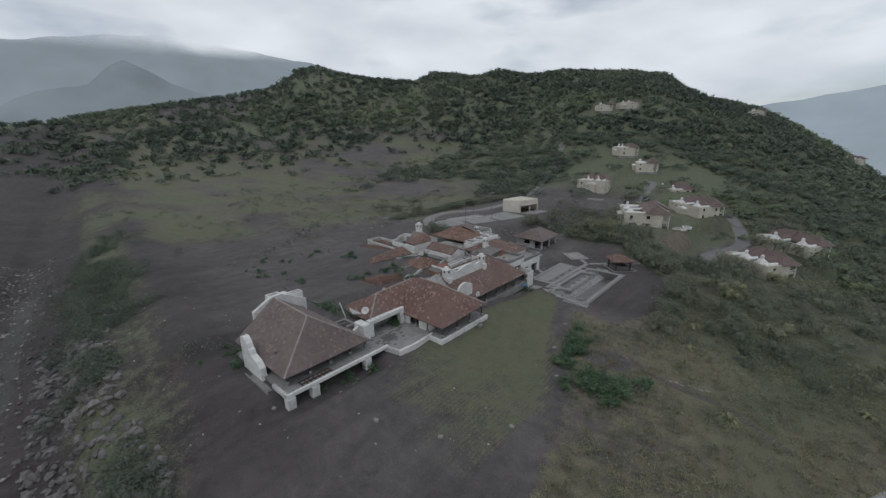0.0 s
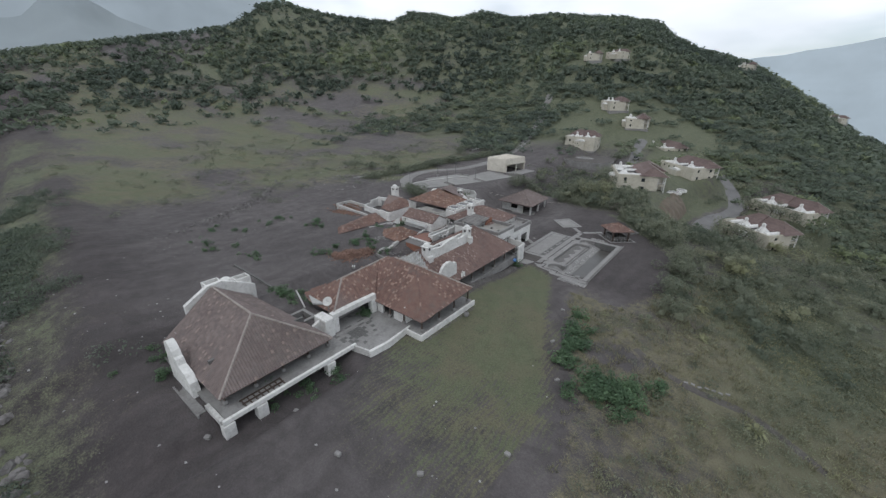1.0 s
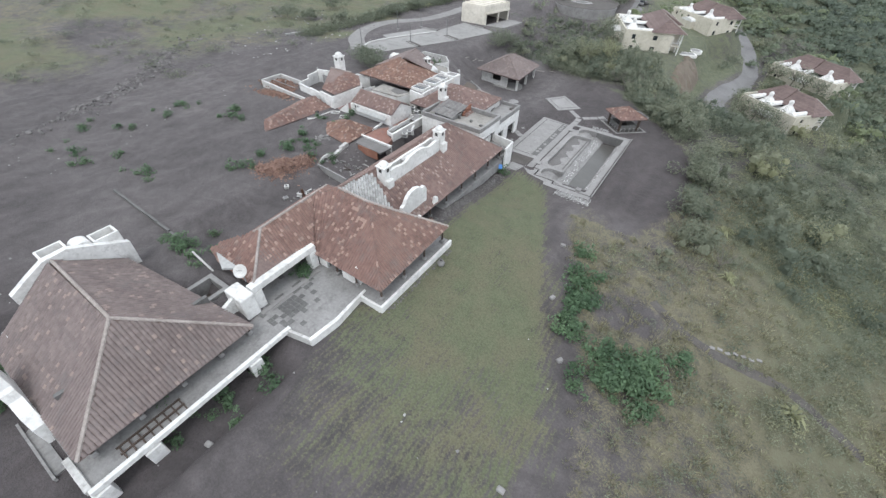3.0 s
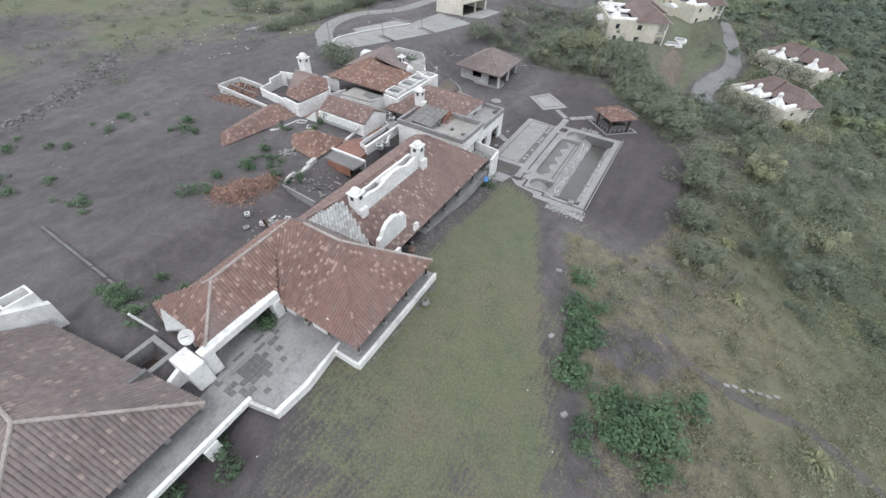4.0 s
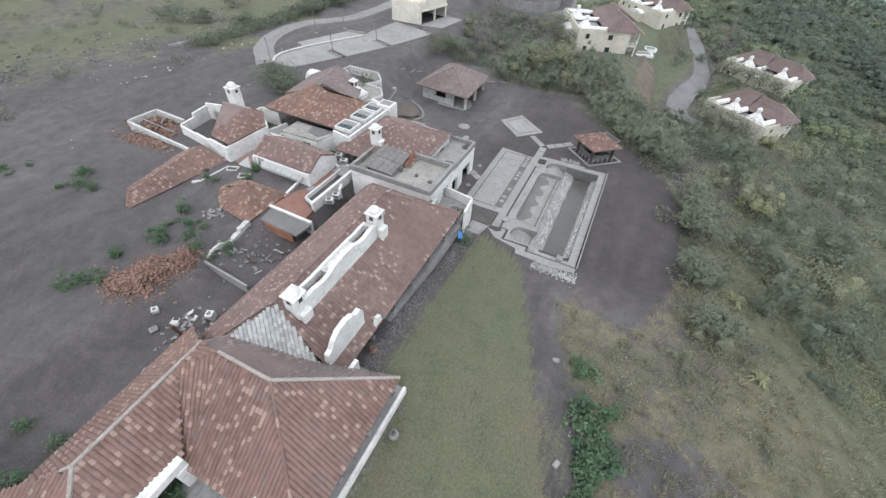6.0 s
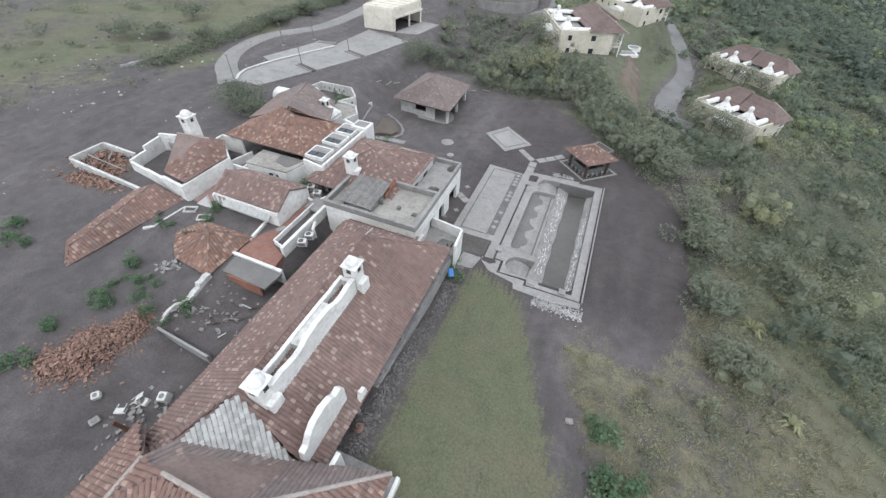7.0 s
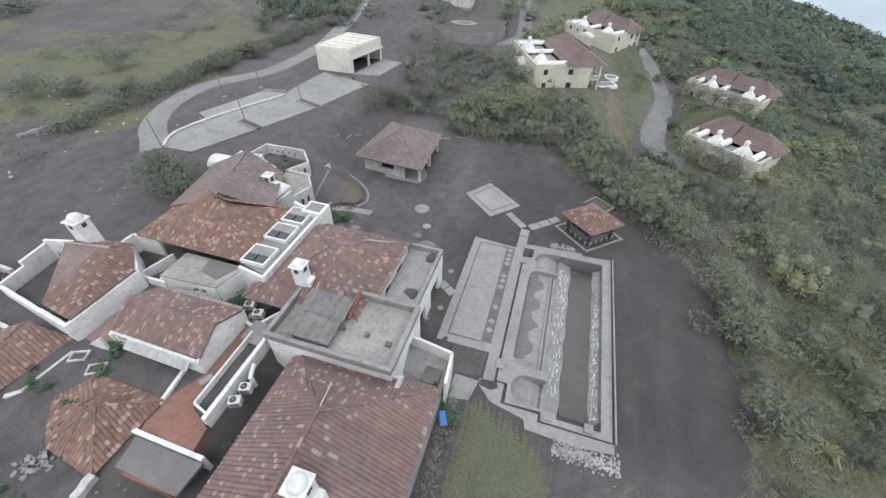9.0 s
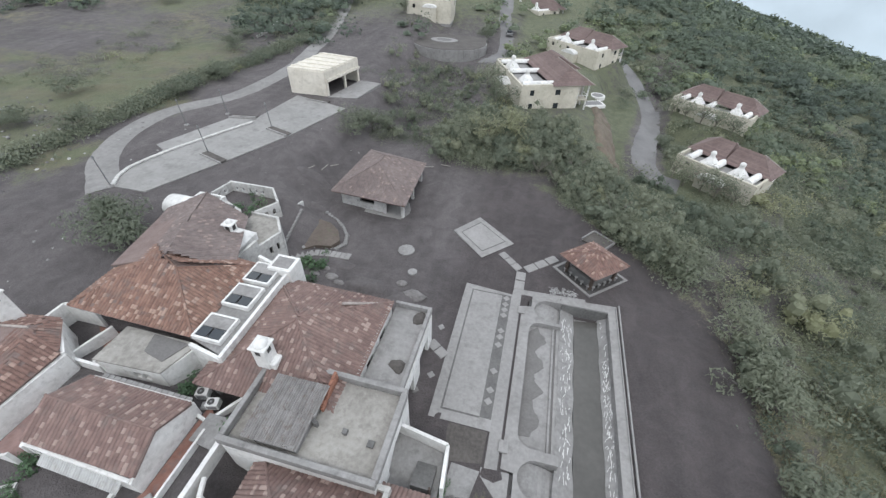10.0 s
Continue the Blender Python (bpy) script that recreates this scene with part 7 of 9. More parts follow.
def car_park():
    t = thing("car_park", (-52, 38, 2.8), "grey concrete car park with white kerb and planted bays", "car park")
    part("slab", prism(bmesh.new(), [(-60.0, 31.6), (-58.0, 30.6), (-57.4, 29.3), (-58.4, 25.4), (-56.8, 21.3), (-52.2, 21.4), (-47.9, 30.9), (-44.4, 39.6), (-41.0, 51.7), (-51.6, 54.6), (-52.5, 43.6), (-56.3, 42.8)], 0.5, 3.24), M_lot, t, "pale dusty concrete slab")
    line = [(-56.6, 21.4), (-57.7, 23.2), (-58.2, 25.2), (-57.7, 28.0), (-56.6, 31.4), (-54.9, 35.5), (-52.0, 42.0)]
    for (ax, ay), (bx, by) in zip(line, line[1:]):
        part("kerb", wall(bmesh.new(), (ax, ay), (bx, by), 3.28, 3.44, 0.42), M_white_dirty, t, "white painted kerb")
    part("north_lane_edge", wall(bmesh.new(), (-56.3, 42.9), (-52.6, 43.6), 3.1, 3.46, 0.2), M_conc_pale, t)
    for x, y, a in ((-50.2, 30.8, -18), (-46.5, 40.5, -18), (-47.0, 53.6, -8), (-54.5, 43.4, 10)):
        part("planted_bay", boxes((x - 2.1, x + 2.1, y - 0.45, y + 0.45, 3.1, 3.36, a)), M_soil, t, "dark planted bay")
        part("bay_edge", boxes((x - 2.2, x + 2.2, y - 0.65, y - 0.47, 3.1, 3.42, a, (x, y))), M_conc_pale, t)
car_park()

def street_lamp(x, y, z):
    t = thing("street_lamp", (x, y, z), "slim dark steel lamp post on concrete foot", "lamp post", "car park lamps")
    part("foot", boxes((x - 0.3, x + 0.3, y - 0.3, y + 0.3, z - 0.3, z + 0.35), bevel=0.05), M_conc_pale, t)
    part("pole", tube(bmesh.new(), (x, y, z + 0.3), (x - 0.1, y - 0.05, z + 3.9), 0.07, 0.05, 8), M_metal, t)
    part("lamp_head", tube(bmesh.new(), (x - 0.1, y - 0.05, z + 3.85), (x - 0.1, y - 0.05, z + 4.15), 0.14, 0.06, 8), M_metal, t)
for x, y in ((-56.9, 21.3), (-51.7, 31.6), (-48.2, 41.2), (-60.8, 38.3), (-57.8, 43.8)):
    street_lamp(x, y, 2.95)

def raw_block():
    t = thing("unfinished_building", (-49.5, 61, 2.9), "unfinished cream block building with open front", "building")
    A, B, C, D = (-53.4, 56.0), (-46.6, 56.1), (-44.6, 65.6), (-52.0, 66.4)
    z0, z1 = 2.4, 7.2
    for row in ((A, B, z0, z1, 0.3), (D, A, z0, z1, 0.3), (C, D, z0, z1, 0.3), (B, C, z0, z1, 0.32, [(0.6, 5.2, 0.4, 3.1), (5.6, 9.2, 0.4, 3.1)])):
        part("wall", wall(bmesh.new(), *row), M_raw, t)
    part("roof_slab", prism(bmesh.new(), [A, B, C, D], z1, z1 + 0.25), M_raw, t, "pale flat roof slab")
    part("floor", prism(bmesh.new(), [(-53, 56.3), (-47, 56.3), (-45, 65.2), (-51.8, 66)], 2.4, 2.95), M_conc_dark, t)
    for i in range(5):
        u = (i + 0.5) / 5
        p = (A[0] * (1 - u) + D[0] * u, A[1] * (1 - u) + D[1] * u), (B[0] * (1 - u) + C[0] * u, B[1] * (1 - u) + C[1] * u)
        part("roof_rib", wall(bmesh.new(), *p, z1 + 0.25, z1 + 0.4, 0.25), M_raw, t)
    part("lintel", wall(bmesh.new(), (-46.4, 56.3), (-44.4, 65.6), z0 + 3.1, z0 + 3.5, 0.5), M_raw, t)
    part("apron", prism(bmesh.new(), [(-46.2, 55.6), (-41.2, 56.6), (-40.0, 65.4), (-44.4, 65.8)], 1.2, 3.2), M_conc_pale, t, "pale concrete apron")
raw_block()

# ---- villas ----
def villa(at, turn, label, L=15.0, W=11.5, H=4.9, flip=1):
    """A two-storey cream villa: hipped tile roof, roof deck with white vaults and cupolas, corner balconies. Built in its own axes."""
    x0, y0, z0 = at
    root = thing("villa", at, label, "villa", "hillside villas")
    Mx = Matrix.Translation(at) @ Matrix.Rotation(radians(turn), 4, "Z")
    def put(name, bm, material, lab="", parent=None, smooth=False):
        if flip < 0:
            for v in bm.verts:
                v.co.x = -v.co.x
            bmesh.ops.reverse_faces(bm, faces=bm.faces[:])
        bm.transform(Mx)
        if parent is None:
            return part(name, bm, material, root, lab, smooth)
        ob = finish(name, bm, material, smooth); ob.parent = parent
        return ob
    hx, hy = W / 2, L / 2
    # roofed half lies east (x > split), the deck half west
    sp = -0.06 * W
    wins = [(1.6, 2.4, 1.0, 2.1), (6.4, 7.4, 1.0, 2.1)]
    up = [(a, b, c + 2.5, min(d + 2.4, H - 0.3)) for a, b, c, d in wins]
    ok = lambda n: [h for h in wins + up if h[1] < n - 0.4]
    w = wall(bmesh.new(), (-hx, -hy), (hx - 2.2, -hy), 0, H, 0.3, ok(W - 2.2))
    wall(w, (hx, -hy + 2.4), (hx, hy - 2.4), 0, H, 0.3, ok(L - 4.8))
    wall(w, (hx - 2.2, hy), (-hx, hy), 0, H, 0.3, ok(W - 2.2))
    wall(w, (-hx, hy), (-hx, -hy), 0, H - 0.5, 0.3, ok(L))
    for s in (-1, 1):
        wall(w, (hx - 2.2, s * hy), (hx - 2.2, s * (hy - 2.4)), 0, H, 0.25)
        wall(w, (hx - 2.2, s * (hy - 2.4)), (hx, s * (hy - 2.4)), 0, H, 0.25)
    put("wall", w, M_cream, "cream plastered two-storey walls")
    # Near-black box puts unlit rooms behind the window openings.
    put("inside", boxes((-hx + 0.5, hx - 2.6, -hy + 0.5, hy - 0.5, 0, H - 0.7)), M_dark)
    for s in (-1, 1):
        y1, y2 = sorted((s * hy, s * (hy - 2.4)))
        b = put("balcony", boxes((hx - 2.2, hx, y1, y2, 2.35, 2.6)), M_cream, "corner balcony")
        put("porch_slab", boxes((hx - 2.2, hx, y1, y2, -0.3, 0.1)), M_cream)
        for px, py in ((hx - 0.15, s * (hy - 0.15)), (hx - 2.05, s * (hy - 0.15)), (hx - 0.15, s * (hy - 2.2))):
            put("balcony_post", tube(bmesh.new(), (px, py, 0), (px, py, H), 0.14, 0.14, 8), M_white, parent=b)
        put("balcony_rail", boxes((hx - 2.1, hx - 0.1, s * hy - 0.05, s * hy + 0.05, 3.2, 3.32), (hx - 0.06, hx + 0.04, y1, y2, 3.2, 3.32)), M_white, parent=b)
        # Dark sheets stand in for the shade at the back of the balcony.
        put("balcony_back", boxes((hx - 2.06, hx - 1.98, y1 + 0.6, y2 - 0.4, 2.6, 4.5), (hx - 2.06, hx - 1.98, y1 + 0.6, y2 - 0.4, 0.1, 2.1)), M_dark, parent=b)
    # hipped roof in two steps
    e = 0.55
    for k, (ya, yb, zt) in enumerate(((-hy - e, 0.6, 2.35), (0.6, hy + e, 2.35))):
        x1 = hx + e + (1.5 if k == 1 else 0.0)
        xm = (sp + x1) / 2
        c = [(sp, ya, H), (x1, ya, H), (x1, yb, H), (sp, yb, H)]
        a, b = (xm, ya + (3.2 if k == 0 else 0.4), H + zt), (xm, yb - (0.4 if k == 0 else 3.2), H + zt)
        bm = bmesh.new()
        V = [bm.verts.new(p) for p in c + [a, b]]
        for f in ((0, 1, 4), (1, 2, 5, 4), (2, 3, 5), (3, 0, 4, 5), (3, 2, 1, 0)):
            bm.faces.new([V[i] for i in f])
        roof = put("roof", bm, M_tile_far, "dark red tiled hip roof")
        courses = bmesh.new()
        P = [Vector(p) for p in c + [a, b]]
        for f in ((0, 1, 4, 4), (1, 2, 5, 4), (2, 3, 5, 5), (3, 0, 4, 5)):
            q = [P[i] for i in f]
            n = 12
            for i in range(n):
                u0, u1 = i / n, (i + 0.8) / n
                nn = (q[1] - q[0]).cross(q[3] - q[0]).normalized() * 0.05
                corners = (q[0].lerp(q[3], u0) + nn, q[1].lerp(q[2], u0) + nn, q[1].lerp(q[2], u1) + nn * 0.2, q[0].lerp(q[3], u1) + nn * 0.2)
                courses.faces.new([courses.verts.new(p) for p in corners])
        tagged(put("tiling", courses, M_tile_far, parent=roof), kind="stuff")
        for p in (c[1], c[2]):
            tip = Vector(a if p is c[1] else b)
            put("hip_cap", tube(bmesh.new(), Vector(p) + Vector((0, 0, 0.05)), tip + Vector((0, 0, 0.05)), 0.09, 0.09, 6), M_cap, parent=roof)
    put("side_wing", boxes((hx + 0.15, hx + 1.5, 0.7, hy - 2.5, 0, H)), M_cream, "cream side wing under the eave")
    put("side_window", boxes((hx + 1.48, hx + 1.53, 1.6, 2.7, 3.0, 4.2)), M_glass)
    # deck with parapet, vaults, cupolas
    put("deck", boxes((-hx + 0.15, sp, -hy + 0.15, hy - 0.15, H - 0.8, H - 0.5)), M_conc, "grey roof deck")
    put("parapet", boxes((-hx - 0.1, -hx + 0.25, -hy, hy, H - 0.5, H + 0.1), (-hx + 0.25, sp, -hy - 0.1, -hy + 0.2, H - 0.5, H + 0.2), (-hx + 0.25, sp, hy - 0.2, hy + 0.1, H - 0.5, H + 0.2)), M_cream)
    for y in (-hy + 1.4, 0.6, hy - 1.6):
        put("roof_vault", vault(bmesh.new(), -hx + 0.4, sp + 0.5, y - 0.6, y + 0.6, H - 0.2, 0.6, "x"), M_white, "white barrel vault")
    for y in (-hy + 3.6, hy - 4.4):
        bm = bmesh.new()
        bmesh.ops.create_cone(bm, cap_ends=True, segments=4, radius1=2.0, radius2=0.5, depth=1.5, matrix=Matrix.Translation((-hx + 2.0, y, H + 0.2)) @ Matrix.Rotation(radians(45), 4, "Z"))
        cu = put("cupola", bm, M_white, "white cupola with lantern")
        put("lantern", dome(tube(bmesh.new(), (-hx + 2.0, y, H + 0.8), (-hx + 2.0, y, H + 1.55), 0.4, 0.4, 8), -hx + 2.0, y, H + 1.5, 0.46), M_white, parent=cu)
    put("porch", boxes((-hx - 1.6, -hx - 0.1, -2.4, 1.6, 0, H - 1.6)), M_cream)
    put("porch_vault", vault(bmesh.new(), -hx - 1.7, -hx - 0.1, -2.5, 1.7, H - 1.6, 0.8, "x"), M_white)
    # window panes
    for s, holes in ((-1, ok(W - 2.2)),):
        for a, b, c, d in holes:
            put("window", boxes((-hx + a, -hx + b, -hy - 0.02, -hy + 0.05, c, d)), M_glass)
    for a, b, c, d in ok(L - 4.8):
        put("window", boxes((hx - 0.05, hx + 0.02, -hy + 2.4 + a, -hy + 2.4 + b, c, d)), M_glass)
    put("footing", boxes((-hx - 0.3, hx + 0.3, -hy - 0.3, hy + 0.3, -3.0, 0.0)), M_conc, "concrete footing")
    return root

# place, turn, length, width, height
VILLAS = [((-10.5, 75.0, 0.6), 24, 16.5, 13.0, 5.2), ((22.6, 61.2, -6.1), 50, 12.6, 8.6, 4.6), ((28.5, 91.0, -5.8), 54, 16.0, 8.2, 4.2), ((-1.0, 109.0, -0.6), 50, 16.0, 10.5, 4.9), ((-17.0, 148.0, 0.4), 46, 16.0, 11.0, 4.9)]
for at, turn, L, W, H in VILLAS:
    villa(at, turn, "cream two-storey villa with white roof vaults and red tiles", L, W, H)
villa((-45.5, 122.0, 4.0), 95, "cream two-storey villa on a walled mound", 12.5, 11.0, 5.6)
villa((-62.0, 150.0, 4.5), 60, "small cream villa far up the road", 10.0, 8.0, 4.0)
for x, y, a in ((-10, 391, 20), (58, 404, 60), (-97, 264, 30), (-82, 272, 70), (-36, 168, 20), (-52, 182, 40)):
    villa((x, y, land(x, y) - 0.6), a, "distant cream villa half hidden in forest", 13.0, 10.0, 4.6)

# ---- knoll, plunge pools and retaining wall by the villas ----
def plunge_pool(x, y, w, l, a, round_):
    z = land(x, y) + 0.35
    t = thing("plunge_pool", (x, y, z - 0.5), "small villa plunge pool with pale rim", "pool", "plunge pools")
    if round_:
        bm = tube(bmesh.new(), (x, y, z - 0.6), (x, y, z + 0.05), w, w * 0.97, 22)
        wt = tube(bmesh.new(), (x, y, z), (x, y, z + 0.07), w * 0.72, w * 0.72, 22)
    else:
        bm = boxes((x - w, x + w, y - l, y + l, z - 0.6, z + 0.05, a), bevel=0.05)
        wt = boxes((x - w * 0.8, x + w * 0.8, y - l * 0.72, y + l * 0.72, z, z + 0.07, a))
    part("rim", bm, M_white, t)
    part("water", wt, M_water, t, "dark still water")
plunge_pool(0.4, 74.6, 2.3, 1.3, 24, False)
plunge_pool(1.8, 81.0, 1.6, 1.6, 0, True)

def mound():
    t = thing("retaining_mound", (-35, 98, 1), "grassy mound with curved grey retaining wall", "retaining wall")
    pts = [(-35 + 9.5 * math.cos(a), 101 + 8.0 * math.sin(a)) for a in [math.pi * (0.95 + 1.15 * i / 22) for i in range(23)]]
    for p, q in zip(pts, pts[1:]):
        part("wall_panel", wall(bmesh.new(), p, q, -2.2, 3.2, 0.5), M_conc, t, "weathered grey curved wall")
    part("mound_top", prism(bmesh.new(), pts + [(-26, 108), (-44, 108)], 2.0, 3.3), M_soil, t, "trodden earth top")
    ring = bmesh.new()
    out = [(-36.5 + 3.6 * math.cos(a), 101.5 + 2.2 * math.sin(a)) for a in [2 * math.pi * i / 28 for i in range(28)]]
    prism(ring, out, 3.2, 3.5)
    part("paved_ring", ring, M_conc_pale, t, "pale paved ring")
    prism_in = prism(bmesh.new(), [(-36.5 + (x + 36.5) * 0.55, 101.5 + (y - 101.5) * 0.55) for x, y in out], 3.3, 3.52)
    part("dry_basin", prism_in, M_conc_dark, t, "dark dry basin")
mound()

def earth_bank():
    """Bare earth face below the villa's terrace, above the road."""
    bm = bmesh.new()
    rows = []
    for i in range(29):
        y = 54.5 + 0.75 * i
        row = []
        for k in range(9):
            u = k / 8
            x = 0.2 + 5.6 * u + 0.4 * noise.noise((y * 0.5, u * 3, 1.0))
            z = land(0.0, y) * (1 - u) + land(6.6, y) * u + 0.35 + 0.9 * math.sin(math.pi * u) + 0.9 * noise.noise((x * 0.8, y * 0.5, 4.0)) + 0.35 * noise.noise((x * 2.1, y * 1.7, 9.0)) - 0.9 * (k in (0, 8)) - 0.9 * (i in (0, 28))
            row.append(bm.verts.new((x, y, z)))
        rows.append(row)
    for a, b in zip(rows, rows[1:]):
        for k in range(8):
            bm.faces.new((a[k], a[k + 1], b[k + 1], b[k]))
    tagged(finish("earth_bank", bm, M_earth, True), "bare brown earth bank below the villa terrace", "earth bank")
earth_bank()

def parked_car(x, y, a):
    z = land(x, y) + 0.1
    t = thing("car", (x, y, z), "small dark grey car parked on villa road", "car")
    m = Matrix.Translation((x, y, z)) @ Matrix.Rotation(radians(a), 4, "Z")
    def put(name, bm, material):
        bm.transform(m); return part(name, bm, material, t)
    put("body", boxes((-2.0, 2.0, -0.85, 0.85, 0.25, 0.85), bevel=0.12), M_metal)
    put("cabin", boxes((-1.1, 0.9, -0.72, 0.72, 0.85, 1.4), bevel=0.2), M_glass)
    for px, py in ((-1.3, 0.8), (1.3, 0.8), (-1.3, -0.8), (1.3, -0.8)):
        put("wheel", tube(bmesh.new(), (px, py - 0.1, 0.3), (px, py + 0.1, 0.3), 0.32, 0.32, 12), M_dark)
parked_car(-21.5, 118.0, 100)

# ---- plants ----
RNG = np.random.default_rng(7)
def spray(n, rx, ry, rz, leaf, lumps=6, wide=1.0):
    """Corners of n leaf sprays that fill an uneven crown standing on z = 0."""
    C = RNG.normal(0, 1, (lumps, 3)) * (0.42, 0.42, 0.3)
    R = RNG.uniform(0.35, 0.62, lumps)
    pick = RNG.integers(0, lumps, n)
    d = RNG.normal(0, 1, (n, 3))
    d /= np.linalg.norm(d, axis=1)[:, None]
    r = R[pick] * RNG.uniform(0.55, 1.0, n) ** 0.5
    P = C[pick] + d * r[:, None]
    P = P * (rx, ry, rz)
    P[:, 2] += rz * 0.85
    P[:, 2] = np.maximum(P[:, 2], 0.05)
    nrm = d * 0.8 + RNG.normal(0, 0.45, (n, 3)) + (0, 0, 0.95)
    nrm /= np.linalg.norm(nrm, axis=1)[:, None]
    t = np.cross(nrm, RNG.normal(0, 1, (n, 3)))
    t /= np.linalg.norm(t, axis=1)[:, None] + 1e-9
    b = np.cross(nrm, t)
    s = leaf * RNG.uniform(0.6, 1.4, n)[:, None]
    a, c = t * s, b * s * (RNG.uniform(0.5, 1.0, n) * wide)[:, None]
    return np.stack([P - a - c, P + a - c * 0.6, P + a * 0.7 + c, P - a * 0.8 + c * 0.8], 1)

def tufts(n, r, h):
    """Corners of n upright blades round a centre."""
    a = RNG.uniform(0, 6.28, n)
    p = np.stack([np.cos(a), np.sin(a), np.zeros(n)], 1) * (RNG.uniform(0, 1, n) ** 0.5 * r)[:, None]
    lean = np.stack([np.cos(a), np.sin(a), np.zeros(n)], 1) * (h * RNG.uniform(0.2, 0.8, n))[:, None]
    side = np.stack([-np.sin(a), np.cos(a), np.zeros(n)], 1) * (0.025 + 0.02 * RNG.random(n))[:, None]
    top = p + lean + np.array((0, 0, 1.0)) * (h * RNG.uniform(0.5, 1.0, n))[:, None]
    return np.stack([p - side, p + side, top + side * 0.5, top - side * 0.5], 1)

def bush(n, rx, ry, rz, leaf, lumps, wide=0.5, cores=0):
    """A mound of small leaves over uneven lumps; cores: how many of the lumps have a body of twigs and old leaves."""
    state = RNG.normal(0, 1, (lumps, 3)) * (0.46, 0.46, 0.22)
    size = RNG.uniform(0.32, 0.6, lumps)
    rows = []
    for c, r in zip(state[:cores], size):
        k, rings = 6, 2
        jit = RNG.uniform(0.72, 1.0, (rings + 1, k))
        def at(i, j):
            a, e = 6.283 * (j % k) / k, 1.5 * i / rings
            q = r * 0.74 * jit[i, j % k]
            return c + np.array((q * math.cos(e) * math.cos(a), q * math.cos(e) * math.sin(a), q * math.sin(e)))
        for i in range(rings):
            for j in range(k):
                rows.append((at(i, j), at(i, j + 1), at(i + 1, j + 1), at(i + 1, j)))
    core = np.array(rows).reshape(-1, 4, 3) * (rx, ry, rz)
    core[:, :, 2] = np.maximum(core[:, :, 2] + rz * 0.6, 0.02)
    pick = RNG.choice(lumps, n, p=size ** 2 / (size ** 2).sum())
    d = RNG.normal(0, 1, (n, 3))
    d[:, 2] = np.abs(d[:, 2]) * 1.1 - 0.25
    d /= np.linalg.norm(d, axis=1)[:, None]
    P = (state[pick] + d * (size[pick] * (0.72 + 0.5 * RNG.random(n) ** 1.5))[:, None]) * (rx, ry, rz)
    P[:, 2] = np.maximum(P[:, 2] + rz * 0.6, 0.04)
    nrm = d * 0.9 + RNG.normal(0, 0.5, (n, 3)) + (0, 0, 0.5)
    nrm /= np.linalg.norm(nrm, axis=1)[:, None]
    t = np.cross(nrm, RNG.normal(0, 1, (n, 3)))
    t /= np.linalg.norm(t, axis=1)[:, None] + 1e-9
    b = np.cross(nrm, t)
    s = leaf * RNG.uniform(0.6, 1.4, n)[:, None]
    a, c = t * s, b * s * wide
    return np.concatenate([core, np.stack([P - a - c * 0.3, P - c, P + a, P + c], 1)])

PROTO_FAR = [spray(22, 3.2, 3.2, 2.3, 1.05, 8, 0.5) for _ in range(8)]
PROTO_CROWN = [bush(125, 3.5, 3.5, 2.4, 0.27, 8, 0.6, 3) for _ in range(8)]
PROTO_MID = [bush(330, 2.7, 2.7, 1.5, 0.165, 12, 0.45) for _ in range(8)] + [bush(360, 2.1, 2.1, 2.7, 0.15, 9, 0.45, 4) for _ in range(6)]
PROTO_THIN = [bush(120, 2.8, 2.8, 1.6, 0.22, 8, 0.55) for _ in range(5)] + [bush(110, 2.2, 2.2, 2.6, 0.22, 8, 0.55, 3) for _ in range(3)]
PROTO_NEAR = [bush(130, 1.7, 1.7, 1.0, 0.14, 8, 0.45) for _ in range(8)]
PROTO_BROAD = [spray(190, 1.6, 1.6, 1.2, 0.17, 10, 0.8) for _ in range(5)]
PROTO_LOW = [spray(54, 1.3, 1.3, 0.4, 0.125, 12, 0.35) for _ in range(8)]
PROTO_TUFT = [tufts(18, 0.4, 0.5) for _ in range(5)]

def scatter(name, spots, protos, material, label, category):
    """spots: rows of x, y, z, size, tint. One mesh of kind stuff."""
    V, T = [], []
    for x, y, z, s, tint in spots:
        p = protos[RNG.integers(0, len(protos))]
        a = RNG.uniform(0, 6.28)
        c, sn = math.cos(a), math.sin(a)
        q = p @ np.array(((c, sn, 0), (-sn, c, 0), (0, 0, 1))) * s + (x, y, z)
        V.append(q)
        T.append(np.full(q.shape[0] * 4, np.clip(tint + RNG.normal(0, 0.04), 0, 1)))
    ob = quads_object(name, np.concatenate(V), material, np.concatenate(T))
    return tagged(ob, label, category, kind="stuff")

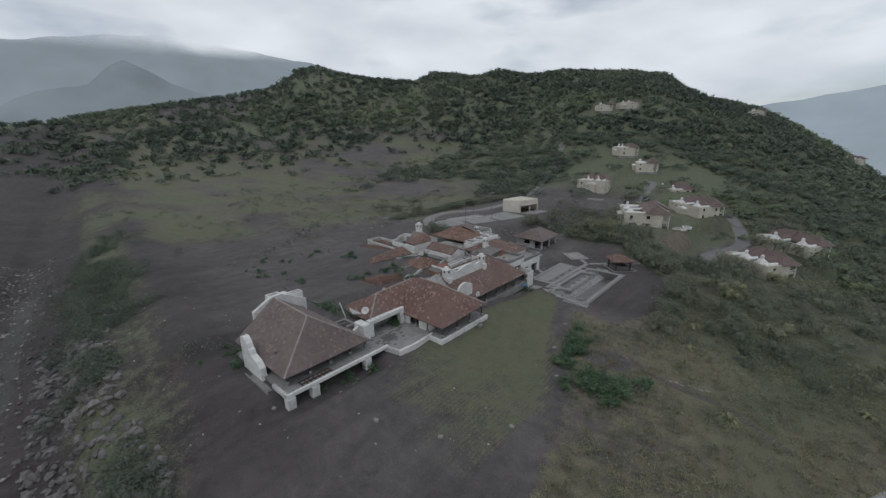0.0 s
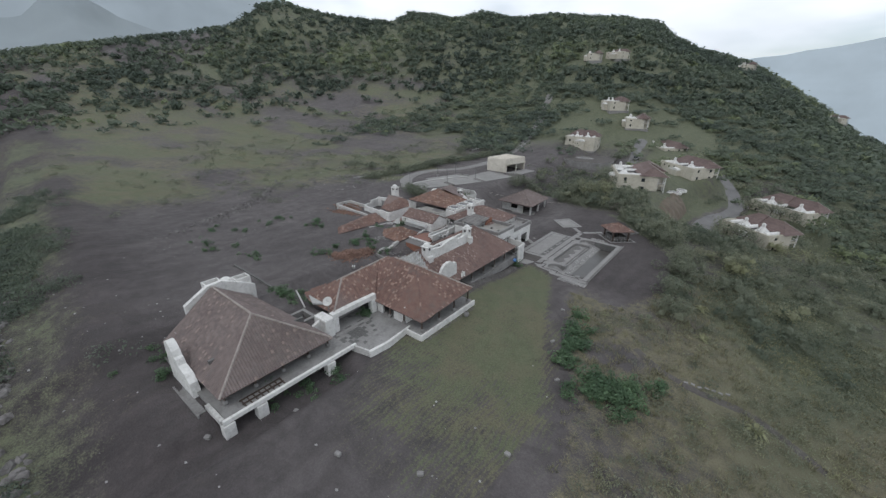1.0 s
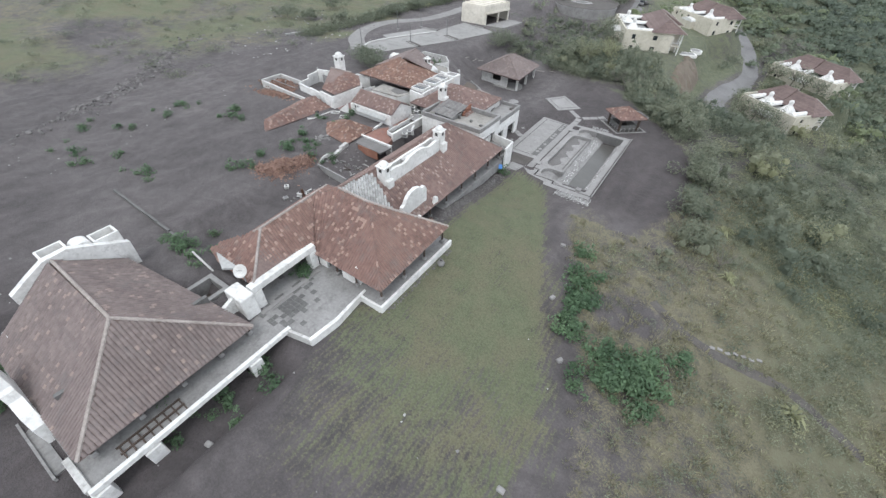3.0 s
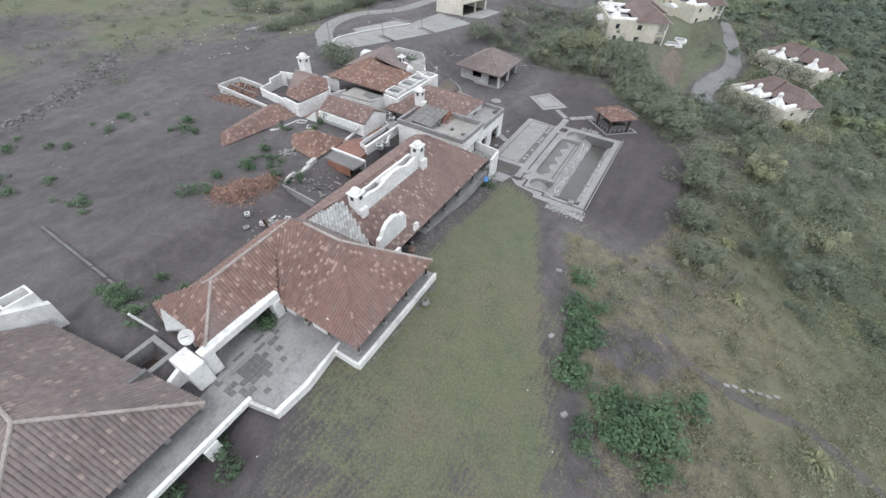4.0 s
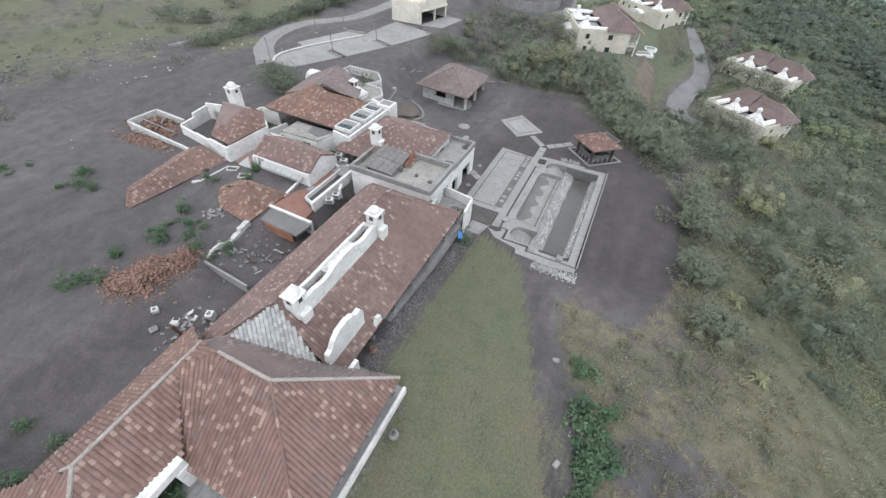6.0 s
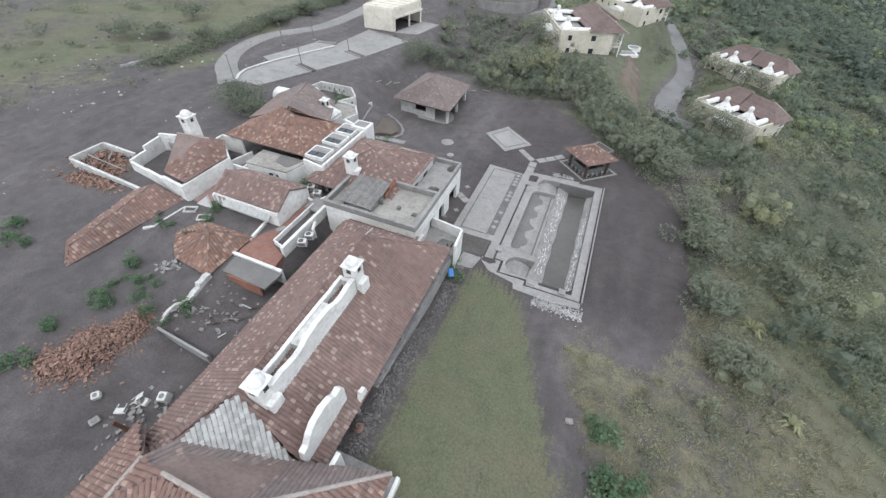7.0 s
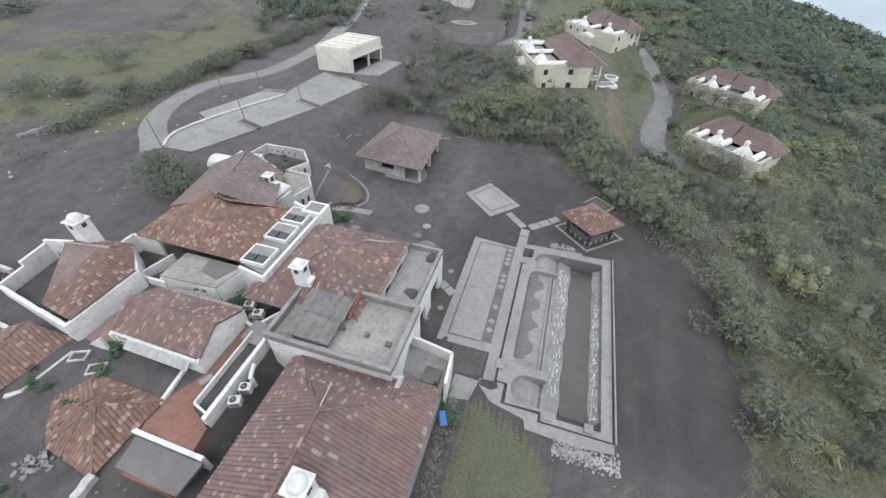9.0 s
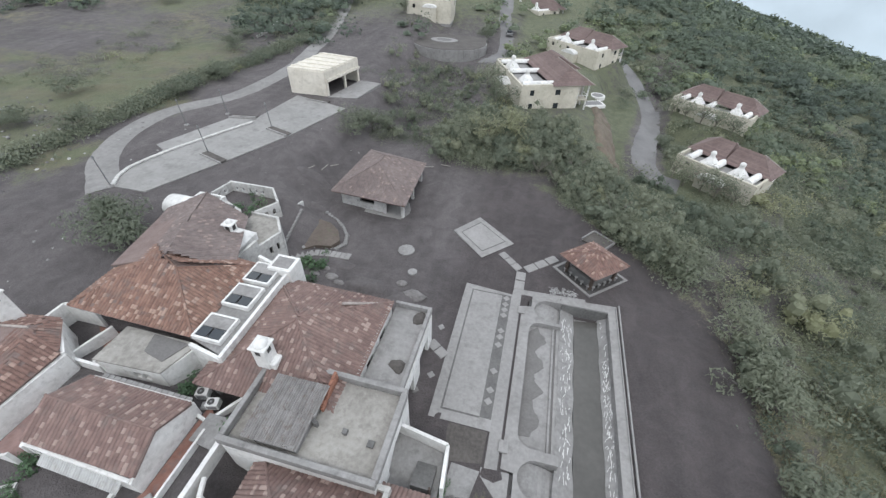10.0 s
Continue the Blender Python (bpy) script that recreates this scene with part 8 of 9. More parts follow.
def hill_forest():
    out = []
    n = 0
    near = []
    while n < 14500:
        az = RNG.uniform(-32, 92)
        d = math.sqrt(RNG.uniform(150 ** 2, 590 ** 2))
        x, y = 24 - d * math.sin(radians(az)), -66 + d * math.cos(radians(az))
        n += 1
        nz = noise.noise((x * 0.016, y * 0.016, 6.0))
        dens = sm(165, 215, d) * sm(48 + 22 * nz, 34 + 14 * nz, az) + sm(250, 430, d) * sm(92, 80, az) * (0.75 + 0.9 * nz)
        if az < 18:
            dens = max(dens, sm(-20, 4, x - 30) * sm(95, 120, y + x))
        if -70 < x < 4 and y < 190 and x < 0.4 * (y - 90):
            dens *= 0.25
        if RNG.random() > dens:
            continue
        if any(abs(x - vx) < 9 and -11 < y - vy < 9 for vx, vy in ((-10, 391), (58, 404), (-97, 264), (-82, 272), (-36, 168), (-52, 182), (-15, 126), (-45, 122), (-62, 150))):
            continue
        t = 0.35 + 0.9 * noise.noise((x * 0.012, y * 0.012, 0)) + RNG.normal(0, 0.16)
        t = t if RNG.random() > 0.02 else 0.95
        (near if math.hypot(x + 5, y + 20) < 250 else out).append((x, y, land(x, y) - 0.4, RNG.uniform(0.7, 1.45), t))
    scatter("forest_edge", near, PROTO_CROWN, M_leaf_far, "leafy green forest trees at the foot of the hill", "forest")
    scatter("hill_forest", out, PROTO_FAR, M_leaf_far, "dense dark green forest covering the hill", "forest")
hill_forest()

def blocked(x, y):
    """Places that stay free of bushes: the villas, roads and yards."""
    for (vx, vy, _), a, L, W, _ in VILLAS:
        c, sn = math.cos(radians(a)), math.sin(radians(a))
        u, v = (x - vx) * c + (y - vy) * sn, -(x - vx) * sn + (y - vy) * c
        if -W / 2 - 0.7 < u < W / 2 + 2.2 and abs(v) < L / 2 + 0.8:
            return True
    for p, q in (((15.5, 57), (10.4, 63)), ((10.4, 63), (11.6, 72)), ((11.6, 72), (14.6, 84)), ((14.6, 84), (16, 97)), ((16, 97), (13.5, 112)), ((13.5, 112), (6, 138)), ((-27, 150), (-22, 116)), ((-22, 116), (-24, 93))):
        px, py = q[0] - p[0], q[1] - p[1]
        u = max(0, min(1, ((x - p[0]) * px + (y - p[1]) * py) / (px * px + py * py)))
        if math.hypot(x - p[0] - u * px, y - p[1] - u * py) < 3.8:
            return True
    if 1.2 < x < 5.2 and 57 < y < 74:
        return True
    if math.hypot(x - 1, y - 78) < 5.0:
        return True
    return False

def scrub():
    mid, near, straw, fresh = [], [], [], []
    # woodland east of the ash pad and up to the villas
    for _ in range(2600):
        x, y = RNG.uniform(8, 95), RNG.uniform(-6, 130)
        if y < 45 and x < 11.2 + 1.2 * noise.noise((y * 0.2, 0, 0)) - 0.16 * max(0, y - 18):
            continue
        if blocked(x, y):
            continue
        dens = (0.35 + 0.6 * sm(2, 16, y)) * (0.75 + 0.6 * noise.noise((x * 0.07, y * 0.07, 3))) * sm(100, 60, x)
        if RNG.random() > dens * 0.8:
            continue
        s = RNG.uniform(0.55, 1.15) * (0.8 if y < 4 else 1.0)
        mid.append((x, y, land(x, y) - 0.3, s, 0.42 + 0.5 * noise.noise((x * 0.06, y * 0.06, 8)) + RNG.normal(0, 0.2)))
    # belt round the north rim of the ash pad, below the villa
    for _ in range(760):
        u = RNG.random()
        x, y = RNG.uniform(-24, 9), 47 + RNG.uniform(-1.5, 13)
        if x > -4:
            y = max(40 - 1.25 * (x + 4), 20) + RNG.uniform(0.5, 14)
        if blocked(x, y) or (x > 7.5 and y > 54):
            continue
        mid.append((x, y, land(x, y) - 0.3, RNG.uniform(0.45, 0.95), 0.45 + RNG.normal(0, 0.2)))
    for _ in range(500):
        x, y = RNG.uniform(-48, -14), RNG.uniform(48, 108)
        if blocked(x, y) or (x < -39 and y < 70) or math.hypot(x + 35, y - 101) < 11:
            continue
        if RNG.random() < 0.6 * sm(-46, -34, x) + 0.15:
            mid.append((x, y, land(x, y) - 0.3, RNG.uniform(0.4, 0.85), 0.4 + RNG.normal(0, 0.2)))
    # open slope: low bushes and straw
    for _ in range(1500):
        x, y = RNG.uniform(4, 62), RNG.uniform(-46, 6)
        if x < 6.8 - 0.28 * (y + 10) or (y > -7 and x < 11):
            continue
        k = noise.noise((x * 0.09, y * 0.09, 5))
        if RNG.random() < 0.07 + 0.75 * k + 0.25 * sm(26, 40, x):
            near.append((x, y, land(x, y) - 0.15, RNG.uniform(0.3, 0.8), 0.45 + 0.5 * k + RNG.normal(0, 0.15)))
    for _ in range(13000):
        x, y = RNG.uniform(0, 58), RNG.uniform(-75, 20)
        if x < -1.6 - 0.40 * max(y, -26) - 0.28 * min(0.0, y + 26) or (y > -4 and x < 11):
            continue
        k = noise.noise((x * 0.08, y * 0.08, 15))
        if RNG.random() < 0.55 + 0.6 * k:
            straw.append((x, y, land(x, y) - 0.05, RNG.uniform(0.3, 1.0), 0.45 + 0.6 * k + RNG.normal(0, 0.2)))
    low = []
    for _ in range(6200):
        x, y = RNG.uniform(6, 56), RNG.uniform(-75, 52)
        if x < 6.8 - 0.28 * (y + 10) or (y > -7 and x < 12) or blocked(x, y):
            continue
        k = noise.noise((x * 0.11, y * 0.11, 25))
        if RNG.random() < 0.45 + 0.8 * k + 0.3 * sm(-6, 8, y):
            low.append((x, y, land(x, y) - 0.1, RNG.uniform(0.4, 1.1), 0.6 + 0.6 * k + RNG.normal(0, 0.2)))
    scatter("low_undergrowth", low, PROTO_LOW, M_leaf, "low olive undergrowth on the slope", "undergrowth")
    # far west belt beyond the ash field and along the road
    for _ in range(3400):
        x, y = RNG.uniform(-190, -58), RNG.uniform(-45, 150)
        if x > -71 and y > 18:
            continue
        k = noise.noise((x * 0.035, y * 0.035, 21))
        if RNG.random() < (0.18 + 0.6 * k) * sm(-64, -78, x):
            near.append((x, y, land(x, y) - 0.2, RNG.uniform(0.3, 1.3), 0.35 + 0.5 * k + RNG.normal(0, 0.15)))
    for _ in range(420):
        u = RNG.random()
        x, y = -71.5 - 3 * RNG.random() + 8 * max(0, u - 0.3) - 14 * max(0, u - 0.75), 20 + 90 * u
        near.append((x, y, land(x, y) - 0.2, RNG.uniform(0.6, 1.5), 0.4 + RNG.normal(0, 0.18)))
    # stream bank
    bank = []
    for _ in range(1100):
        x = RNG.uniform(-120, -8)
        s = RNG.normal(16, 3.6)
        yc = stream_y(x)
        y = yc + s
        if noise.noise((x * 0.06, y * 0.06, 2)) > 0.0 and (x < -26 or s < 16):
            bank.append((x, y, land(x, y) - 0.2, RNG.uniform(0.4, 1.2), 0.4 + RNG.normal(0, 0.2)))
    close = [m for m in mid if m[0] < 42 and m[1] < 62]
    far = [m for m in mid if not (m[0] < 42 and m[1] < 62)]
    scatter("scrub_woodland", close, PROTO_MID, M_leaf, "grey-green scrub woodland on the slope", "scrub")
    scatter("far_scrub", far, PROTO_THIN, M_leaf, "grey-green scrub between the villas", "scrub")
    scatter("bank_bushes", bank, PROTO_NEAR, M_leaf_far, "dark green bushes along the stream bank", "bushes")
    scatter("low_bushes", near, PROTO_NEAR, M_leaf, "low olive green bushes on the slopes", "bushes")
    scatter("dry_grass", straw, PROTO_TUFT, M_straw, "tufts of dry yellow grass", "grass")
    # lush broadleaf patch beside the lawn's lower edge and weeds on ash
    for cx, cy, n, sp in ((6.0, -14.5, 8, 0.7), (6.4, -17.2, 12, 0.8), (7.4, -20.0, 9, 0.8), (12.3, -23.4, 26, 1.3), (13.6, -21.2, 10, 0.8), (10.4, -21.0, 6, 0.9), (16.5, -18.0, 4, 0.8), (8.6, -24.5, 4, 0.8), (5.2, -10.5, 4, 0.6)):
        for _ in range(n):
            x, y = cx + RNG.normal(0, sp), cy + RNG.normal(0, sp)
            fresh.append((x, y, land(x, y) - 0.1, RNG.uniform(0.3, 0.75), 0.4 + RNG.normal(0, 0.25)))
    for cx, cy, n, sp in ((-34.5, -15.8, 16, 1.5), (-35.9, -20.1, 4, 0.5), (-48.7, -14.8, 6, 1.2), (-35.2, -23.4, 5, 0.7), (-28.6, -15.6, 5, 0.6), (-26.5, -36.5, 6, 1.0), (-24.0, -35.0, 7, 1.2), (-22.6, -33.4, 6, 0.8), (-13.4, -45.0, 5, 0.9), (-11.6, -43.2, 6, 0.9), (-11.2, -39.6, 4, 0.5), (-26.4, -51.8, 6, 1.0), (-23.6, -51.7, 4, 0.6), (-15.7, -31.2, 5, 0.35), (-12.0, 1.6, 7, 0.7), (-11.6, -0.2, 6, 0.5), (-29.0, 2.0, 5, 0.7), (-24.4, 0.4, 3, 0.4), (-23.2, -7.6, 5, 0.6), (-39.5, 22.6, 8, 1.2), (-33.2, -8.0, 3, 0.5), (-37.4, -8.6, 4, 0.7), (-30.4, 19.0, 6, 0.8), (-29.5, 17.6, 5, 0.9), (-60.5, -30, 8, 2.2), (-52, -33, 6, 2), (-58.5, -18.5, 6, 1.4), (-35.3, -4.9, 4, 0.6), (-44, -31, 5, 1.5)):
        for _ in range(n):
            x, y = cx + RNG.normal(0, sp), cy + RNG.normal(0, sp)
            z = 2.4 if (cx, cy) in ((-15.7, -31.2),) else land(x, y) - 0.1
            fresh.append((x, y, z, RNG.uniform(0.22, 0.55), 0.4 + RNG.normal(0, 0.2)))
    scatter("broadleaf_weeds", fresh, PROTO_BROAD, M_leaf_fresh, "fresh green broadleaf weeds on ash", "weeds")
    lawn = []
    for _ in range(2600):
        x, y = RNG.uniform(-10, 8), RNG.uniform(-46, 2)
        g = cover_of(x, y, 0)[0]
        if RNG.random() < g * 0.8:
            lawn.append((x, y, land(x, y) - 0.06, RNG.uniform(0.1, 0.24), 0.6 + 0.5 * noise.noise((x * 0.2, y * 0.2, 1)) + RNG.normal(0, 0.2)))
    scatter("lawn_grass", lawn, PROTO_TUFT, M_grass, "patchy olive green lawn grass", "grass")
scrub()

def tree(x, y, h, r, tint, material=None, leaf=0.17, n=1300):
    """A tapered trunk with forking limbs and an uneven crown of leaf sprays."""
    z = land(x, y) - 0.1
    t = thing("tree", (x, y, z), "grey-green leafy tree with forked trunk", "tree", "garden trees")
    bm = bmesh.new()
    tube(bm, (x, y, z - 0.3), (x + 0.1, y, z + h * 0.42), 0.05 * h * 0.5, 0.03 * h * 0.5, 7)
    for k in range(6):
        a = k * 1.05 + x
        tube(bm, (x + 0.05, y, z + h * (0.26 + 0.03 * k)), (x + 0.62 * r * math.cos(a), y + 0.62 * r * math.sin(a), z + h * (0.62 + 0.05 * (k % 3))), 0.016 * h, 0.006 * h, 5)
    part("trunk", bm, M_bark, t, "grey forked trunk")
    V = spray(n, r, r, h * 0.42, leaf, 14, 0.4).reshape(-1, 3) + (x, y, z + h * 0.26)
    ob = quads_object("crown", V, material or M_leaf, np.full(len(V), tint))
    ob.parent = t
    ob.matrix_parent_inverse = Matrix.Translation(t.location).inverted()
    tagged(ob, "open crown of small leaves")
for x, y, h, r, tint in ((-49.5, 15.2, 3.6, 3.6, 0.25), (-46.6, 13.4, 3.0, 2.8, 0.3), (-52.0, 17.0, 2.8, 2.4, 0.35), (12.6, 14.0, 4.6, 2.8, 0.5), (13.4, 6.5, 4.2, 2.6, 0.4), (11.6, 20.0, 4.4, 2.6, 0.6), (8.6, 27.5, 4.4, 2.5, 0.5), (5.4, 31.5, 4.2, 2.4, 0.65), (14.5, 0.5, 4.0, 2.5, 0.45), (-16.5, 50.5, 5.0, 2.8, 0.85), (-12.5, 52.0, 5.2, 3.0, 0.9), (-20.0, 50.0, 4.6, 2.6, 0.6), (-37.5, 47.5, 4.2, 2.8, 0.4), (-36, 50.5, 4.0, 2.6, 0.35), (16.2, 76.5, 3.4, 2.0, 0.3), (19.5, 74.5, 3.0, 1.8, 0.3), (-27, 112, 4.0, 2.4, 0.3), (-52, 116, 4.5, 2.8, 0.4), (-69, 58, 3.2, 2.4, 0.3), (-70, 48, 3.0, 2.2, 0.35), (-75, 33, 3.2, 2.5, 0.3), (-89, 28, 3.6, 3.2, 0.3), (-88, 43, 3.2, 2.8, 0.35), (-84, 31, 2.8, 2.4, 0.3), (-80, 76, 3.4, 2.6, 0.3), (-83, 84, 3.2, 2.6, 0.35)):
    tree(x, y, h, r, tint)
for (vx, vy, vz), a, L, W, H in VILLAS[:3]:
    ca, sa = math.cos(radians(a)), math.sin(radians(a))
    for k in range(5):
        u, v = -W / 2 - 2.2 - 0.8 * (k % 2), (k - 2) * L / 5
        tree(vx + u * ca - v * sa, vy + u * sa + v * ca, 4.4 + 0.5 * (k % 3), 2.3, 0.35 + 0.1 * k, None, 0.17, 520)
def bare_tree(x, y, h):
    z = land(x, y)
    rnd = random.Random(int(x * 7 + y))
    t = thing("bare_tree", (x, y, z), "leafless pale grey shrub on the slope", "tree", "bare shrubs")
    bm = bmesh.new()
    for k in range(9):
        a, l = rnd.random() * 6.3, rnd.uniform(0.5, 1.0) * h
        p = Vector((x, y, z + 0.2 * h))
        q = p + Vector((math.cos(a) * l * 0.5, math.sin(a) * l * 0.5, l * 0.7))
        tube(bm, (x, y, z - 0.2), p, 0.06, 0.05, 5), tube(bm, p, q, 0.035, 0.02, 4)
        for j in range(3):
            b = a + rnd.gauss(0, 0.7)
            tube(bm, p.lerp(q, 0.4 + 0.25 * j), p.lerp(q, 0.4 + 0.25 * j) + Vector((math.cos(b) * l * 0.35, math.sin(b) * l * 0.35, l * 0.3)), 0.02, 0.008, 4)
    part("branch_tangle", bm, M_bark, t)
for x, y, h in ((11.5, 24.0, 2.6), (14.8, -6.0, 2.4), (9.2, 30.0, 2.8), (-8.0, 44.5, 3.0), (-5.5, 43.0, 2.8), (2.0, 37.0, 2.6), (17.5, -2.0, 2.2), (-3.0, 46.0, 3.2)):
    bare_tree(x, y, h)

def rosette(x, y, r):
    """A pale palm-like rosette of arching blades."""
    z = land(x, y)
    k, V = random.Random(int(x * 9 + y * 5)), []
    for i in range(22):
        a, l, h = k.random() * 6.28, r * k.uniform(0.7, 1.15), k.uniform(0.3, 1.0)
        o, u, w = np.array((x, y, z)), np.array((math.cos(a), math.sin(a), 0)), np.array((-math.sin(a), math.cos(a), 0))
        for (d0, z0, w0), (d1, z1, w1) in (((0.0, 0.1, 0.05), (0.5, 0.75 * h, 0.11)), ((0.5, 0.75 * h, 0.11), (1.0, 0.35 * h, 0.02))):
            p, q = o + u * l * d0 + (0, 0, z0 * r), o + u * l * d1 + (0, 0, z1 * r)
            V += [p - w * w0, p + w * w0, q + w * w1, q - w * w1]
    ob = quads_object("palm_rosette", np.array(V), M_leaf, np.full(len(V), 1.0))
    tagged(ob, "pale yellow-green palm rosette on the slope", "palm", "palm rosettes")
for x, y, r in ((17.3, 6.2, 1.3), (18.5, -3.4, 1.1), (25.1, -16.7, 1.3), (38.5, 2.0, 1.2), (31.5, 27.5, 1.3)):
    rosette(x, y, r)

# ---- rocks, stream and scattered things ----
def rocks(name, spots, material, label, category):
    """Many angular stones as one mesh of kind stuff; rows of x, y, z, size."""
    base = []
    rnd = random.Random(17)
    for _ in range(5):
        bm = bmesh.new()
        bmesh.ops.create_icosphere(bm, subdivisions=1, radius=1)
        off = Vector((rnd.random() * 20, 0, 0))
        co = np.array([v.co * (1 + 0.45 * noise.noise(v.co * 1.4 + off)) for v in bm.verts])
        co *= (1, 0.8, 0.62)
        base.append((co, np.array([[v.index for v in f.verts] for f in bm.faces])))
        bm.free()
    V, F, n = [], [], 0
    for x, y, z, s in spots:
        co, f = base[rnd.randrange(5)]
        m = np.array(Euler((rnd.gauss(0, 0.4), rnd.gauss(0, 0.4), rnd.random() * 6.3)).to_matrix())
        V.append((co * s) @ m.T + (x, y, z)), F.append(f + n)
        n += len(co)
    me = bpy.data.meshes.new(name)
    me.from_pydata(np.concatenate(V).tolist(), [], np.concatenate(F).tolist())
    me.materials.append(material)
    return tagged(new(name, me), label, category, kind="stuff")

def stream():
    dark, pale = [], []
    for _ in range(2600):
        x = RNG.uniform(-130, -6)
        yc = stream_y(x)
        s = RNG.normal(0, 5)
        if s > 13:
            continue
        y = yc + s
        sz = RNG.uniform(0.08, 0.34) * (1.6 if RNG.random() < 0.12 else 1)
        (pale if RNG.random() < 0.16 else dark).append((x, y, land(x, y) + sz * 0.15, sz))
    for _ in range(700):
        x = RNG.uniform(-60, -8)
        yc = stream_y(x)
        y = yc + RNG.uniform(7, 17)
        dark.append((x, y, land(x, y), RNG.uniform(0.15, 0.75)))
    # rough edge of the ash field and stones on it
    for _ in range(620):
        u = RNG.random()
        x, y = -65 - 27 * u + RNG.normal(0, 1.6), -37 + 46 * u + 4 * math.sin(u * 5) + RNG.normal(0, 1.6)
        dark.append((x, y, land(x, y), RNG.uniform(0.08, 0.42)))
    for _ in range(320):
        x, y = RNG.uniform(-95, -66), RNG.uniform(0, 40)
        (pale if RNG.random() < 0.3 else dark).append((x, y, land(x, y), RNG.uniform(0.1, 0.3)))
    for _ in range(420):
        x, y = RNG.uniform(-60, 8), RNG.uniform(-66, 45)
        if not (x > -24 and y > -2) and not (-10 < x < 4 and -36 < y < 2) and not (-12.5 < x < -6.5 and -37 < y < 3) and not (-50 < x < -10 and -40 < y < 28) and not pool_pit(x, y) and not (-14 < x < 2 and 0 < y < 21):
            pale.append((x, y, land(x, y), RNG.uniform(0.04, 0.16)))
    rocks("stream_rocks", dark, M_rock, "dark volcanic stones along the stream and ash rim", "rocks")
    rocks("pale_stones", pale, M_palerock, "pale grey stones scattered on ash", "stones")
    water = ribbon("stream_water", [(-5, -76.5), (-14, -75.6), (-24, -76.2), (-32, -75.4), (-42, -75.2), (-54, -72.6), (-66, -71.8), (-80, -69.4), (-100, -67.5)], 3.4, M_stream, "dark shallow stream between rocks", lift=0.12)
    tagged(water, category="water")
    verge = []
    for _ in range(1700):
        y = RNG.uniform(-19.5, 1.0)
        x = -10.6 + RNG.normal(0, 0.35)
        verge.append((x, y, land(x, y) + 0.03, RNG.uniform(0.05, 0.14)))
    for _ in range(160):
        x, y = RNG.uniform(-7.0, -6.6), RNG.uniform(-30, -20)
        verge.append((x, y, land(x, y), RNG.uniform(0.05, 0.12)))
    rocks("rubble_verge", verge, M_rock, "dark stone rubble along the veranda plinth", "stones")
    gravel = []
    for _ in range(420):
        x, y = RNG.uniform(-2.8, 1.8), RNG.normal(-0.55, 0.35)
        gravel.append((x, y, land(x, y) + 0.02, RNG.uniform(0.06, 0.14)))
    for _ in range(150):
        x = RNG.uniform(-5.2, -2.4)
        gravel.append((x, 21.6 + RNG.normal(0, 0.3), 0.05, RNG.uniform(0.05, 0.12)))
    rocks("pale_gravel", gravel, M_palerock, "pale gravel heaped against the pool edge", "gravel")
stream()

# cobbled steps and culverts on the east slope
for i in range(7):
    x, y = 18.4 + 0.66 * i, -14.2 + 0.24 * i + 0.12 * math.sin(i * 2.3)
    z = land(x, y)
    tagged(finish("stone_step", boxes((x - 0.22, x + 0.22, y - 0.15, y + 0.15, z - 0.2, z + 0.1, 12 + 25 * math.sin(i * 3.7)), bevel=0.03), M_conc_pale), "pale concrete step block on the slope", "step", "slope steps")
ribbon("pavement_track", [(12.5, -12.5), (16, -14.4), (20, -14.8), (25, -14.2), (31, -16)], 1.3, M_soil, "narrow trodden earth track")
ribbon("culvert", [(33.5, -22.5), (37, -18), (40.5, -12.5), (44, -6.5), (48, 0)], 2.0, M_palerock, "pale broken concrete culvert", lift=0.2)

def wall_line(name, p, q, h, th, material, label, category="wall"):
    z = min(land(*p), land(*q))
    n = 14
    bm = bmesh.new()
    for i in range(n):
        u, v = i / n, (i + 1) / n
        a, b = (p[0] + (q[0] - p[0]) * u, p[1] + (q[1] - p[1]) * u), (p[0] + (q[0] - p[0]) * v, p[1] + (q[1] - p[1]) * v)
        wall(bm, a, b, land(*a) - 0.4, land(*a) + h * (0.8 + 0.35 * noise.noise((a[0], a[1], 0))), th)
    return tagged(finish(name, bm, material), label, category)
wall_line("garden_wall", (-42.3, -35.2), (-25.4, -35.7), 0.34, 0.22, M_conc_dark, "low broken concrete wall half buried in ash")
wall_line("road_wall", (-76.5, 17), (-74.5, 27), 0.5, 0.35, M_palerock, "low pale stone wall beside the road")
wall_line("far_wall", (-80.5, 86), (-83.5, 116), 0.9, 0.4, M_white_dirty, "white wall along the approach road")

def leaning_pole(p, q, r, material, label, name="pole"):
    return tagged(finish(name, tube(bmesh.new(), p, q, r, r * 0.9, 8), material), label, "pole")
leaning_pole((-20.6, -36.4, 3.2), (-21.1, -37.2, 6.6), 0.1, M_white, "leaning white wooden pole in ash")
leaning_pole((-21.6, -38.0, 3.1), (-23.2, -38.6, 3.9), 0.13, M_white_dirty, "broken white post lying in ash", "broken_post")

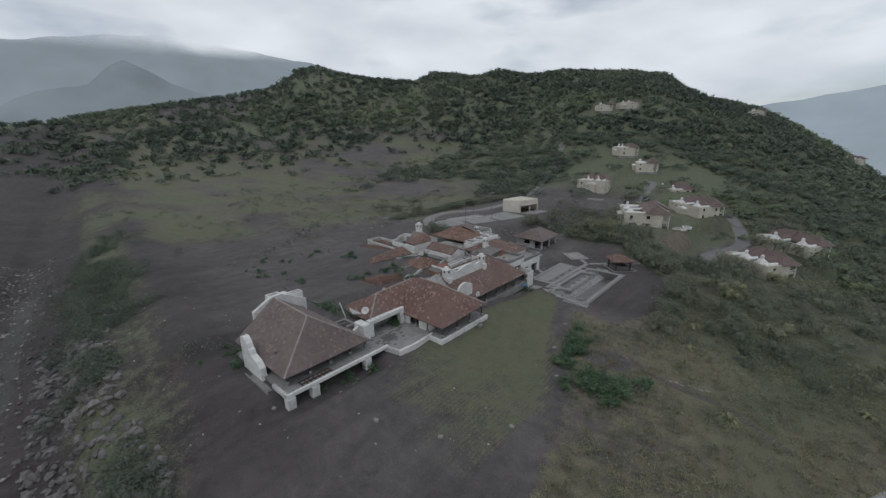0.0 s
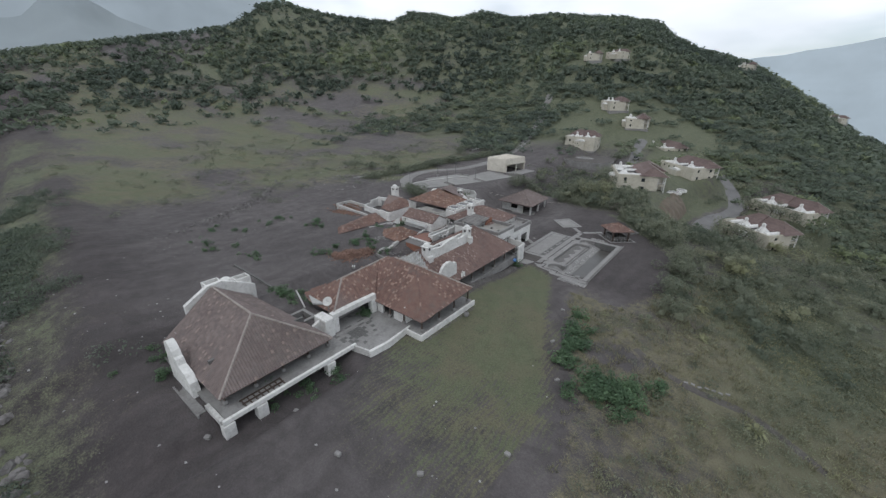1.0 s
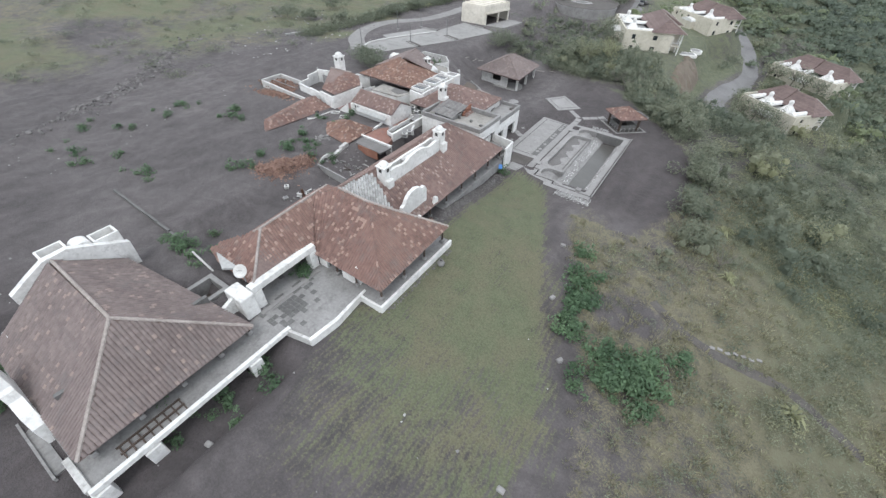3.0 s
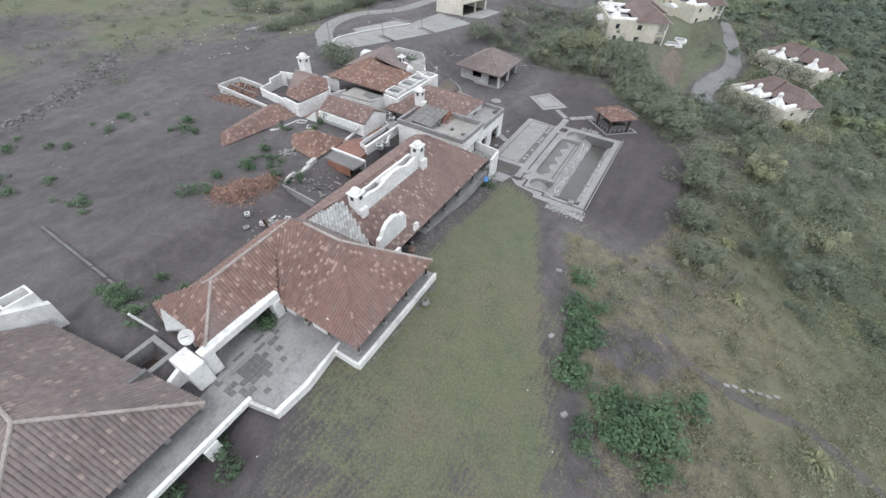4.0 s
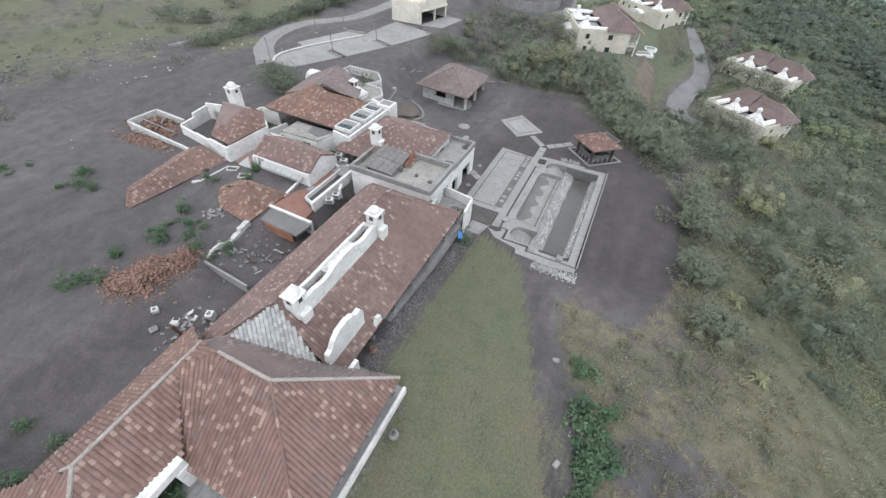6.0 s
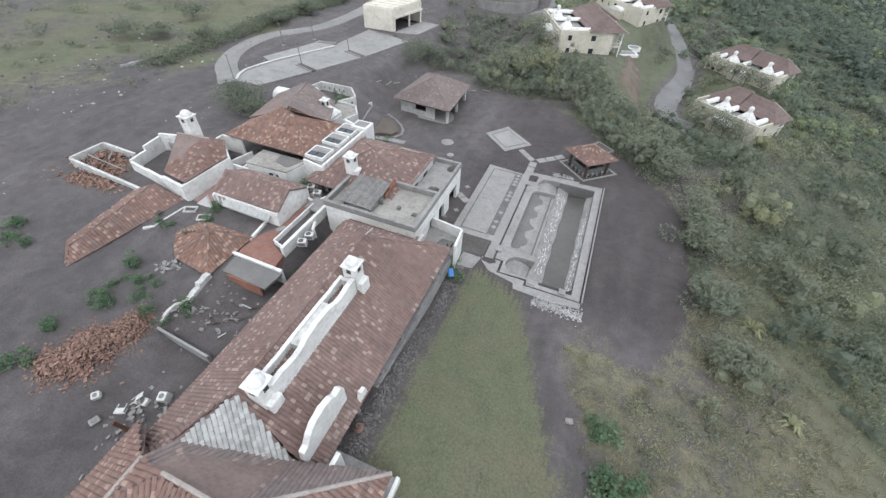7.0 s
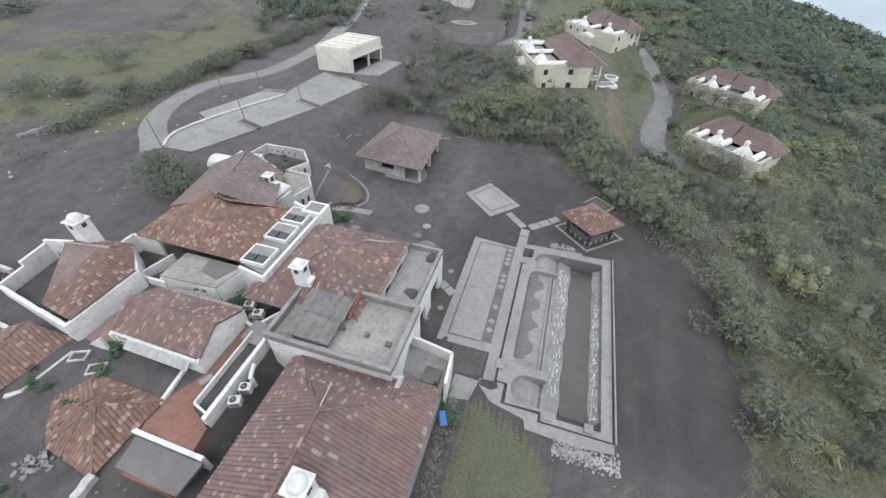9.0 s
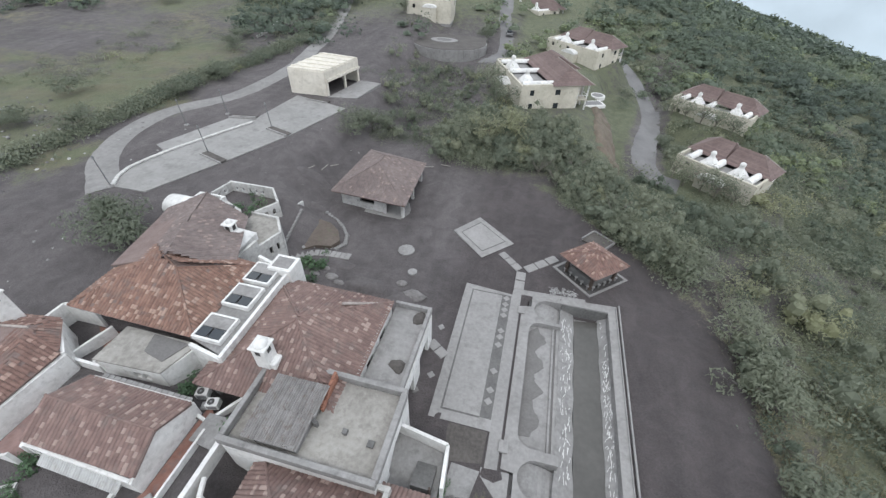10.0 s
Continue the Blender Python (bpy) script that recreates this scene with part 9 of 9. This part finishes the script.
def dish(x, y, z):
    t = thing("satellite_dish", (x, y, z - 1.2), "white satellite dish on a short pole", "satellite dish")
    part("mast", tube(bmesh.new(), (x, y, z - 1.3), (x, y, z), 0.05, 0.05, 7), M_metal, t)
    bm = bmesh.new()
    bmesh.ops.create_uvsphere(bm, u_segments=16, v_segments=8, radius=0.8)
    bmesh.ops.delete(bm, geom=[v for v in bm.verts if v.co.z > -0.35], context="VERTS")
    bmesh.ops.translate(bm, verts=bm.verts[:], vec=(0, 0, 0.8))
    bmesh.ops.rotate(bm, verts=bm.verts[:], matrix=Euler((radians(38), radians(28), 0)).to_matrix())
    bmesh.ops.translate(bm, verts=bm.verts[:], vec=(x, y, z - 0.05))
    ob = part("reflector", bm, M_appliance, t, "white round reflector", True)
    md = ob.modifiers.new("thickness", "SOLIDIFY"); md.thickness = 0.03
    part("feed_arm", tube(bmesh.new(), (x, y, z), (x + 0.35, y - 0.5, z + 0.6), 0.025, 0.02, 5), M_metal, t)
dish(-16.4, -36.1, 6.3)

def jar(x, y, r, material, label):
    z = land(x, y)
    bm = bmesh.new()
    bmesh.ops.create_uvsphere(bm, u_segments=16, v_segments=10, radius=r)
    bmesh.ops.delete(bm, geom=[v for v in bm.verts if v.co.z > r * 0.9], context="VERTS")
    for v in bm.verts:
        v.co = (x + v.co.x, y + v.co.y, z + r * 0.9 + v.co.z * 1.15)
    t = thing("clay_jar", (x, y, z), label, "jar")
    part("body", bm, material, t, "", True)
    part("neck", tube(bmesh.new(), (x, y, z + r * 1.75), (x, y, z + r * 2.05), r * 0.42, r * 0.5, 14), material, t)
    # Dark disc on the closed neck gives the shade of the hollow.
    part("mouth", tube(bmesh.new(), (x, y, z + r * 2.0), (x, y, z + r * 2.07), r * 0.36, r * 0.36, 12), M_dark, t)
jar(-6.3, -22.4, 0.36, M_conc, "grey round jar standing on the lawn")
jar(-11.0, -17.6, 0.34, M_rubble, "red clay jar beside the veranda plinth")

def ac_unit(x, y, z, a):
    t = thing("air_conditioner", (x, y, z), "grey air conditioner unit with round fan", "air conditioner", "air conditioners")
    m = Matrix.Translation((x, y, z)) @ Matrix.Rotation(radians(a), 4, "Z")
    bm = boxes((-0.4, 0.4, -0.3, 0.3, 0, 0.55), bevel=0.015); bm.transform(m)
    part("case", bm, M_white_dirty, t, "dusty white metal case")
    bm = tube(bmesh.new(), (-0.08, 0, 0.54), (-0.08, 0, 0.565), 0.23, 0.23, 16); bm.transform(m)
    f = part("fan_grille", bm, M_dark, t, "dark round fan grille")
    bm = tube(bmesh.new(), (-0.08, 0, 0.56), (-0.08, 0, 0.585), 0.07, 0.07, 10); bm.transform(m)
    part("fan_hub", bm, M_metal, t)
    bm = boxes((-0.41, -0.398, -0.22, 0.22, 0.1, 0.45), (-0.3, 0.3, -0.312, -0.298, 0.1, 0.45)); bm.transform(m)
    part("side_grille", bm, M_metal, t, "grey louvred side")
for x, y, z, a in ((-23.9, -4.6, 3.4, 20), (-24.0, -5.6, 3.35, 25), (-27.9, 1.4, 3.8, 15), (-26.9, 1.0, 3.6, 15)):
    ac_unit(x, y, z, a)
t = thing("vent_duct", (-24.2, -3.4, 3.5), "white bent ventilation duct", "duct")
part("duct", tube(tube(bmesh.new(), (-24.4, -3.0, 3.9), (-24.0, -3.9, 3.9), 0.16, 0.16, 8), (-24.0, -3.9, 3.95), (-23.8, -4.0, 3.0), 0.16, 0.15, 8), M_white, t)

# discarded kitchen things on the ash
def cast_off(name, x, y, w, l, h, a, label, category, material=None, tilt=0.2):
    z = land(x, y)
    bm = boxes((-w / 2, w / 2, -l / 2, l / 2, 0, h), bevel=0.04)
    bm.transform(Matrix.Translation((x, y, z)) @ Euler((tilt, 0, radians(a))).to_matrix().to_4x4())
    t = thing(name, (x, y, z), label, category)
    part("case", bm, material or M_appliance, t)
    bm = tube(bmesh.new(), (0, 0, h), (0, 0, h + 0.02), w * 0.3, w * 0.3, 12)
    bm.transform(Matrix.Translation((x, y, z)) @ Euler((tilt, 0, radians(a))).to_matrix().to_4x4())
    part("round_opening", bm, M_metal, t)
cast_off("washing_machine", -24.3, -21.0, 0.6, 0.6, 0.8, 20, "white washing machine standing on the ash", "washing machine")
cast_off("kitchen_tub", -28.4, -22.8, 0.5, 0.5, 0.4, 50, "pale round tub lying on ash", "tub")
cast_off("kitchen_sink", -25.6, -21.8, 0.9, 0.5, 0.35, 10, "white sink lying among broken chairs", "sink")
cast_off("broken_basin", -27.3, -24.0, 0.6, 0.5, 0.3, 70, "broken grey basin lying on ash", "basin", M_conc_pale)
cast_off("water_tank", -23.2, -26.4, 0.8, 1.1, 0.55, 30, "pale blue-grey tank lying beside the eave", "tank", M_conc_pale, 0.4)
cast_off("cistern", -23.6, -25.2, 0.5, 0.7, 0.6, 80, "small white cistern lying on ash", "cistern")
def broken_chair(x, y, a):
    z = land(x, y)
    t = thing("broken_chair", (x, y, z), "broken white plastic chair on its side", "chair", "broken chairs")
    m = Matrix.Translation((x, y, z + 0.25)) @ Euler((1.2, 0.3, a)).to_matrix().to_4x4()
    for nm, bm in (("seat", boxes((-0.25, 0.25, -0.25, 0.25, 0.4, 0.44))), ("backrest", boxes((-0.25, 0.25, 0.22, 0.26, 0.44, 0.9)))):
        bm.transform(m); part(nm, bm, M_appliance, t)
    for px, py in ((-0.22, -0.22), (0.22, -0.22), (-0.22, 0.22), (0.22, 0.22)):
        bm = tube(bmesh.new(), (px, py, 0), (px, py, 0.4), 0.03, 0.03, 5); bm.transform(m); part("leg", bm, M_appliance, t)
broken_chair(-26.4, -22.6, 0.6), broken_chair(-25.9, -22.2, 2.4)
leaning_pole((-24.0, -23.6, 2.6), (-24.1, -23.8, 4.3), 0.14, M_rust, "rusty iron pipe standing in ash", "iron_pipe")
tagged(finish("blue_tarp", boxes((-11.0, -10.5, -2.0, -0.9, 1.25, 1.45, 25), bevel=0.08), M_blue), "crumpled blue tarp beside the veranda", "tarp")
tagged(finish("loose_sheet", boxes((-66.5, -64.6, -2.2, -1.4, 2.5, 2.62, 30), bevel=0.02), M_white), "pale sheet lying on the ash field", "sheet")
for x, y, a in ((6.0, -15.8, 20), (7.4, -24.5, 60), (-9.8, -45.2, 10), (3.5, -42.5, 40), (-2.4, -46.0, 15), (7.9, -36.0, 0), (-12.8, -51.9, 30), (4.2, -18.6, 70), (2.2, -10.8, 10)):
    z = land(x, y)
    tagged(finish("concrete_lump", boxes((x - 0.28, x + 0.28, y - 0.2, y + 0.2, z - 0.1, z + 0.25, a), bevel=0.07), M_conc_pale), "pale broken concrete lump on the ground", "concrete lump", "concrete lumps")
